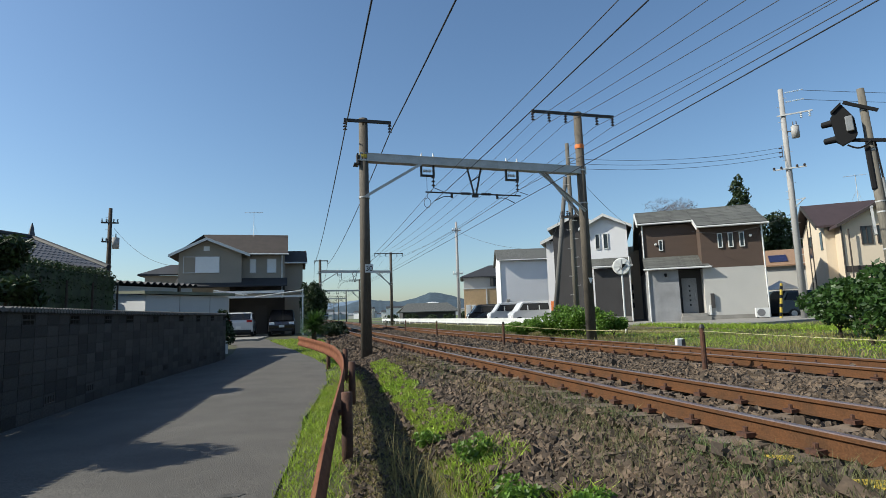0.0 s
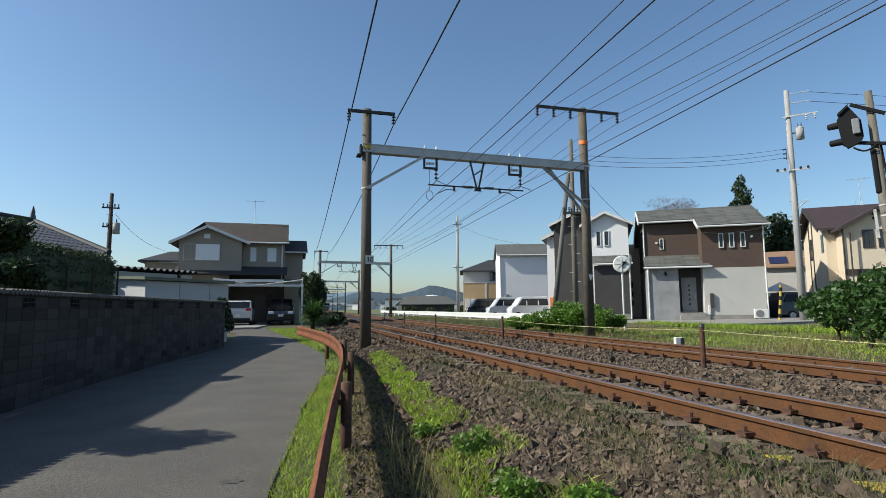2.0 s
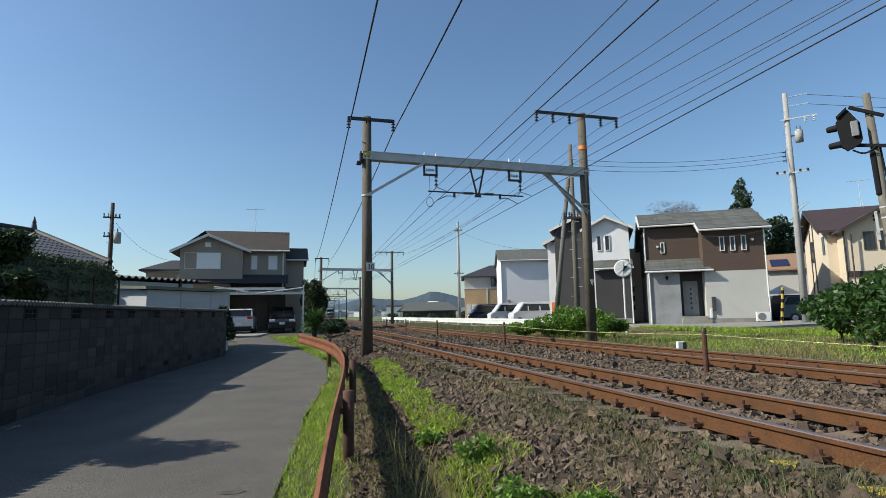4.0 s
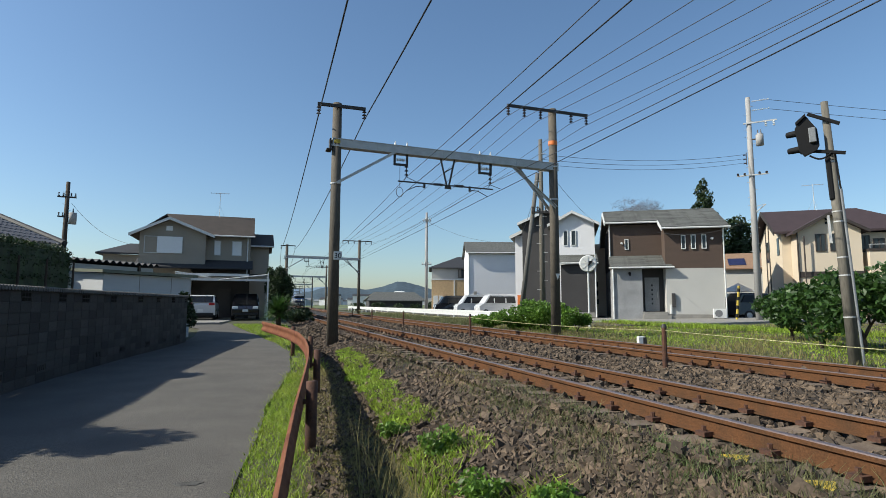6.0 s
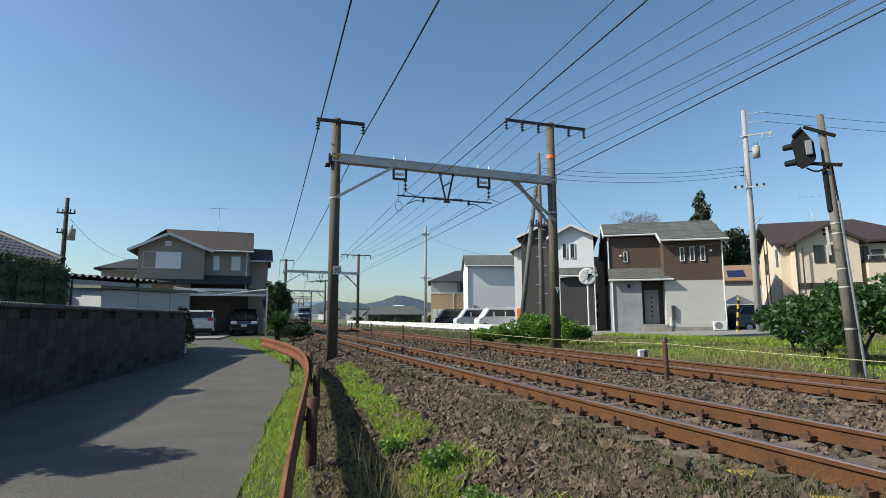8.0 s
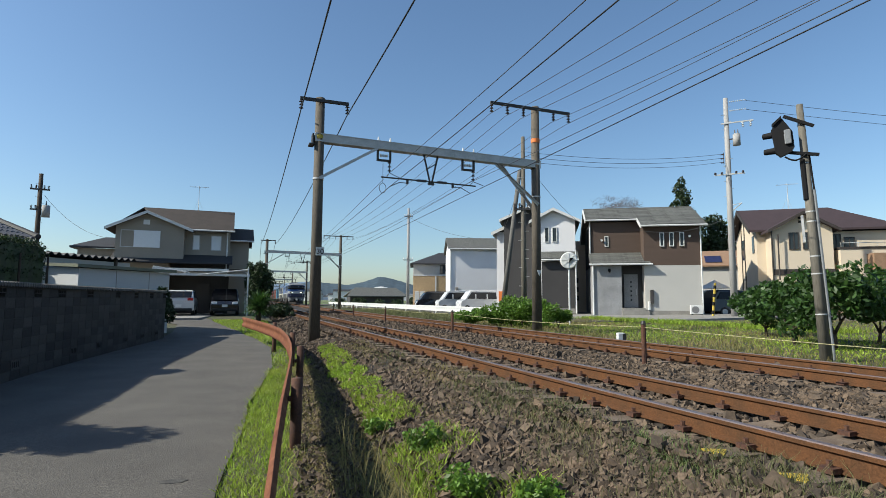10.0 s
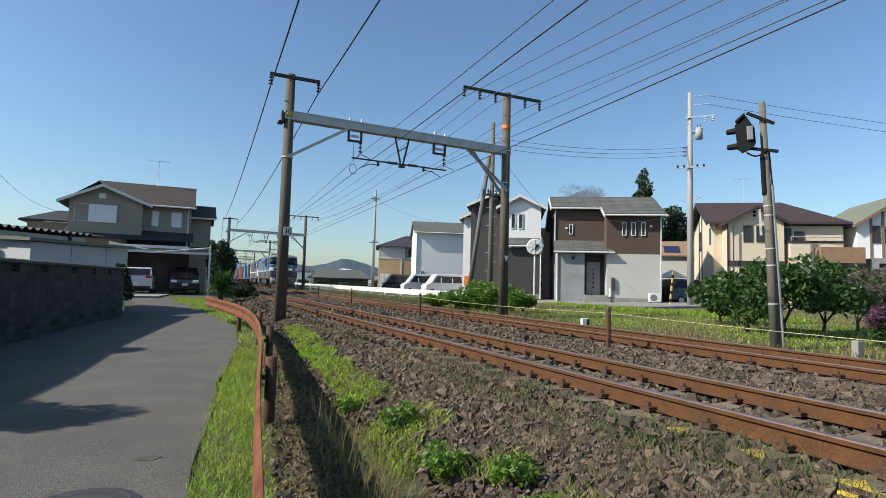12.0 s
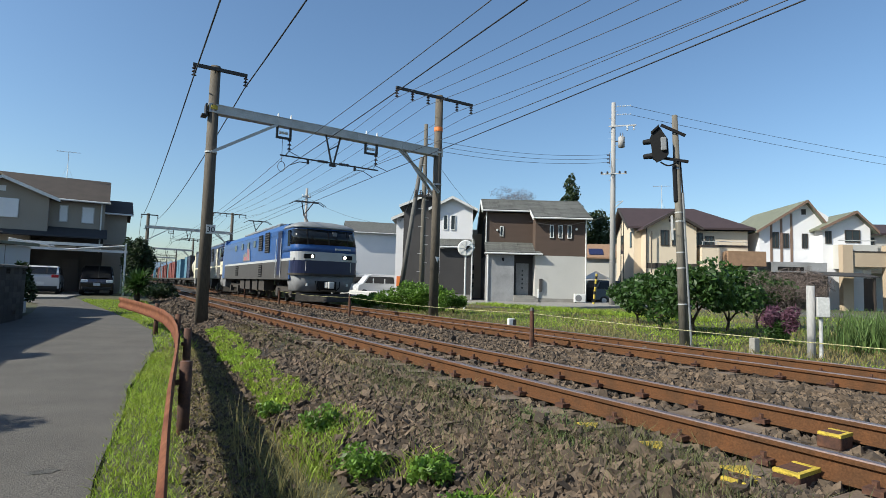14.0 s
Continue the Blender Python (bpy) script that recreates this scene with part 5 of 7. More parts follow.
def loco(name, label, older):
    L = 18.0
    t = thing(name, pose(0, 0, 0), label, "locomotive")
    top, mid, low = (LOCO_NAVY, LOCO_CREAM, LOCO_GREY) if older else (LOCO_BLUE, LOCO_WHITE, LOCO_GREY)
    b = B()
    prism(b, [(-1.43, 1.05), (1.43, 1.05), (1.43, 3.3), (1.15, 3.6), (0.4, 3.7), (-0.4, 3.7), (-1.15, 3.6), (-1.43, 3.3)], 0, -L / 2 + 2.2, L / 2 - 1.0)
    body = part("body", b, top, t, "blue upper body sides")
    part("lower_panel", box(B(), -L / 2 + 1.0, L / 2 - 1.0, -1.442, 1.442, 1.03, 1.86), low, body, "grey-brown lower body sides")
    part("stripe", box(B(), -L / 2 + 0.3, L / 2 - 1.0, -1.446, 1.446, 1.86, 1.97), mid, body, "white side stripe")
    for sy in (-1, 1):
        for x, z0, z1, w in ((-4.4, 2.35, 3.35, 0.9), (-3.0, 1.15, 1.75, 0.7), (-2.9, 2.5, 3.3, 0.8), (3.2, 1.2, 1.8, 0.8)):
            g = B()
            box(g, x, x + w, sy * 1.455 - 0.01, sy * 1.455 + 0.01, z0, z1)
            gp = part("louvre", g, BLACK, body, "black louvred grille")
            sl = B()
            k = int((z1 - z0) / 0.12)
            for i in range(k):
                box(sl, x + 0.04, x + w - 0.04, sy * 1.47 - 0.01, sy * 1.47 + 0.01, z0 + 0.04 + i * 0.12, z0 + 0.08 + i * 0.12)
            part("slat", sl, low, gp)
        part("cab_door", box(B(), -6.7, -6.05, sy * 1.45 - 0.012, sy * 1.45 + 0.012, 1.25, 3.25), LOCO_NAVY if not older else LOCO_CREAM, body)
        for x in (-6.8, -5.95):
            part("handrail", rod(B(), (x, sy * 1.5, 1.1), (x, sy * 1.5, 2.9), 0.018, seg=6), STEEL, body)
        for x in (-1.3, 0.3, 2.0, 4.0):
            part("side_window", box(B(), x, x + 0.5, sy * 1.45 - 0.01, sy * 1.45 + 0.01, 2.75, 3.1), GLASS, body)
        if not older:
            part("emblem", prism(B(), [(-0.1, 2.05), (1.9, 2.05), (1.75, 2.5), (1.4, 2.42), (1.2, 2.6), (0.9, 2.45), (0.65, 2.85), (0.35, 2.75), (0.1, 2.6)], 1, sy * 1.452 - 0.01, sy * 1.452 + 0.01), LOCO_SKIRT, body, "pale grey painted emblem")
            part("emblem", prism(B(), [(0.1, 2.1), (0.5, 2.1), (0.75, 2.75), (0.45, 2.7)], 1, sy * 1.458 - 0.01, sy * 1.458 + 0.01), LOCO_PINK, body, "faded red emblem stroke")
            part("emblem", prism(B(), [(0.75, 2.1), (1.6, 2.1), (1.5, 2.3), (0.85, 2.32)], 1, sy * 1.458 - 0.01, sy * 1.458 + 0.01), LOCO_PINK, body, "faded red emblem stroke")
        tank = B()
        for x in (-3.0, -1.4, 0.4, 2.0):
            box(tank, x, x + 1.2, sy * 1.05 - 0.25, sy * 1.05 + 0.25, 0.45, 1.0)
        part("underframe_box", tank, GEAR, t)
    rf = B()
    box(rf, -4.0, 4.5, -0.9, 0.9, 3.68, 3.84, bevel=0.05)
    for x in (-3.0, -1.5, 0.2, 1.8, 3.3):
        box(rf, x, x + 0.9, -0.6, 0.6, 3.84, 3.98, bevel=0.03)
    part("roof_gear", rf, ROOF_GREY, t, "grey roof equipment")
    loco_front(t, L, not older, older)
    rear = B()
    prism(rear, [(L / 2 - 1.0, 1.05), (L / 2 - 1.0, 3.62), (L / 2 - 0.4, 3.4), (L / 2, 2.3), (L / 2, 1.05)], 1, -1.43, 1.43)
    part("rear_cab", rear, top if not older else LOCO_CREAM, t)
    part("rear_windscreen", prism(B(), [(L / 2 - 0.02, 2.4), (L / 2 - 0.33, 3.25), (L / 2 - 0.3, 3.3), (L / 2 + 0.02, 2.45)], 1, -1.3, 1.3), GLASS, t)
    part("rear_skirt", box(B(), L / 2 - 1.0, L / 2 - 0.02, -1.35, 1.35, 0.5, 1.04), LOCO_SKIRT, t)
    for x in (-6.1, 0, 6.1):
        bogie(t, x)
    pantograph(t, -5.6, not older)
    pantograph(t, 5.2, not older)
    return t


def corrugated_box(x0, x1, w, z0, z1):
    """A box whose long sides are folded sheet, in one closed shell."""
    k = int((x1 - x0) / 0.35)
    fold = [(x0, 0.0)]
    for i in range(k):
        a = x0 + 0.1 + (x1 - x0 - 0.2) * i / k
        d = (x1 - x0 - 0.2) / k
        fold += [(a, 0.0), (a + d * 0.12, 0.03), (a + d * 0.5, 0.03), (a + d * 0.62, 0.0)]
    fold.append((x1, 0.0))
    return prism(B(), [(x, -w + q) for x, q in fold] + [(x, w - q) for x, q in reversed(fold)], 2, z0, z1)


def wagon(load, label):
    L = 20.0
    t = thing("flat_wagon", pose(0, 0, 0), label, "freight wagon", "wagons of the train")
    d = B()
    box(d, -L / 2 + 0.3, L / 2 - 0.3, -1.2, 1.2, 0.86, 1.06)
    for sy in (-0.5, 0.5):
        box(d, -L / 2 + 0.5, L / 2 - 0.5, sy - 0.1, sy + 0.1, 0.55, 0.86)
    for x in (-L / 2, L / 2 - 0.3):
        box(d, x, x + 0.3, -0.2, 0.2, 0.7, 0.95)
    part("deck", d, GEAR, t, "dark steel flat deck")
    part("handrail", rod(B(), (-L / 2 + 0.4, -1.1, 1.06), (-L / 2 + 0.4, -1.1, 2.0), 0.025, seg=6), LOCO_WHITE, t)
    for x in (-6.8, 6.8):
        bogie(t, x, wheels=(-0.95, 0.95))
    x = -L / 2 + 0.5
    for kind in load:
        if kind is None:
            x += 3.8
            continue
        if kind == "tank":
            b = B()
            rod(b, (x + 0.3, 0, 2.25), (x + 5.8, 0, 2.25), 1.12, 1.12, 28)
            bmesh.ops.create_uvsphere(b, u_segments=20, v_segments=10, radius=1.12, matrix=Matrix.Translation((x + 0.3, 0, 2.25)) @ Matrix.Diagonal((0.35, 1, 1, 1)))
            bmesh.ops.create_uvsphere(b, u_segments=20, v_segments=10, radius=1.12, matrix=Matrix.Translation((x + 5.8, 0, 2.25)) @ Matrix.Diagonal((0.35, 1, 1, 1)))
            tk = part("tank", b, TANK, t, "pale cylindrical tank container", True)
            fr = B()
            for xx in (x - 0.1, x + 6.1):
                for sy in (-1.15, 1.15):
                    box(fr, xx, xx + 0.12, sy - 0.06, sy + 0.06, 1.06, 3.45)
                for z in (1.06, 3.33):
                    box(fr, xx, xx + 0.12, -1.2, 1.2, z, z + 0.12)
            for sy in (-1.15, 1.15):
                box(fr, x, x + 6.1, sy - 0.05, sy + 0.05, 1.07, 1.2)
            part("tank_frame", fr, DARK_STEEL, tk)
            x += 6.6
        else:
            c = part("container", corrugated_box(x, x + 3.65, 1.22, 1.07, 3.55), kind, t)
            fr = B()
            for xx in (x - 0.01, x + 3.55):
                for sy in (-1.2, 1.2):
                    box(fr, xx, xx + 0.11, sy - 0.06, sy + 0.06, 1.07, 3.57)
            part("corner_post", fr, kind, c)
            x += 3.8
    return t


def tank_car_dark():
    return wagon((LOCO_NAVY, "tank", None, BOX_BLUE), "flat wagon with a dark box and a pale tank")


TRAIN = [(loco("electric_locomotive", "blue and grey electric freight locomotive with lit headlights", False), 9.0, 9.2),
         (loco("electric_locomotive", "older navy and cream electric locomotive behind the first", True), 9.0, 9.2)]
LOADS = (("tank", LOCO_NAVY, BOX_BLUE), (BOX_BLUE, BOX_BLUE, None, BOX_RED, BOX_RED), (BOX_RED, BOX_RED, BOX_TEAL, None, BOX_RED), (BOX_RED, None, BOX_RED, BOX_BLUE, BOX_RED), (BOX_TEAL, BOX_RED, BOX_RED, BOX_RED, None))
for i in range(9):
    TRAIN.append((wagon(LOADS[i % 5] if i else LOADS[0], "flat wagon loaded with a tank and boxes" if i == 0 else "flat wagon loaded with coloured freight containers"), 10.0, 10.2))
TRAIN_FRONT, TRAIN_SPEED = 22.6, 18.7


def motions():
    """The whole train runs along the far track at a steady pace."""
    n = TRACK_N + SPACING
    back = 0.0
    for t, half, step in TRAIN:
        mid = back + half
        rows = []
        for k in range(29):
            sec = k * 0.5
            s = TRAIN_FRONT + TRAIN_SPEED * (14.0 - sec) + mid
            a, b = T(s - half * 0.65, n, RAIL_Z), T(s + half * 0.65, n, RAIL_Z)
            c = (a + b) / 2
            rows.append((sec, pose(c.x, c.y, RAIL_Z, 0, 0, math.degrees(math.atan2(b.y - a.y, b.x - a.x)))))
        walk(t, rows)
        back = mid + step


# ---- stones and plants: meshes of many small pieces ----
def many(name, verts, faces, material, label, category, kind="stuff", parent=None):
    me = bpy.data.meshes.new(name)
    nv, nf, k = len(verts), len(faces), faces.shape[1]
    me.vertices.add(nv), me.loops.add(nf * k), me.polygons.add(nf)
    me.vertices.foreach_set("co", verts.astype(np.float32).ravel())
    me.loops.foreach_set("vertex_index", faces.astype(np.int32).ravel())
    me.polygons.foreach_set("loop_start", np.arange(0, nf * k, k, dtype=np.int32))
    me.update(calc_edges=True)
    me.shade_flat()
    me.materials.append(material)
    ob = new(name, me)
    ob.parent = parent
    if parent is None:
        tagged(ob, label, category, kind=kind)
    elif label:
        ob["label"] = label
    return ob


def line_np(s, n):
    """line() for arrays."""
    sc = np.minimum(s, BEND_END)
    th = sc / RADIUS
    d0, n0 = np.array([math.sin(PSI), math.cos(PSI)]), np.array([math.cos(PSI), -math.sin(PSI)])
    ct, st = np.cos(th)[:, None], np.sin(th)[:, None]
    d, nn = d0 * ct + n0 * st, n0 * ct - d0 * st
    return d0 * st * RADIUS + n0 * (1 - ct) * RADIUS + d * (s - sc)[:, None] + nn * n[:, None]


def bed_z(s, n):
    """Height of the ballast's surface."""
    z = np.array([rough_ground(a, b) for a, b in zip(s, n)])
    inner = np.minimum(np.abs(n - TRACK_N), np.abs(n - TRACK_N - SPACING)) < 1.02
    return np.where((n > 3.1) & (n < 9.6), np.where(inner, 0.472, 0.485), z + 0.03)


ROCK_V = np.array([(x, y, z) for z in (-0.62, 0.62) for x, y in ((-0.72, -0.72), (0.72, -0.72), (0.72, 0.72), (-0.72, 0.72))], float)
ROCK_F = np.array([(3, 2, 1, 0), (4, 5, 6, 7), (0, 1, 5, 4), (1, 2, 6, 5), (2, 3, 7, 6), (3, 0, 4, 7)])


def stones(count, s_range, n_range, size, keep=None, label="", seed=1):
    rng = np.random.default_rng(seed)
    s, n = rng.uniform(*s_range, count), rng.uniform(*n_range, count)
    if keep is not None:
        m = keep(s, n, rng)
        s, n = s[m], n[m]
    k = len(s)
    p = line_np(s, n)
    z = bed_z(s, n)
    r = size * rng.lognormal(0, 0.27, k)
    shape = rng.uniform(0.6, 1.2, (k, 1, 3)) * np.array([1.2, 1.0, 0.8])
    v = (ROCK_V[None] * rng.uniform(0.65, 1.15, (k, 8, 1)) + rng.uniform(-0.3, 0.3, (k, 8, 3))) * shape * r[:, None, None]
    q = rng.normal(size=(k, 4))
    q /= np.linalg.norm(q, axis=1)[:, None]
    w, x, y, zz = q.T
    R = np.stack([1 - 2 * (y * y + zz * zz), 2 * (x * y - w * zz), 2 * (x * zz + w * y), 2 * (x * y + w * zz), 1 - 2 * (x * x + zz * zz), 2 * (y * zz - w * x), 2 * (x * zz - w * y), 2 * (y * zz + w * x), 1 - 2 * (x * x + y * y)], 1).reshape(k, 3, 3)
    v = np.einsum("kij,kvj->kvi", R, v)
    v += np.stack([p[:, 0], p[:, 1], z + r * rng.uniform(0.0, 0.5, k)], 1)[:, None]
    f = (ROCK_F[None] + (np.arange(k) * 8)[:, None, None]).reshape(-1, 4)
    return many("ballast_stones", v.reshape(-1, 3), f, STONE, label, "ballast stones")


def off_rails(s, n, rng):
    """Leaves the rails and the sleepers' tops clear."""
    ok = np.ones(len(s), bool)
    for c in (TRACK_N, TRACK_N + SPACING):
        d = np.abs(n - c)
        ok &= np.abs(d - 0.567) > 0.1
        ph = np.abs(((s + 12) / 0.6 + 0.5) % 1 - 0.5) * 0.6
        ok &= ~((d < 1.04) & (ph < 0.135))
    edge = np.clip((n - 1.5) / 1.2, 0, 1)
    return ok & (rng.random(len(s)) < edge)


stones(56000, (-0.5, 9), (1.5, 3.75), 0.0315, off_rails, "angular brown ballast stones on the bank beside the lane", 1)
stones(70000, (-0.5, 9), (3.75, 9.9), 0.031, off_rails, "angular brown ballast stones between the tracks", 2)
stones(9000, (0.5, 12), (0.2, 2.0), 0.02, lambda s, n, r: (n > 0.12 + 0.1 * s) & (n < 0.6 + 0.1 * s + 0.3 * r.random(len(s))), "small stones in the straw under the guard rail", 6)
stones(40000, (9, 22), (1.8, 9.9), 0.037, off_rails, "brown ballast stones along the railway", 3)
stones(18000, (22, 48), (2.2, 9.9), 0.05, off_rails, "brown ballast stones farther along the railway", 4)


def blades(name, s, n, z, h, width, lean, material, label, category="grass", seed=5, xy=None):
    """Bent grass blades, each of two quads that taper to a tip."""
    rng = np.random.default_rng(seed)
    k = len(h)
    p = line_np(s, n) if xy is None else xy
    a = rng.uniform(0, 2 * np.pi, k)
    side = np.stack([np.cos(a), np.sin(a), np.zeros(k)], 1)
    b = rng.uniform(0, 2 * np.pi, k)
    out = np.stack([np.cos(b), np.sin(b), np.zeros(k)], 1) * (lean * rng.uniform(0.2, 1.0, k) * h)[:, None]
    root = np.stack([p[:, 0], p[:, 1], z], 1)
    up = np.stack([np.zeros(k), np.zeros(k), h], 1)
    w = (width * rng.uniform(0.7, 1.3, k))[:, None]
    v = np.stack([root - side * w, root + side * w, root + up * 0.55 + out * 0.35 - side * w * 0.8, root + up * 0.55 + out * 0.35 + side * w * 0.8, root + up * 0.95 + out - side * w * 0.15, root + up * 0.95 + out + side * w * 0.15], 1)
    base = (np.arange(k) * 6)[:, None]
    f = np.concatenate([base + np.array([0, 1, 3, 2]), base + np.array([2, 3, 5, 4])])
    return many(name, v.reshape(-1, 3), f, material, label, category)


def gz(s, n):
    return np.array([rough_ground(a, b) for a, b in zip(s, n)])


def scatter(count, s_range, n_range, seed, keep=None):
    rng = np.random.default_rng(seed)
    s, n = rng.uniform(*s_range, count), rng.uniform(*n_range, count)
    if keep is not None:
        m = keep(s, n, rng)
        s, n = s[m], n[m]
    return s, n, rng


def lane_right(s):
    xs, rs = [r[0] for r in LANE], [r[2] for r in LANE]
    return np.interp(s, xs, rs)


def patchy(s, n, freq, seed):
    return np.array([noise.noise((a * freq, b * freq, seed)) for a, b in zip(s, n)])


# verge between the lane and the guard rail
s, n, r = scatter(52000, (-2, 13), (-0.45, 1.6), 21, lambda s, n, r: (n > lane_right(s) - 0.06 + 0.1 * r.random(len(s))) & (n < 0.02 + s * 0.1 + 0.22 * r.random(len(s)) ** 2))
blades("verge_grass", s, n, gz(s, n), 0.025 + 0.075 * r.random(len(s)) ** 1.5, 0.0045, 1.3, GRASS, "bright green grass verge beside the lane", seed=1)
s, n, r = scatter(16000, (13, 34), (-1.6, 2.2), 22, lambda s, n, r: (n > lane_right(s) - 0.05 + 0.15 * r.random(len(s))) & (n < 1.9))
blades("verge_grass", s, n, gz(s, n), 0.04 + 0.09 * r.random(len(s)), 0.011, 1.1, GRASS, "bright green grass verge farther along the lane", seed=2)
# dry straw along the rail's foot and in the ditch
s, n, r = scatter(42000, (0.5, 14), (0.3, 2.3), 23, lambda s, n, r: (np.abs(n - (0.75 + s * 0.07)) < 0.55 * r.random(len(s)) + 0.1))
blades("dry_grass", s, n, gz(s, n), 0.025 + 0.085 * r.random(len(s)), 0.0038, 1.9, GRASS_DRY, "straw-coloured dead grass under the guard rail", seed=3)
# low clover patch and leafy weeds on the sunny side of the ditch
s, n, r = scatter(30000, (6.5, 15.5), (1.5, 2.9), 24, lambda s, n, r: (np.abs(n - (1.42 + 0.075 * s)) < 0.25 + 0.2 * patchy(s, n, 1.3, 3)))
blades("clover", s, n, gz(s, n) + 0.02, 0.04 + 0.07 * r.random(len(s)), 0.011, 0.9, GRASS, "bright green low clover patch on the bank", seed=4)
s, n, r = scatter(12000, (1.0, 7.0), (1.2, 2.3), 25, lambda s, n, r: (patchy(s, n, 1.1, 7) > 0.0) & (n > 1.15 + 0.09 * s - 0.15 * r.random(len(s))))
blades("weeds", s, n, gz(s, n), 0.04 + 0.13 * r.random(len(s)), 0.006, 1.1, GRASS, "green weeds in the shallow ditch", seed=5)
# tufts of dull grass on the bank of stones
for j, (cs, cn, cr, hh, cnt, m_) in enumerate(((4.2, 2.95, 0.45, 0.2, 700, GRASS_DULL), (5.4, 3.0, 0.5, 0.22, 800, GRASS_DULL), (6.6, 3.05, 0.5, 0.2, 700, GRASS_DULL), (8.0, 3.05, 0.5, 0.18, 600, GRASS_DRY), (10.5, 3.0, 0.8, 0.16, 900, GRASS_DULL), (13, 3.0, 0.9, 0.16, 900, GRASS_DRY),
                                             (3.5, 3.1, 0.1, 0.16, 220, GRASS_MID), (3.05, 3.02, 0.14, 0.2, 300, GRASS_MID), (2.65, 3.2, 0.25, 0.22, 500, GRASS_DULL), (2.1, 3.1, 0.3, 0.2, 500, GRASS_DULL), (3.8, 2.55, 0.25, 0.18, 300, GRASS_DULL), (2.9, 2.6, 0.2, 0.18, 260, GRASS_DULL), (6.2, 2.4, 0.3, 0.14, 260, GRASS_DRY), (1.6, 2.9, 0.4, 0.22, 500, GRASS_DULL), (4.8, 3.2, 0.12, 0.15, 160, GRASS_MID))):
    rng = np.random.default_rng(100 + j)
    s, n = cs + rng.normal(0, cr, cnt), cn + rng.normal(0, min(cr, 0.2), cnt)
    blades("grass_tuft", s, n, bed_z(s, n), hh * 0.75 * rng.uniform(0.4, 1.1, cnt), 0.003, 0.9, m_, "tuft of thin grass among the stones", seed=200 + j)
# tall dry stalks
s, n, r = scatter(80, (3.2, 5.4), (0.95, 1.4), 26)
blades("dry_stalks", s, n, gz(s, n), 0.3 + 0.4 * r.random(len(s)), 0.003, 0.55, GRASS_DRY, "tall dry grass stalks in the ditch", seed=6)
s, n, r = scatter(90, (2.6, 4.2), (0.85, 1.2), 27)
blades("tall_grass", s, n, gz(s, n), 0.15 + 0.28 * r.random(len(s)), 0.0035, 0.6, GRASS_DULL, "tall dull green grass in the ditch", seed=7)
# far side of the tracks
s, n, r = scatter(95000, (-8, 26), (9.9, 28), 28, lambda s, n, r: ((n < 20) | (s < 21)) & (r.random(len(s)) < np.clip(1.3 - (n - 10) / 14, 0.3, 1)))
dry = patchy(s, n, 0.35, 9) + 0.35 * (n < 12.2) - 0.12 + 0.25 * r.normal(size=len(s)) > 0.12
blades("meadow_grass", s[~dry], n[~dry], gz(s[~dry], n[~dry]), 0.025 + 0.07 * r.random((~dry).sum()), 0.009, 1.4, GRASS, "green meadow grass beyond the tracks", seed=8)
blades("meadow_grass", s[dry], n[dry], gz(s[dry], n[dry]), 0.06 + 0.15 * r.random(dry.sum()), 0.007, 0.7, GRASS_DRY, "yellowed grass beside the far track", seed=9)
s, n, r = scatter(9000, (12, 27), (18.5, 21.2), 31, lambda s, n, r: n < 20.3 + 0.7 * patchy(s, n, 0.5, 4))
blades("meadow_grass", s, n, gz(s, n) + 0.05, 0.06 + 0.16 * r.random(len(s)), 0.01, 0.9, GRASS, "taller green grass along the yard's edge", seed=11)
s, n, r = scatter(9000, (26, 60), (10.0, 14.2), 29)
blades("meadow_grass", s, n, gz(s, n), 0.1 + 0.25 * r.random(len(s)), 0.016, 0.7, GRASS_DULL, "rough grass beside the street's guard rail", seed=10)


def leaf_cloud(name, blobs, count, size, material, parent, label="", seed=3, aspect=0.5):
    """Leaves scattered through the outer part of lumpy blobs (x, y, z, rx, ry, rz)."""
    rng = np.random.default_rng(seed)
    blobs = np.array(blobs, float)
    vol = (blobs[:, 3] * blobs[:, 4] * blobs[:, 5]) ** (2 / 3)
    idx = rng.choice(len(blobs), count, p=vol / vol.sum())
    d = rng.normal(size=(count, 3))
    d /= np.linalg.norm(d, axis=1)[:, None]
    rad = rng.uniform(0.35, 1.0, count) ** 0.5 * rng.uniform(0.85, 1.12, count)
    c = blobs[idx, :3] + d * rad[:, None] * blobs[idx, 3:]
    a = rng.normal(size=(count, 3)) + d * 0.6
    a /= np.linalg.norm(a, axis=1)[:, None]
    b = np.cross(a, rng.normal(size=(count, 3)))
    b /= np.linalg.norm(b, axis=1)[:, None]
    L = size * rng.uniform(0.6, 1.3, count)[:, None]
    v = np.stack([c - a * L, c + b * L * aspect, c + a * L, c - b * L * aspect], 1)
    f = np.arange(count * 4).reshape(-1, 4)
    return many(name, v.reshape(-1, 3), f, material, label, "", parent=parent)


def blobs_in(x, y, z, rx, ry, rz, k, seed, small=0.45):
    rng = np.random.default_rng(seed)
    d = rng.normal(size=(k, 3))
    d /= np.linalg.norm(d, axis=1)[:, None]
    c = np.array([x, y, z]) + d * rng.uniform(0.35, 0.75, k)[:, None] * np.array([rx, ry, rz])
    r = rng.uniform(0.7, 1.2, k)[:, None] * small * np.array([rx, ry, rz])
    return np.concatenate([c, r], 1)


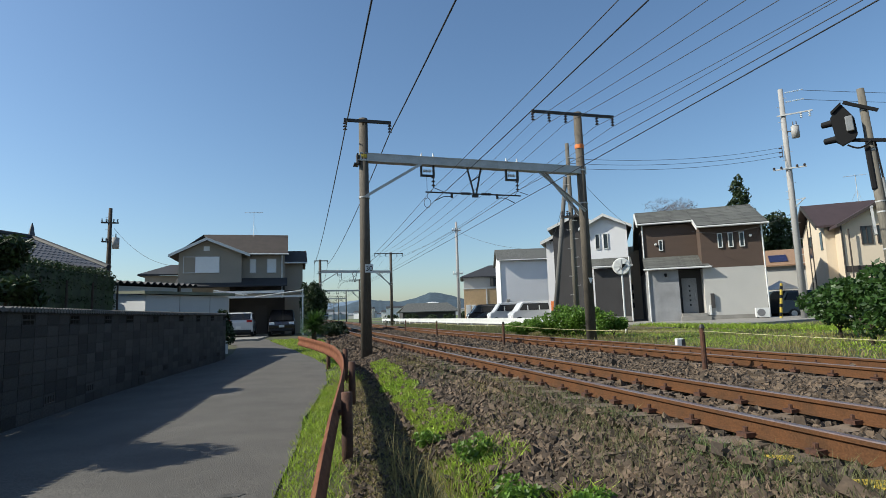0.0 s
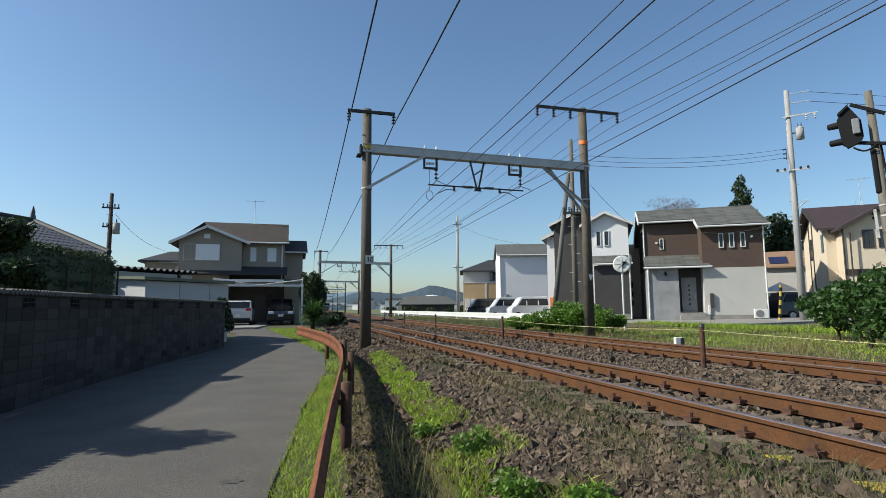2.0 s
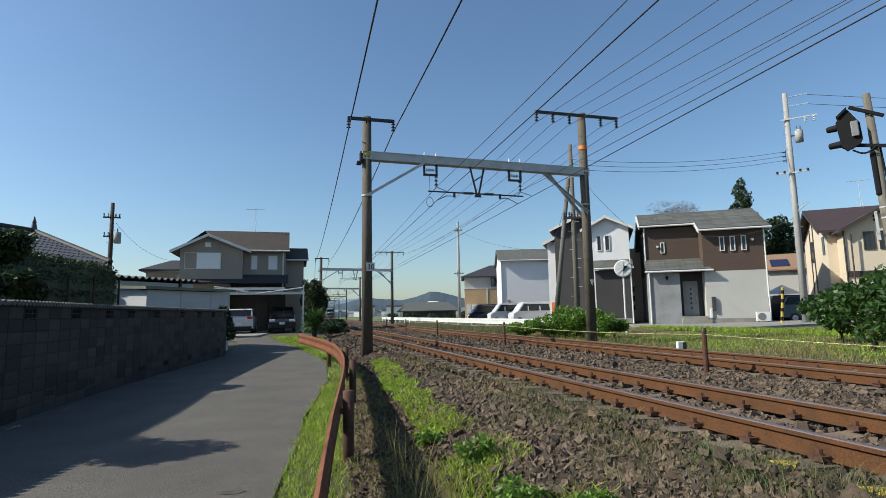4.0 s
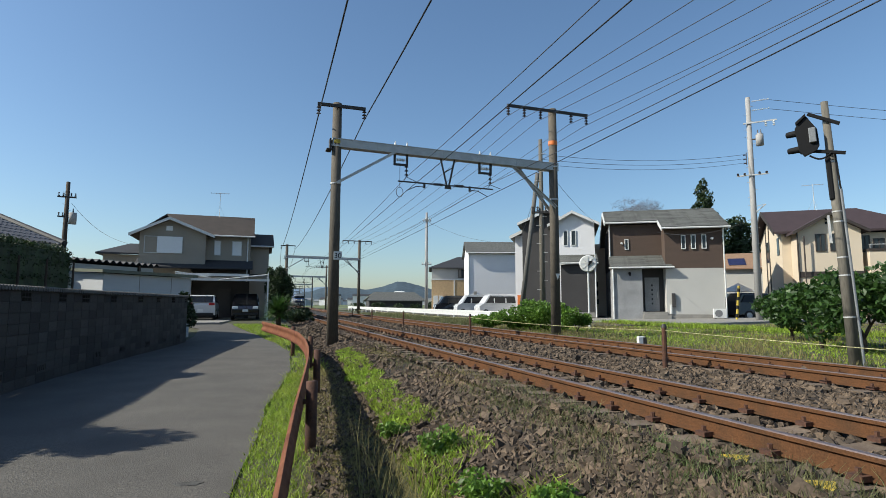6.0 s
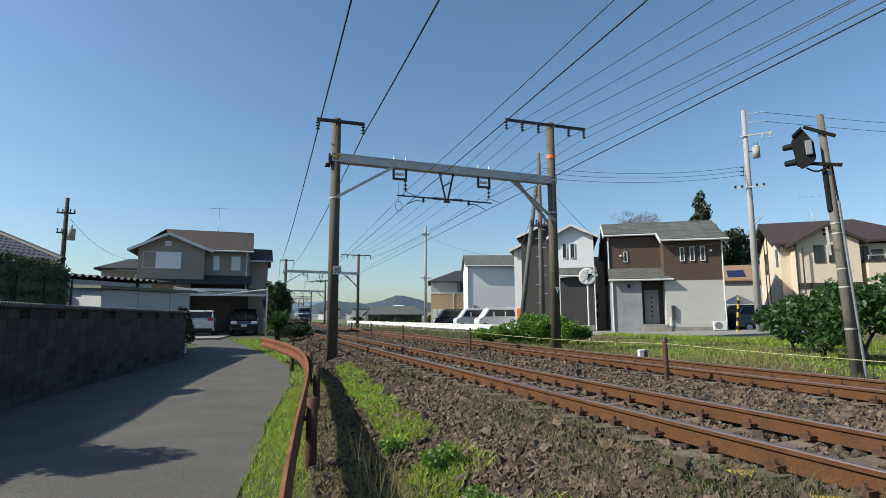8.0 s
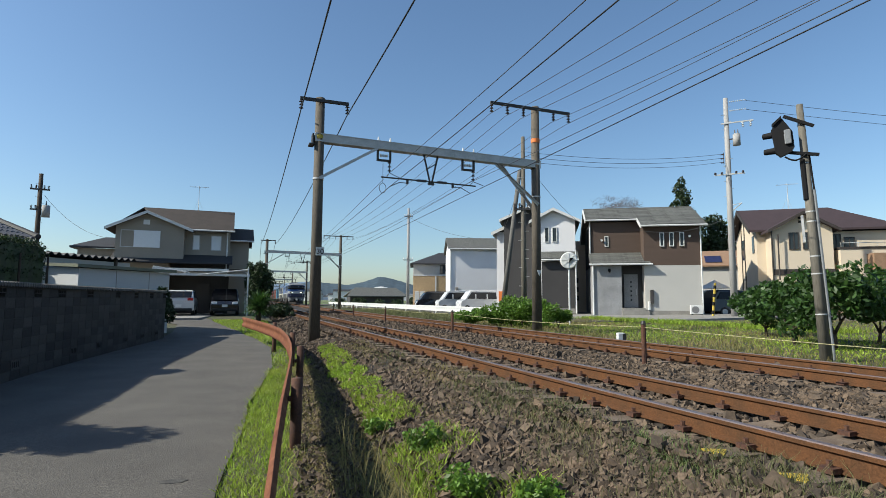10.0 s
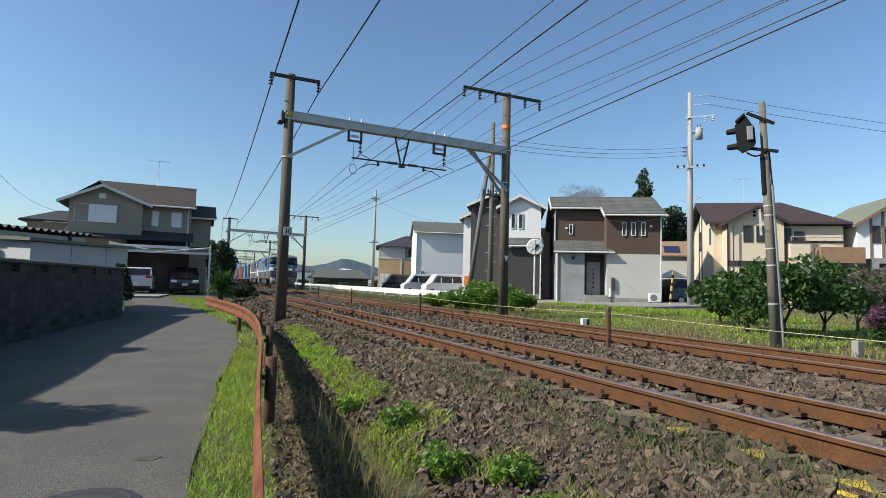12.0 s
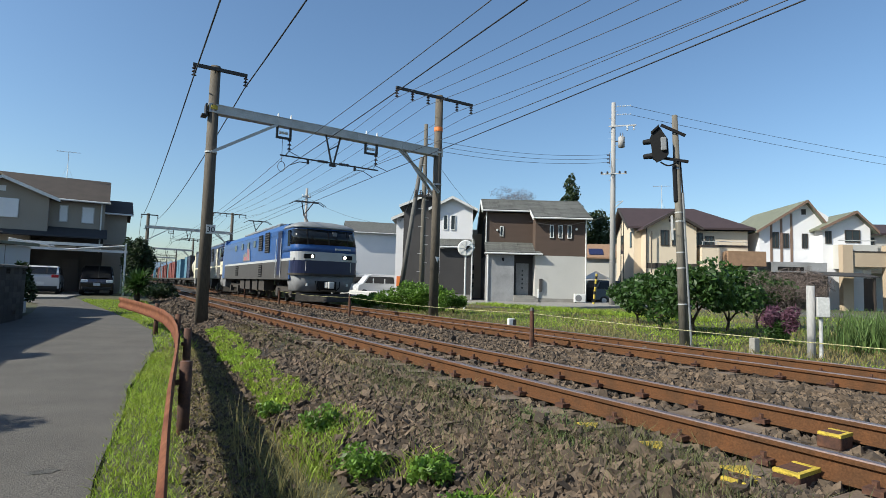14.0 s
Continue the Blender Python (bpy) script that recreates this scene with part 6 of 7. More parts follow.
def limbs(name, base, height, r, parent, k, spread, seed, material=BARK, levels=2):
    rnd = random.Random(seed)
    b = B()

    def grow(p, d, length, rad, lev):
        q = p + d * length
        rod(b, p, q, rad, rad * 0.65, 7)
        if lev:
            for _ in range(k):
                e = (d + Vector((rnd.uniform(-1, 1), rnd.uniform(-1, 1), rnd.uniform(-0.1, 0.8))) * spread).normalized()
                grow(q, e, length * rnd.uniform(0.55, 0.8), rad * 0.6, lev - 1)
    grow(Vector(base), Vector((rnd.uniform(-0.1, 0.1), rnd.uniform(-0.1, 0.1), 1)).normalized(), height, r, levels)
    return part(name, b, material, parent, smooth=True)


def shrub(name, label, p, size, count, leaf, material, seed, category="shrub", group="", trunk=0.0):
    t = thing(name, Matrix.Translation(p), label, category, group)
    rx, ry, rz = size
    limbs("trunk", (0, 0, -0.1), max(0.12, trunk if trunk > 0.4 else rz * 0.45), 0.008 + rz * 0.06, t, 3, 0.8, seed)
    leaf_cloud("crown", blobs_in(0, 0, trunk + rz, rx, ry, rz, 12, seed), count, leaf, material, t, seed=seed)
    return t


# weeds with broad leaves by the ditch
for i, (ws, wn, hh) in enumerate(((5.1, 1.85, 0.3), (3.9, 1.75, 0.26), (3.4, 2.1, 0.22), (6.3, 1.7, 0.2), (2.7, 1.9, 0.24))):
    shrub("weed", "leafy bright green weed on the bank", T(ws, wn, rough_ground(ws, wn)), (0.22, 0.22, hh * 0.55), 800, 0.026, LEAF_BRIGHT, 40 + i, "weed", "weeds on the bank")

# bushes by the far portal pole
for i, (yw, d, rx, rz) in enumerate(((11.4, 25.5, 0.9, 0.42), (13.4, 24.5, 0.9, 0.5), (15.4, 24, 1.0, 0.75), (16.6, 23.6, 0.7, 0.6), (19.0, 23, 0.75, 0.62), (20.3, 23.5, 0.5, 0.45))):
    p = polar(yw, d, 0.42)
    shrub("bush", "bright green bush beside the far track" if i < 4 else "green bush at the foot of the pole", p, (rx, 0.8, rz), 2600, 0.06, LEAF_BRIGHT, 50 + i, "bush", "bushes by the tracks")
# orchard trees
for i, (yw, d, rx, rz, tr) in enumerate(((41.0, 17.6, 1.2, 0.85, 0.25), (43.9, 16.2, 1.0, 0.95, 0.2), (46.8, 18.6, 1.1, 0.85, 0.3), (49.2, 20.5, 1.1, 0.8, 0.3), (38.9, 20.5, 0.8, 0.7, 0.3))):
    p = polar(yw, d, 0.5)
    shrub("orchard_tree", "low dark green fruit tree in the meadow", p, (rx, 1.1, rz), 2600, 0.085, LEAF, 60 + i, "tree", "fruit trees", tr)
# twiggy bare bush, purple flowers and reeds
t = thing("twiggy_bush", Matrix.Translation(polar(51.6, 21, 0.5)), "bare grey-brown twiggy bush in the meadow", "bush")
limbs("trunk", (0, 0, -0.1), 0.5, 0.05, t, 4, 1.0, 71, TWIG, 3)
leaf_cloud("crown", blobs_in(0, 0, 1.25, 1.9, 1.2, 0.85, 14, 72), 9000, 0.13, TWIG, t, seed=72, aspect=0.045)
t = thing("flower_bush", Matrix.Translation(polar(51.2, 14.6, 0.45)), "clump of purple flower spikes in the grass", "flowers")
leaf_cloud("crown", blobs_in(0, 0, 0.66, 0.46, 0.35, 0.42, 9, 73), 1500, 0.06, LEAF_PURPLE, t, seed=73, aspect=0.25)
leaf_cloud("foliage", blobs_in(0, 0, 0.35, 0.42, 0.35, 0.35, 8, 77), 900, 0.06, LEAF, t, seed=77, aspect=0.3)
limbs("stem", (0, 0, -0.05), 0.3, 0.03, t, 4, 0.7, 74, BARK, 1)
rng = np.random.default_rng(75)
c = np.array([polar(58.6, 15.0)[:2]])
xy = c + rng.normal(0, 0.5, (1500, 2))
blades("reeds", None, None, np.full(1500, 0.45), 0.35 + 0.65 * rng.random(1500), 0.013, 0.5, GRASS_MID, "tall green reeds in the meadow", "reeds", 76, xy)

# shaped garden hedge and pines behind the block wall
t = thing("hedge", pose(0, 0, 0), "tall dark clipped hedge behind the block wall", "hedge")
hb = []
for k in range(44):
    u = k / 43
    p = polar(-42 + 13.2 * u, 14.5 + 8.3 * u)
    top = 3.6 + 0.05 * math.sin(k * 1.7) - 0.1 * u
    for z in (0.6, 1.2, 1.8, 2.4, 2.9, top - 0.3):
        hb.append((p.x, p.y, z, 0.38, 0.5, 0.34))
leaf_cloud("crown", hb, 90000, 0.045, LEAF_DARK, t, seed=81)
bm = B()
for k in range(43):
    a, b_ = polar(-42 + 13.2 * k / 43, 14.5 + 8.3 * k / 43), polar(-42 + 13.2 * (k + 1) / 43, 14.5 + 8.3 * (k + 1) / 43)
    d = b_ - a
    box(bm, 0, d.length * 1.1, -0.3, 0.3, 0.3, 3.3, Matrix.Translation(a) @ pose(0, 0, 0, 0, 0, math.degrees(math.atan2(d.y, d.x))))
part("core", bm, LEAF_DARK, t, "dense shaded inside of the hedge")
bm = B()
for k in range(8):
    u = k / 7
    p = polar(-41 + 13.2 * u, 14.6 + 8.0 * u)
    rod(bm, (p.x, p.y, -0.1), (p.x, p.y, 3.0), 0.06, 0.03, 6)
part("stem", bm, BARK, t)


def cloud_pine(p, clumps, seed, label):
    t = thing("garden_pine", Matrix.Translation(p), label, "tree", "garden pines")
    b = B()
    for i, (x, y, z, r) in enumerate(clumps):
        rod(b, (0, 0, max(0.4, z * 0.6)), (x, y, z), 0.05, 0.03, 6)
    rod(b, (0, 0, -0.1), (0, 0, max(c[2] for c in clumps)), 0.12, 0.05, 8)
    part("trunk", b, BARK, t)
    bl = np.concatenate([blobs_in(x, y, z, r, r, r * 0.55, 7, seed + i, 0.6) for i, (x, y, z, r) in enumerate(clumps)])
    leaf_cloud("crown", bl, 2400 * len(clumps), 0.09, LEAF_DARK, t, seed=seed, aspect=0.32)


cloud_pine(polar(-36.6, 14.8), ((0.1, 0, 3.15, 0.6), (-0.6, 0, 2.6, 0.7), (0.5, -0.1, 2.3, 0.55), (-0.3, 0.2, 3.05, 0.45)), 91, "clipped garden pine behind the block wall")
cloud_pine(Vector((-8.5, 6.2, 0)), ((0.05, 0, 3.95, 0.78), (-0.25, 0.1, 3.45, 0.9), (-0.9, -0.3, 2.6, 0.6)), 95, "tall clipped garden pine by the wall")

# yucca and tall shrub at the lane's end
t = thing("yucca", Matrix.Translation(polar(-10.3, 33.0, 0.35)), "spiky green yucca clump at the end of the lane", "plant")
rng = np.random.default_rng(99)
bm = B()
for i in range(520):
    a, e = rng.uniform(0, 6.28), math.asin(rng.uniform(-0.55, 1.0))
    d = Vector((math.cos(a) * math.cos(e), math.sin(a) * math.cos(e), math.sin(e)))
    c = Vector((rng.normal(0, 0.12), rng.normal(0, 0.1), 0.85 + rng.normal(0, 0.12))) + d * 0.12
    w = d.cross(Vector((0.1, 0, 1))).normalized() * 0.035
    mid = c + d * 0.5
    tip = c + d * rng.uniform(0.75, 1.0) - Vector((0, 0, 0.12 * rng.random()))
    v = [bm.verts.new(p) for p in (c - w * 0.7, c + w * 0.7, mid + w, mid - w, tip)]
    bm.faces.new((v[0], v[1], v[2], v[3])), bm.faces.new((v[3], v[2], v[4]))
part("crown", bm, LEAF, t)
part("trunk", rod(B(), (0, 0, -0.1), (0, 0, 1.2), 0.15, 0.1, 8), BARK, t)
t = thing("tall_shrub", Matrix.Translation(polar(-10.35, 39.5, 0.4)), "tall dense dark green shrub beside the carport", "shrub")
leaf_cloud("crown", np.concatenate([blobs_in(0, 0, 1.9, 1.0, 0.9, 1.9, 14, 101), blobs_in(-0.35, 0, 3.0, 0.6, 0.6, 0.9, 6, 102)]), 9000, 0.09, LEAF_DARK, t, seed=101)
part("trunk", rod(B(), (0, 0, -0.1), (0, 0, 3.0), 0.12, 0.05, 8), BARK, t)
# dark scrub on the mound left of the tracks
for i, (yw, d, rx, rz) in enumerate(((-8.6, 36, 1.1, 0.4), (-8.3, 42, 1.3, 0.5), (-19.0, 25.5, 0.5, 0.9))):
    shrub("scrub", "dark green scrub beside the tracks" if i < 2 else "dark bush beside the shed", polar(yw, d, 0.4 if i < 2 else 0.3), (rx, 0.8, rz), 1800, 0.09, LEAF_DARK, 110 + i, "shrub")

# trees behind the houses
t = thing("cypress", Matrix.Translation(polar(32.3, 62, 0.6)), "tall dark conical cypress behind the houses", "tree")
bl = [(0.25 * math.sin(k * 2.1), 0.2 * math.cos(k * 1.7), 6.0 + k * 0.62, 1.35 * (1 - (k / 13) ** 1.8) + 0.25, 1.2 * (1 - (k / 13) ** 1.8) + 0.25, 0.75) for k in range(13)]
leaf_cloud("crown", bl, 7000, 0.16, LEAF_DARK, t, seed=121)
part("trunk", rod(B(), (0, 0, -0.1), (0, 0, 12.5), 0.3, 0.08, 8), BARK, t)
for i, (yw, d, rx, rz, hh) in enumerate(((35.0, 66, 3.0, 3.2, 4.6), (37.0, 72, 3.0, 2.6, 3.0), (33.6, 75, 3.0, 2.2, 3.5))):
    shrub("tree", "dark green leafy tree behind the houses", polar(yw, d, 0.5), (rx, 2.0, rz), 4500, 0.22, LEAF_DARK, 130 + i, "tree", "trees behind", hh)
t = thing("bare_tree", Matrix.Translation(polar(26.4, 64, 0.6)), "bare pollarded tree behind the brown house", "tree")
limbs("trunk", (0, 0, -0.1), 4.7, 0.13, t, 3, 0.8, 141, TWIG, 3)
leaf_cloud("crown", blobs_in(0, 0, 11.2, 3.3, 2.5, 1.9, 16, 142), 2400, 0.3, TWIG, t, seed=142, aspect=0.05)


ROPE = mat("striped_rope", (0.5, 0.46, 0.2), 0.8, vary=0.6, scale=30, fine=40, bump=0, stain=(0.12, 0.12, 0.08))


# ---- left side: tiled house, sheds, utility pole ----
def tiled_house():
    t = thing("tiled_house", pose(0, 0, 0), "single-storey house with glazed grey tile roof", "house")
    corner, back = polar(-28.6, 27.5, 3.95), polar(-48, 22, 3.95)
    ridge_a, ridge_b = polar(-34.3, 31.5, 5.65), polar(-50, 26, 5.65)
    rear = polar(-31.5, 36, 3.95)
    for quad in ((back, corner, ridge_a, ridge_b), (corner, rear, ridge_a)):
        q = [Vector(p) for p in quad]
        # end slope of the same roof takes darker, duller colour against sky reflection
        tile = TILE_GLOSS if len(q) == 4 else ROOF_DARK
        roof = part("roof", slab(B(), q, 0.12), tile, t)
        # rolls of tiles running down the slope
        low_a, low_b = q[0], q[1]
        top = q[2:] if len(q) == 4 else [q[2], q[2]]
        b = B()
        k = 44 if len(q) == 4 else 22
        for i in range(k + 1):
            u = i / k
            lo = low_a.lerp(low_b, u)
            hi = (top[1].lerp(top[0], u)) if len(q) == 4 else q[2]
            b = B()
            rod(b, lo + Vector((0, 0, 0.03)), hi + Vector((0, 0, 0.03)), 0.075, 0.075, 6)
            for j in range(1, 9):
                p = lo.lerp(hi, j / 9)
                rod(b, p + Vector((0, 0, 0.02)), p + (lo - hi).normalized() * 0.06 + Vector((0, 0, 0.05)), 0.1, 0.1, 6)
            part("tile_roll", b, tile, roof)
    for a, b_ in ((corner, ridge_a), (ridge_a, ridge_b), (rear, ridge_a)):
        part("ridge", rod(B(), a + Vector((0, 0, 0.12)), b_ + Vector((0, 0, 0.12)), 0.13, 0.13, 8), ROOF_DARK, t)
    b = B()
    rod(b, ridge_a + Vector((0, 0, 0.2)), ridge_a + Vector((0, 0, 0.5)), 0.14, 0.08, 8)
    rod(b, ridge_a + Vector((0, 0, 0.5)), ridge_a + Vector((0, 0, 0.8)), 0.1, 0.02, 8)
    part("finial", b, TILE_GLOSS, t)
    b = B()
    ins = [corner * 0.985 + Vector((-0.6, 0.6, 0)), back + Vector((-0.5, 0.8, 0)), rear + Vector((-0.7, -0.4, 0))]
    for p, q in ((ins[1], ins[0]), (ins[0], ins[2])):
        d = (q - p)
        m = Matrix.Translation((p.x, p.y, 0)) @ pose(0, 0, 0, 0, 0, math.degrees(math.atan2(d.y, d.x)))
        box(b, 0, d.xy.length, 0, 0.2, 0, 3.95, m)
    part("wall", b, IVORY_WALL, t)


tiled_house()


def sheds():
    a, b_ = polar(-28.4, 25.2), polar(-20.6, 28.2)
    d = b_ - a
    M = Matrix.Translation(a) @ pose(0, 0, 0, 0, 0, math.degrees(math.atan2(d.y, d.x)))
    L = d.length
    t = thing("shed", M, "pale metal shed with a corrugated roof behind the wall", "shed")
    part("wall", box(B(), 0, L, 0.8, 3.2, 0, 3.2), IVORY_WALL, t)
    b = B()
    wave = [(-0.2 + i * 0.05, 3.36 + 0.06 * math.sin(i * 0.05 * 2 * math.pi / 0.32)) for i in range(int((L + 0.4) / 0.05))]
    prism(b, wave + [(x, z - 0.03) for x, z in reversed(wave)], 1, 0.55, 3.4)
    part("roof", b, ROOF_DARK, t, "dark corrugated roof sheet")
    part("post", box(B(), L * 0.82, L * 0.82 + 0.1, 0.7, 0.8, 0, 3.3), BARK, t)
    u = thing("shed", M, "low white lean-to shed with a dark flat roof", "shed")
    part("wall", box(B(), 0.4, L, -1.5, 0.3, 0, 2.72), GREY_WALL, u)
    part("roof", slab(B(), [(0.2, -1.7, 2.86), (L + 0.2, -1.7, 2.86), (L + 0.2, 0.5, 2.95), (0.2, 0.5, 2.95)], 0.12), ROOF_GREEN, u, "grey-green roof edge")
    for x in (2.0, 3.6):
        part("joint", box(B(), x, x + 0.02, -1.51, -1.5, 0.3, 2.7), CONCRETE, u)


sheds()


def utility_pole(p, height, material, label, arms, yaw, transformer=False, r=0.17, lean=(0, 0)):
    t = thing("utility_pole", Matrix.Translation(p) @ pose(0, 0, 0, lean[0], lean[1], yaw), label, "utility pole", "utility poles")
    part("pole", rod(B(), (0, 0, -0.2), (0, 0, height), r, r * 0.62, 16), material, t, smooth=True)
    for z, w in arms:
        arm = part("cross_arm", box(B(), -w * 0.8, w * 0.8, -0.14, -0.06, z - 0.05, z + 0.05), material if material is POLE_GREY else DARK_STEEL, t)
        for x in (-w * 0.7, -w * 0.3, w * 0.35, w * 0.7):
            b = B()
            insulator(b, x, -0.1, z + 0.05, z + 0.3)
            part("insulator", b, WHITE_PAINT if material is POLE_GREY else PORCELAIN, arm)
    z = 1.8
    while z < height - 0.5:
        sx = 1 if int(z * 2.5) % 2 else -1
        part("step_bolt", rod(B(), (0, -0.1, z), (0.26 * sx, -0.1, z), 0.012, seg=4), STEEL, t)
        z += 0.45
    if transformer:
        tf = part("transformer", rod(B(), (0.42, -0.15, height - 3.0), (0.42, -0.15, height - 2.2), 0.24, 0.24, 16), POLE_GREY, t, "grey transformer can", True)
        part("bushing", rod(B(), (0.42, -0.15, height - 2.2), (0.42, -0.15, height - 1.9), 0.05, 0.03, 8), PORCELAIN, tf)
    return t


up = polar(36.45, 36.0, 0.6)
uq = utility_pole(up, 13.2, POLE_GREY, "pale grey concrete utility pole with a transformer", (), -36, False, 0.2)
for z, x0, x1, pins in ((11.6, -0.3, 1.4, (0.85, 1.25)), (8.5, -0.75, 0.85, (-0.7, -0.35, 0.4, 0.75))):
    arm = part("cross_arm", box(B(), x0, x1, -0.2, -0.14, z - 0.035, z + 0.035), STEEL, uq)
    for x in pins:
        b = B()
        insulator(b, x, -0.17, z - (0.34 if z > 10 else -0.02), z - (0.02 if z > 10 else -0.16))
        part("insulator", b, WHITE_PAINT if z > 10 else PORCELAIN, arm)
for z in (12.9, 12.35):
    b = B()
    for k in range(9):
        rod(b, (0.2 + k * 0.1, -0.12, z), (0.26 + k * 0.1, -0.12, z), 0.05 if k % 4 < 3 else 0.02, 0.03, 8)
    part("insulator_string", b, WHITE_PAINT, uq, "pale strain insulator string")
tf = part("transformer", rod(B(), (0.5, -0.15, 10.2), (0.5, -0.15, 10.85), 0.2, 0.2, 16), POLE_GREY, uq, "grey transformer can", True)
part("lid", rod(B(), (0.5, -0.15, 10.85), (0.5, -0.15, 10.92), 0.21, 0.12, 16), STEEL, tf)
for x in (0.42, 0.58):
    part("bushing", rod(B(), (x, -0.15, 10.92), (x, -0.15, 11.15), 0.035, 0.02, 8), PORCELAIN, tf)
part("hanger_arm", box(B(), 0.0, 0.62, -0.1, -0.04, 10.6, 10.66), DARK_STEEL, tf)
rk = B()
box(rk, -0.24, -0.2, -0.1, -0.06, 9.15, 9.85)
for z in (9.25, 9.5, 9.75):
    rod(rk, (-0.38, -0.08, z), (-0.2, -0.08, z), 0.045, 0.03, 8)
part("line_rack", rk, PORCELAIN, uq, "dark line rack")
b = B()
rod(b, (0.1, -0.1, 6.3), (0.62, -0.1, 6.75), 0.03, seg=6)
rod(b, (0.1, -0.1, 6.65), (0.62, -0.1, 6.75), 0.02, seg=6)
part("bracket", b, STEEL, uq)
bp = polar(-28.7, 46, 0.4)
utility_pole(bp, 9.7, BARK, "dark wooden utility pole behind the sheds", ((8.6, 0.7), (7.2, 0.6)), 20, True, 0.2)
fp = polar(4.62, 62, 0.5)
utility_pole(fp, 11.6, POLE_GREY, "slim grey utility pole beside the far street", ((10.6, 0.6), (5.6, 0.7)), 0, False, 0.2)
gp = polar(16.8, 27, 0.5)
utility_pole(gp, 9.3, POLE_TAN, "grey concrete utility pole beside the leaning strut", ((5.6, 0.6),), -15, False, 0.15)
strut = part("pole", rod(B(), polar(14.35, 27.2, 0.3), polar(16.45, 27, 8.1), 0.13, 0.1, 14), POLE_STRUT, smooth=True)
strut.name = "strut_pole"
tagged(strut, "grey leaning concrete strut pole propping another", "pole")

for z, far in ((12.9, Vector((57.7, 22.5, 10.4))), (12.35, Vector((57.7, 22.5, 9.9)))):
    wire("power_line", [up + Vector((0.9, -0.6, z)), far], 0.012, WIRE_GREY, "thin power line to the utility pole", "power line", sag=0.35, group="power lines")
for k, z in enumerate((9.25, 9.5, 9.75)):
    wire("power_line", [up + Vector((-0.35, 0, z)), gp + Vector((0, 0, z - 1.2))], 0.01, WIRE_GREY, "thin power line between utility poles", "power line", sag=0.35, group="power lines")
wire("power_line", [fp + Vector((0, 0, 10.6)), polar(14, 48, 6.9), gp + Vector((0, 0, 7.6))], 0.012, WIRE_GREY, "thin service cable between the poles", "power line", sag=0.6)
wire("power_line", [bp + Vector((0.3, 0, 8.2)), polar(-23.9, 42, 5.6)], 0.012, WIRE_GREY, "thin service cable to the grey house", "power line", sag=0.5)
wire("power_line", [gp + Vector((0, 0, 8.2)), polar(22.8, 39, 6.9)], 0.01, WIRE_GREY, "thin service cable to the white house", "power line", sag=0.3)
wire("power_line", [up + Vector((0, 0, 6.0)), polar(28, 37, 6.2)], 0.01, WIRE_GREY, "thin service cable to the brown house", "power line", sag=0.5)


# ---- railway signal, posts and rope ----
def signal():
    p = polar(43.2, 13.1, 0.45)
    t = thing("railway_signal", Matrix.Translation(p) @ pose(0, 0, 0, 0, -2.2, -40), "black railway signal head seen from behind on a concrete pole", "railway signal")
    pole = part("pole", rod(B(), (0, 0, -0.3), (0, 0, 5.2), 0.108, 0.062, 18), POLE_TAN, t, "brown weathered concrete pole", True)
    part("conduit", rod(B(), (0.135, -0.02, -0.25), (0.1, -0.02, 3.4), 0.026, seg=8), ROOF_GREY, t)
    part("conduit", rod(B(), (0.1, -0.02, 3.4), (0.075, -0.03, 4.15), 0.018, seg=8), BLACK, t)
    part("cable_wrap", box(B(), -0.095, -0.01, -0.095, 0.03, 3.2, 4.05, bevel=0.02), BLACK, pole, "black cable cover")
    for z in (0.9, 1.7, 2.05, 2.75, 2.95, 3.95, 4.75):
        r = 0.112 - 0.0085 * z
        part("band", rod(B(), (0, 0, z), (0, 0, z + 0.025), r, r, 14), STEEL, pole)
    for a, c in (((0.2, -0.1, 4.68), (-0.3, -0.12, 4.98)), ((0.24, -0.1, 4.08), (-0.32, -0.12, 4.22))):
        a, c = Vector(a), Vector(c)
        m = Matrix.Translation(a) @ (c - a).to_track_quat("X", "Z").to_matrix().to_4x4()
        part("bracket", box(B(), 0, (c - a).length, -0.025, 0.025, -0.03, 0.03, m), BLACK, t)
    hd = part("head", prism(B(), [(-0.5, 4.24), (-0.42, 4.12), (-0.22, 4.2), (-0.16, 4.3), (-0.17, 4.62), (-0.33, 4.92), (-0.42, 4.9), (-0.54, 4.7)], 1, -0.2, -0.1), BLACK, t, "black back board of the signal")
    part("rim", prism(B(), [(-0.34, 4.97), (-0.52, 4.82), (-0.5, 4.78), (-0.34, 4.92)], 1, -0.24, -0.06), BLACK, hd)
    part("rear_box", box(B(), -0.32, -0.2, -0.26, -0.2, 4.36, 4.66, bevel=0.015), ROOF_GREY, hd, "grey rear cover")
    part("lamp_case", box(B(), -0.5, -0.26, -0.1, 0.06, 4.2, 4.8, bevel=0.05), BLACK, hd)
    for z in (4.3, 4.64):
        h = rod(B(), (-0.44, -0.06, z), (-0.68, 0.06, z + 0.02), 0.075, 0.06, 14)
        part("hood", h, BLACK, hd)
    wire("cable", [Vector((-0.34 + 0.36 * k / 8, -0.15, 4.12 - 0.1 * math.sin(math.pi * k / 8))) for k in range(9)], 0.018, BLACK, "", parent=t, steps=2)
    part("sign_plate", box(B(), -0.17, -0.13, -0.05, 0.16, 2.35, 2.9), STEEL, t)


signal()


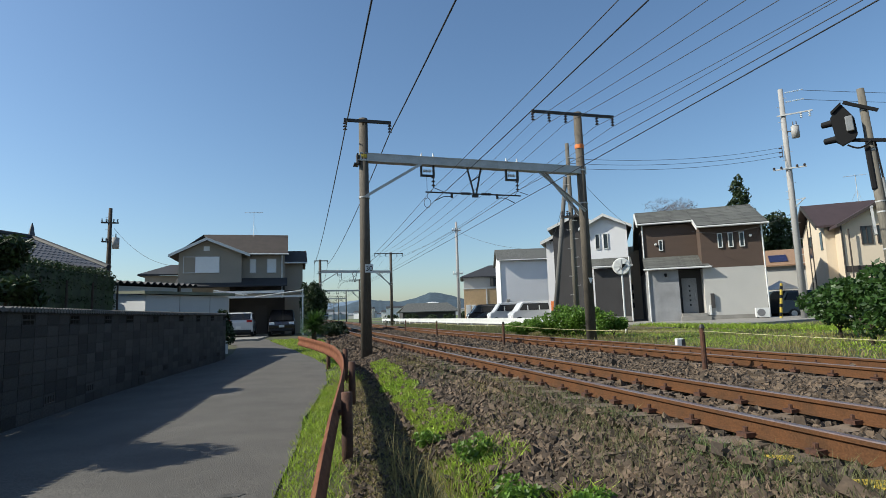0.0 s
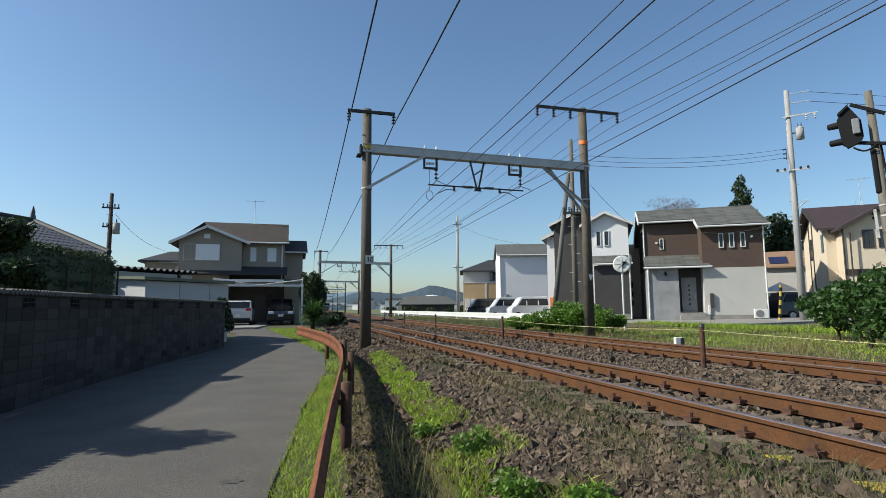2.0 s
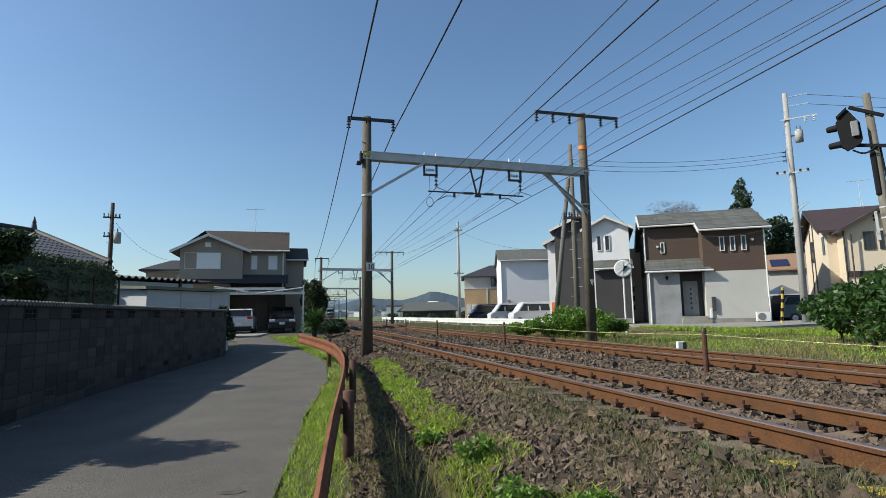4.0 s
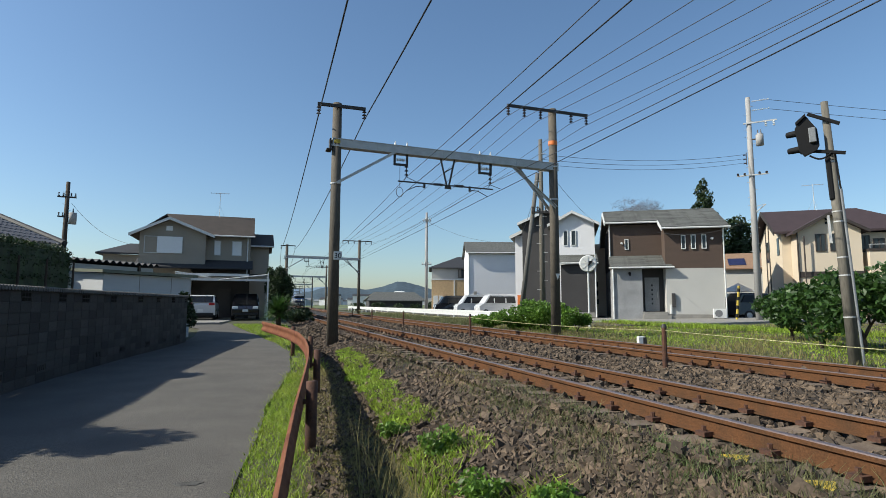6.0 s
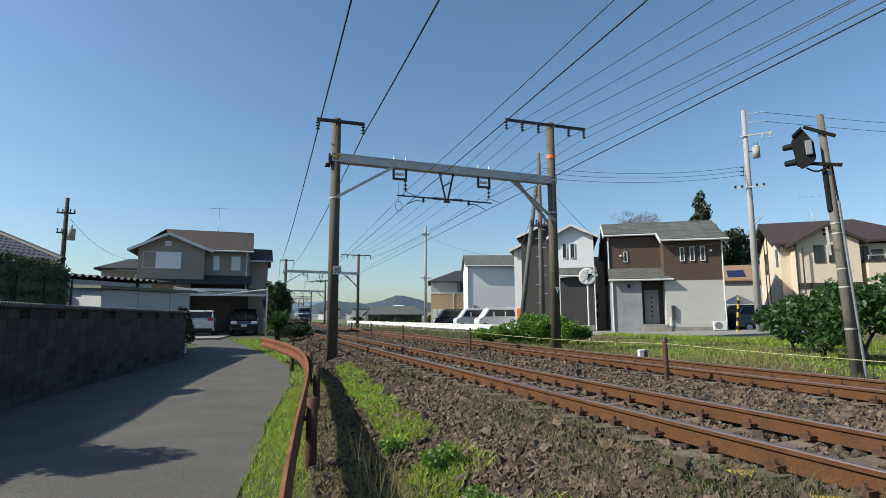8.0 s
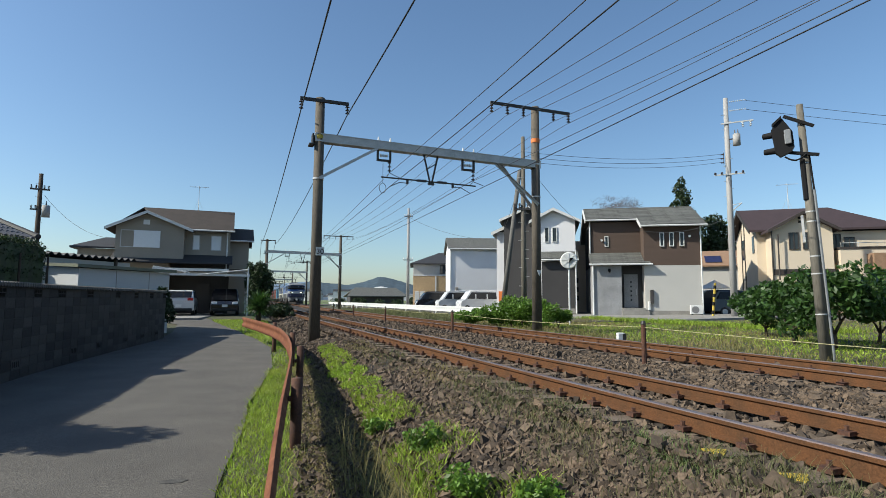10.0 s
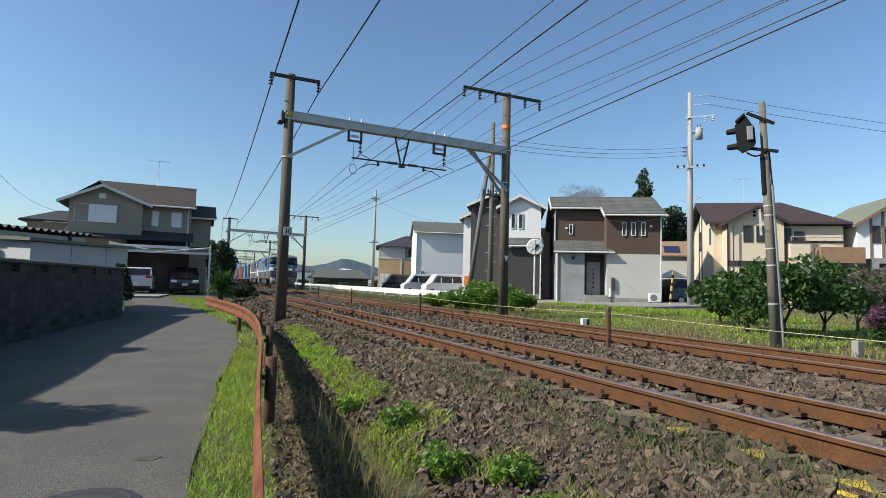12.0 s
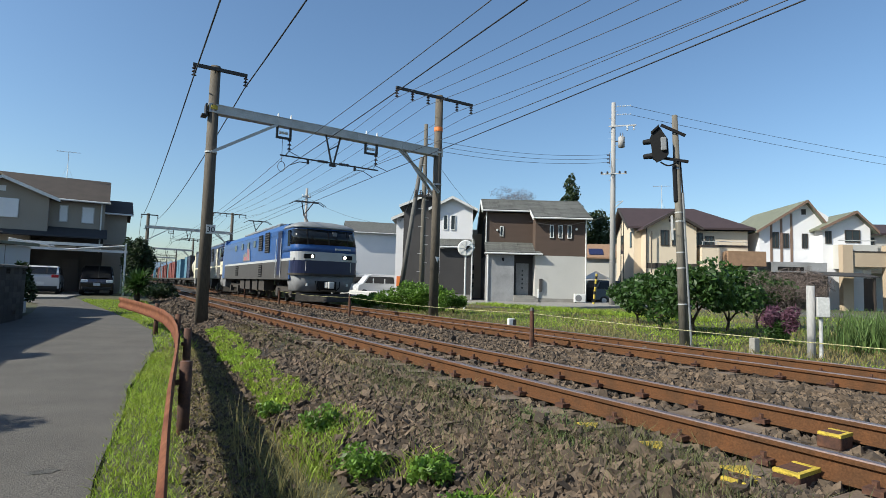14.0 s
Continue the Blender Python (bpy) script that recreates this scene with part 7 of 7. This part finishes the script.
def track_post(s, n, z, top):
    t = thing("rope_post", Matrix.Translation(T(s, n, z)), "slim dark rusty post between the tracks", "post", "rope posts")
    part("shaft", rod(B(), (0, 0, -0.25), (0, 0, top - z), 0.045, 0.04, 10), RUST_DARK, t)
    part("cap", rod(B(), (0, 0, top - z), (0, 0, top - z + 0.06), 0.05, 0.03, 10), DARK_STEEL, t)
    return T(s, n, top - 0.05)


tops = [track_post(s, 6.75 + 0.02 * max(0, s - 7), 0.48, 1.2) for s in (-1.5, 7.6, 16.9, 26.4, 35.5, 45.5)]
for a, b_ in zip(tops, tops[1:]):
    wire("rope", [a, b_], 0.0065, ROPE, "thin yellow and black rope strung between posts", "rope", sag=0.06, group="rope")

mk = thing("marker_post", Matrix.Translation(polar(26.3, 14.6, 0.5)), "small white marker stone beside the far track", "marker")
part("stone", box(B(), -0.09, 0.09, -0.06, 0.06, -0.1, 0.3, bevel=0.02), WHITE_PAINT, mk)
part("cap", box(B(), 0.03, 0.12, -0.065, 0.065, 0.05, 0.28), DARK_STEEL, mk)

bx = thing("control_post", Matrix.Translation(polar(53.4, 12.6, 0.4)) @ pose(0, 0, 0, 0, 0, -40), "grey metal box on a stout concrete pillar", "control box")
part("pillar", rod(B(), (0, 0, -0.2), (0, 0, 1.42), 0.075, 0.07, 16), POLE_GREY, bx, smooth=True)
part("box", box(B(), 0.08, 0.29, -0.12, 0.06, 0.82, 1.2, bevel=0.015), STEEL, bx)
part("pipe", rod(B(), (0.16, 0, -0.1), (0.16, 0, 0.82), 0.035, seg=8), STEEL, bx)
st = thing("stub_post", Matrix.Translation(polar(49.05, 12.7, 0.4)), "short square concrete boundary post in the grass", "post")
part("stone", box(B(), -0.07, 0.07, -0.07, 0.07, -0.1, 0.34, bevel=0.015), CONCRETE, st)

mi = thing("road_mirror", Matrix.Translation(polar(21.4, 26.5, 0.4)) @ pose(0, 0, 0, 0, 0, -21), "round traffic mirror on a thin white post", "traffic mirror")
part("post", rod(B(), (0, 0, -0.1), (0, 0, 3.3), 0.045, seg=10), WHITE_PAINT, mi)
part("back", rod(B(), (0, -0.06, 3.1), (0, -0.12, 3.1), 0.4, 0.36, 28), WHITE_PAINT, mi, "pale grey ribbed back of the mirror")
sp = B()
for k in range(8):
    a = k * math.pi / 4
    rod(sp, (0.06 * math.cos(a), -0.13, 3.1 + 0.06 * math.sin(a)), (0.34 * math.cos(a), -0.13, 3.1 + 0.34 * math.sin(a)), 0.012, seg=4)
part("rib", sp, STEEL, mi)
part("clamp", prism(B(), [(-0.02, 2.95), (0.22, 3.2), (0.05, 3.22)], 1, -0.17, -0.13), BLACK, mi)

# yellow equipment on the near track
for i, (s, n, z, w) in enumerate(((1.57, 3.52, 0.47, 0.13), (1.8, 4.6, 0.5, 0.1), (1.72, 3.2, 0.42, 0.1))):
    x, y, h = line(s, n)
    e = thing("track_device", pose(x, y, z, 0, 0, -h), "worn steel cover with yellow painted edges", "track device", "track devices")
    part("cover", box(B(), -w, w, -0.08, 0.08, 0.0, 0.11, bevel=0.012), RUST_DARK, e)
    b = B()
    for x0, x1, y0, y1 in ((-w, w, -0.082, -0.055), (-w, -w + 0.03, -0.055, 0.07), (w - 0.03, w, -0.055, 0.07)):
        box(b, x0, x1, y0, y1, 0.09, 0.114)
    part("edge_mark", b, YELLOW, e, "yellow painted edge")

# white guard rail along the far street
g = thing("street_guard_rail", pose(0, 0, 0), "white steel guard rail along the far street", "guard rail")
gs = frange(26, 100, 4)
for i, s in enumerate(gs):
    part("post", rod(B(), T(s, 13.9, 0.3), T(s, 13.9, 1.2), 0.06, seg=10), WHITE_PAINT, g)
bm = B()
for s0, s1 in zip(gs, gs[1:]):
    for z0, z1 in ((0.8, 0.97), (0.975, 1.18)):
        slab(bm, [T(s0, 13.78, z1), T(s0, 13.84, z1), T(s1, 13.84, z1), T(s1, 13.78, z1)], z1 - z0)
part("beam", bm, WHITE_PAINT, g)


# ---- vehicles ----
CAR_GLASS = mat("car_glass", (0.012, 0.013, 0.015), 0.1, vary=0.2, scale=0.6, bump=0, spec=0.3)


def wheel(parent, x, y, r, w=0.2):
    t = part("wheel", rod(B(), (x, y - w / 2, r), (x, y + w / 2, r), r, r, 22), RUBBER, parent, "black tyre")
    part("rim", rod(B(), (x, y - w / 2 - 0.01, r), (x, y + w / 2 + 0.01, r), r * 0.62, r * 0.62, 16), STEEL, t)


def car(name, label, m, profile, glass, paint, L, W, wheels, lights="front", r=0.3, plate=True):
    """Side outline in x and z, extruded across and rounded; the nose is at -x."""
    c = thing(name, m, label, "car")
    b = B()
    prism(b, profile, 1, -W / 2, W / 2)
    bmesh.ops.recalc_face_normals(b, faces=b.faces)
    for v in b.verts:
        if v.co.z > 0.95:
            v.co.y *= 1 - 0.16 * min(1, (v.co.z - 0.95) / 0.7)
    bmesh.ops.bevel(b, geom=list(b.edges), offset=0.045, segments=2, affect="EDGES", profile=0.5)
    part("body", b, paint, c)
    b = B()
    prism(b, glass, 1, -1, 1)
    for v in b.verts:
        v.co.y *= W / 2 * (1 - 0.16 * min(1, max(0, (v.co.z - 0.95) / 0.7))) + 0.05
    part("side_glass", b, CAR_GLASS, c, "dark tinted side glass")
    for x in wheels:
        for sy in (-1, 1):
            wheel(c, x, sy * (W / 2 - 0.08), r)
    return c


KEI = [(-1.7, 0.25), (-1.72, 0.7), (-1.62, 0.98), (-1.32, 1.1), (-0.85, 1.76), (-0.6, 1.88), (1.5, 1.9), (1.64, 1.8), (1.7, 1.1), (1.7, 0.25)]
KEI_G = [(-1.12, 1.14), (-0.72, 1.7), (1.5, 1.7), (1.56, 1.14)]
SUV = [(-2.1, 0.3), (-2.15, 0.75), (-1.9, 0.98), (-0.9, 1.1), (-0.2, 1.58), (1.4, 1.6), (2.0, 1.15), (2.1, 0.95), (2.08, 0.3)]
SUV_G = [(-0.75, 1.1), (-0.15, 1.48), (1.3, 1.5), (1.7, 1.12)]
MINI = [(-2.0, 0.25), (-2.05, 0.7), (-1.7, 0.92), (-0.9, 1.15), (0.0, 1.72), (1.6, 1.74), (2.0, 1.2), (2.05, 0.3)]
MINI_G = [(-0.8, 1.15), (0.02, 1.6), (1.5, 1.6), (1.75, 1.15)]


def face(c, x, W, z_lamp, lamp, screen, z0, z1, x0, x1, plate=True, white_plate=WHITE_PAINT):
    """Lamps, number plate and screen on the end of a car at x, with the screen leaning from (x0, z0) to (x1, z1)."""
    sx = -1 if x < 0 else 1
    for sy in (-1, 1):
        y = sy * (W / 2 - 0.22)
        part("lamp", box(B(), x - 0.03, x + 0.03, y - 0.17, y + 0.17, z_lamp - 0.07, z_lamp + 0.09, bevel=0.02), lamp, c)
    part("number_plate", box(B(), x + sx * 0.02 - 0.012, x + sx * 0.02 + 0.012, -0.17, 0.17, 0.52, 0.69), white_plate, c)
    part("screen", prism(B(), [(x0, z0), (x1, z1), (x1 + 0.03, z1), (x0 + 0.03, z0)], 1, -W / 2 * 0.8, W / 2 * 0.8), screen, c)
    part("bumper", box(B(), x - 0.04, x + 0.03, -W / 2 + 0.1, W / 2 - 0.1, 0.28, 0.45, bevel=0.02), RUBBER, c)


GH = pose(-16.52, 39.7, 0.54, 0, 0, 13)
c = car("car", "white sport utility car parked under the carport, rear showing", GH @ pose(4.15, -2.4, 0, 0, 0, -90), SUV, SUV_G, CAR_WHITE, 4.2, 1.78, (-1.3, 1.35), r=0.34)
face(c, 2.1, 1.78, 1.0, LAMP_RED, CAR_GLASS, 1.12, 1.52, 2.03, 1.52)
c = car("car", "black compact car parked under the carport, front showing", GH @ pose(6.85, -2.4, 0, 0, 0, 90), MINI, MINI_G, CAR_BLACK, 4.1, 1.7, (-1.3, 1.3))
face(c, -2.05, 1.7, 0.78, LAMP_CLEAR, CAR_GLASS, 0.98, 1.66, -1.68, -0.1)
for yw, d, rz, paint, lab in ((11.9, 47.5, 8, CAR_WHITE, "white kei van parked on the far street"), (9.6, 50, 4, CAR_WHITE, "second white kei van parked beside it"), (7.2, 56, 4, CAR_BLACK, "black kei van parked by the tan house")):
    p = polar(yw, d, 0.56)
    c = car("van", lab, pose(p.x, p.y, p.z, 0, 0, rz), KEI, KEI_G, paint, 3.4, 1.48, (-1.15, 1.15))
    for x in (-0.42, 0.62):
        b = box(B(), x, x + 0.1, -1, 1, 1.1, 1.68)
        for v in b.verts:
            v.co.y *= 0.74 * (1 - 0.16 * (v.co.z - 0.95) / 0.7) + 0.056
        part("door_pillar", b, paint, c)
    face(c, -1.7, 1.48, 0.8, LAMP_CLEAR, CAR_GLASS, 1.12, 1.72, -1.12, -0.62)
    face(c, 1.7, 1.48, 0.95, LAMP_RED, CAR_GLASS, 1.1, 1.7, 1.69, 1.67)
p = polar(36.6, 41.5, 0.62)
c = car("car", "black estate car parked beside the cream house", pose(p.x, p.y, p.z, 0, 0, 175), MINI, MINI_G, CAR_BLACK, 4.1, 1.7, (-1.3, 1.3))
face(c, -2.05, 1.7, 0.78, LAMP_CLEAR, CAR_GLASS, 0.98, 1.66, -1.68, -0.1)
p = polar(34.6, 43, 0.62)
c = car("car", "dark blue car parked beside the brown house", pose(p.x, p.y, p.z, 0, 0, -110), MINI, MINI_G, CAR_BLUE, 4.1, 1.7, (-1.3, 1.3))
face(c, -2.05, 1.7, 0.78, LAMP_CLEAR, CAR_GLASS, 0.98, 1.66, -1.68, -0.1)

# garden tent and yellow pole cover
tp = polar(34.85, 47, 0.6)
tt = thing("garden_tent", Matrix.Translation(tp), "small white garden tent behind the parked cars", "tent")
b = B()
cs_ = [Vector((x, y, 2.0)) for x, y in ((-0.8, -0.8), (0.8, -0.8), (0.8, 0.8), (-0.8, 0.8))]
bmesh.ops.create_cone(b, cap_ends=True, segments=4, radius1=1.25, radius2=0.02, depth=0.65, matrix=pose(0, 0, 2.3, 0, 0, 45))
part("canopy", b, WHITE_PAINT, tt)
for v in cs_:
    part("leg", rod(B(), (v.x, v.y, 0), (v.x, v.y, 2.0), 0.025, seg=6), STEEL, tt)
yp = thing("guy_cover", Matrix.Translation(polar(34.6, 36.5, 0.6)), "yellow and black plastic guy-wire cover", "guy cover")
part("cover", rod(B(), (0, 0, -0.1), (0.25, 0, 2.1), 0.07, seg=10), YELLOW, yp)
for k in range(4):
    part("band", rod(B(), (0.03 + 0.06 * k, 0, 0.25 + 0.5 * k), (0.055 + 0.06 * k, 0, 0.45 + 0.5 * k), 0.075, seg=10), BLACK, yp)

# small house farther off between the brown and cream houses
fh = thing("house", pose(29.2, 43.5, 0, 0, 0, -30), "small far house with solar panels on an orange roof", "house")
part("wall", box(B(), 0, 3.5, 0, 5, 0.5, 4.6), IVORY_WALL, fh)
part("roof", slab(B(), [(-0.3, -0.3, 4.7), (3.8, -0.3, 4.7), (3.8, 3, 6.2), (-0.3, 3, 6.2)], 0.12), ORANGE_TILE, fh)
part("solar_panel", slab(B(), [(0.3, 0.2, 5.0), (1.6, 0.2, 5.0), (1.6, 1.6, 5.64), (0.3, 1.6, 5.64)], 0.03), CAR_BLUE, fh)

# ---- distance ----
wh = thing("warehouse", pose(-3.0, 128, 0, 0, 0, 5), "long low grey-roofed building far along the line", "building")
part("wall", box(B(), 0, 12.5, 0, 14, 0, 2.4), CHAR_WALL, wh)
part("roof", slab(B(), [(-0.8, -0.8, 2.4), (13.5, -0.8, 2.4), (11.5, 6, 4.5), (1.5, 6, 4.5)], 0.2), SHINGLE, wh)
part("roof", slab(B(), [(1.5, 6, 4.5), (11.5, 6, 4.5), (13.5, 15, 2.4), (-0.8, 15, 2.4)], 0.2), SHINGLE, wh)
b = B()
bmesh.ops.create_uvsphere(b, u_segments=20, v_segments=8, radius=1.0, matrix=Matrix.Translation((8.5, 12, 3.9)) @ Matrix.Diagonal((2.6, 2.6, 1.0, 1)))
part("dome", b, WHITE_PAINT, wh, "pale shallow dome behind the roof", True)
for i, (yw, d, rx, rz) in enumerate(((-2.6, 96, 1.6, 0.9), (-0.4, 100, 1.5, 0.8), (1.6, 104, 1.8, 0.7), (3.4, 100, 1.3, 0.8), (5.0, 95, 1.0, 0.9))):
    shrub("tree", "small dark green tree beside the far building", polar(yw, d, 0.3), (rx, 1.2, rz), 900, 0.16, LEAF_DARK, 150 + i, "tree", "far trees")
rnd = random.Random(4)
for i in range(26):
    yw = rnd.uniform(-9.5, 6)
    d = rnd.uniform(420, 900)
    h = rnd.uniform(4, 9)
    w = rnd.uniform(6, 16)
    p = polar(yw, d, -0.6)
    fb = thing("far_building", pose(p.x, p.y, p.z, 0, 0, rnd.uniform(-20, 20)), "small pale building in the far distance", "building", "far buildings")
    part("wall", box(B(), -w / 2, w / 2, -4, 4, 0, h), (WHITE_WALL, GREY_WALL, IVORY_WALL)[i % 3], fb)
    part("roof", prism(B(), [(-4.4, h), (4.4, h), (0, h + 1.8)], 0, -w / 2 - 0.3, w / 2 + 0.3), (ROOF_DARK, ROOF_GREY)[i % 2], fb)


def hills(name, dist, peaks, material, label):
    """A ridge far away: heights in degrees over the horizon at bearings."""
    b = B()
    row = []
    ys = [p[0] for p in peaks]
    es = [p[1] for p in peaks]
    k = 240
    for i in range(k + 1):
        yw = ys[0] + (ys[-1] - ys[0]) * i / k
        e = float(np.interp(yw, ys, es)) + 0.07 * noise.noise((yw * 1.3, dist * 0.01, 0)) + 0.03 * noise.noise((yw * 6, 3, 0))
        top = polar(yw, dist, 1.6 + dist * math.tan(radians(max(0.02, e))))
        foot = polar(yw, dist * 0.86, -3)
        back = polar(yw, dist * 1.1, -3)
        row.append([b.verts.new(v) for v in (foot, foot.lerp(top, 0.5) + Vector((0, 0, dist * 0.0015 * noise.noise((yw * 2, 7, 1)))), top, back)])
    for a, c_ in zip(row, row[1:]):
        for j in range(3):
            b.faces.new((a[j], c_[j], c_[j + 1], a[j + 1]))
    tagged(part(name, b, material, smooth=True), label, "hills", kind="structure")


# both ridges carry their haze in the base colour
hills("backdrop_hills", 2600, ((-12, 0.6), (-9, 1.0), (-7, 1.35), (-5.2, 1.9), (-4.2, 1.7), (-3, 1.6), (-1.5, 1.5), (0.2, 1.85), (1.5, 2.35), (2.4, 2.3), (3.8, 1.95), (5.2, 1.5), (7, 1.2), (12, 0.8), (30, 0.6)), HILL, "wooded hills on the horizon, tinted blue-green with haze")
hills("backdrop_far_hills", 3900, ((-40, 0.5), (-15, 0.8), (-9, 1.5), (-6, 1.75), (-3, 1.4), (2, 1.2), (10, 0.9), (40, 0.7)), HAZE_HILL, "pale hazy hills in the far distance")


motions()
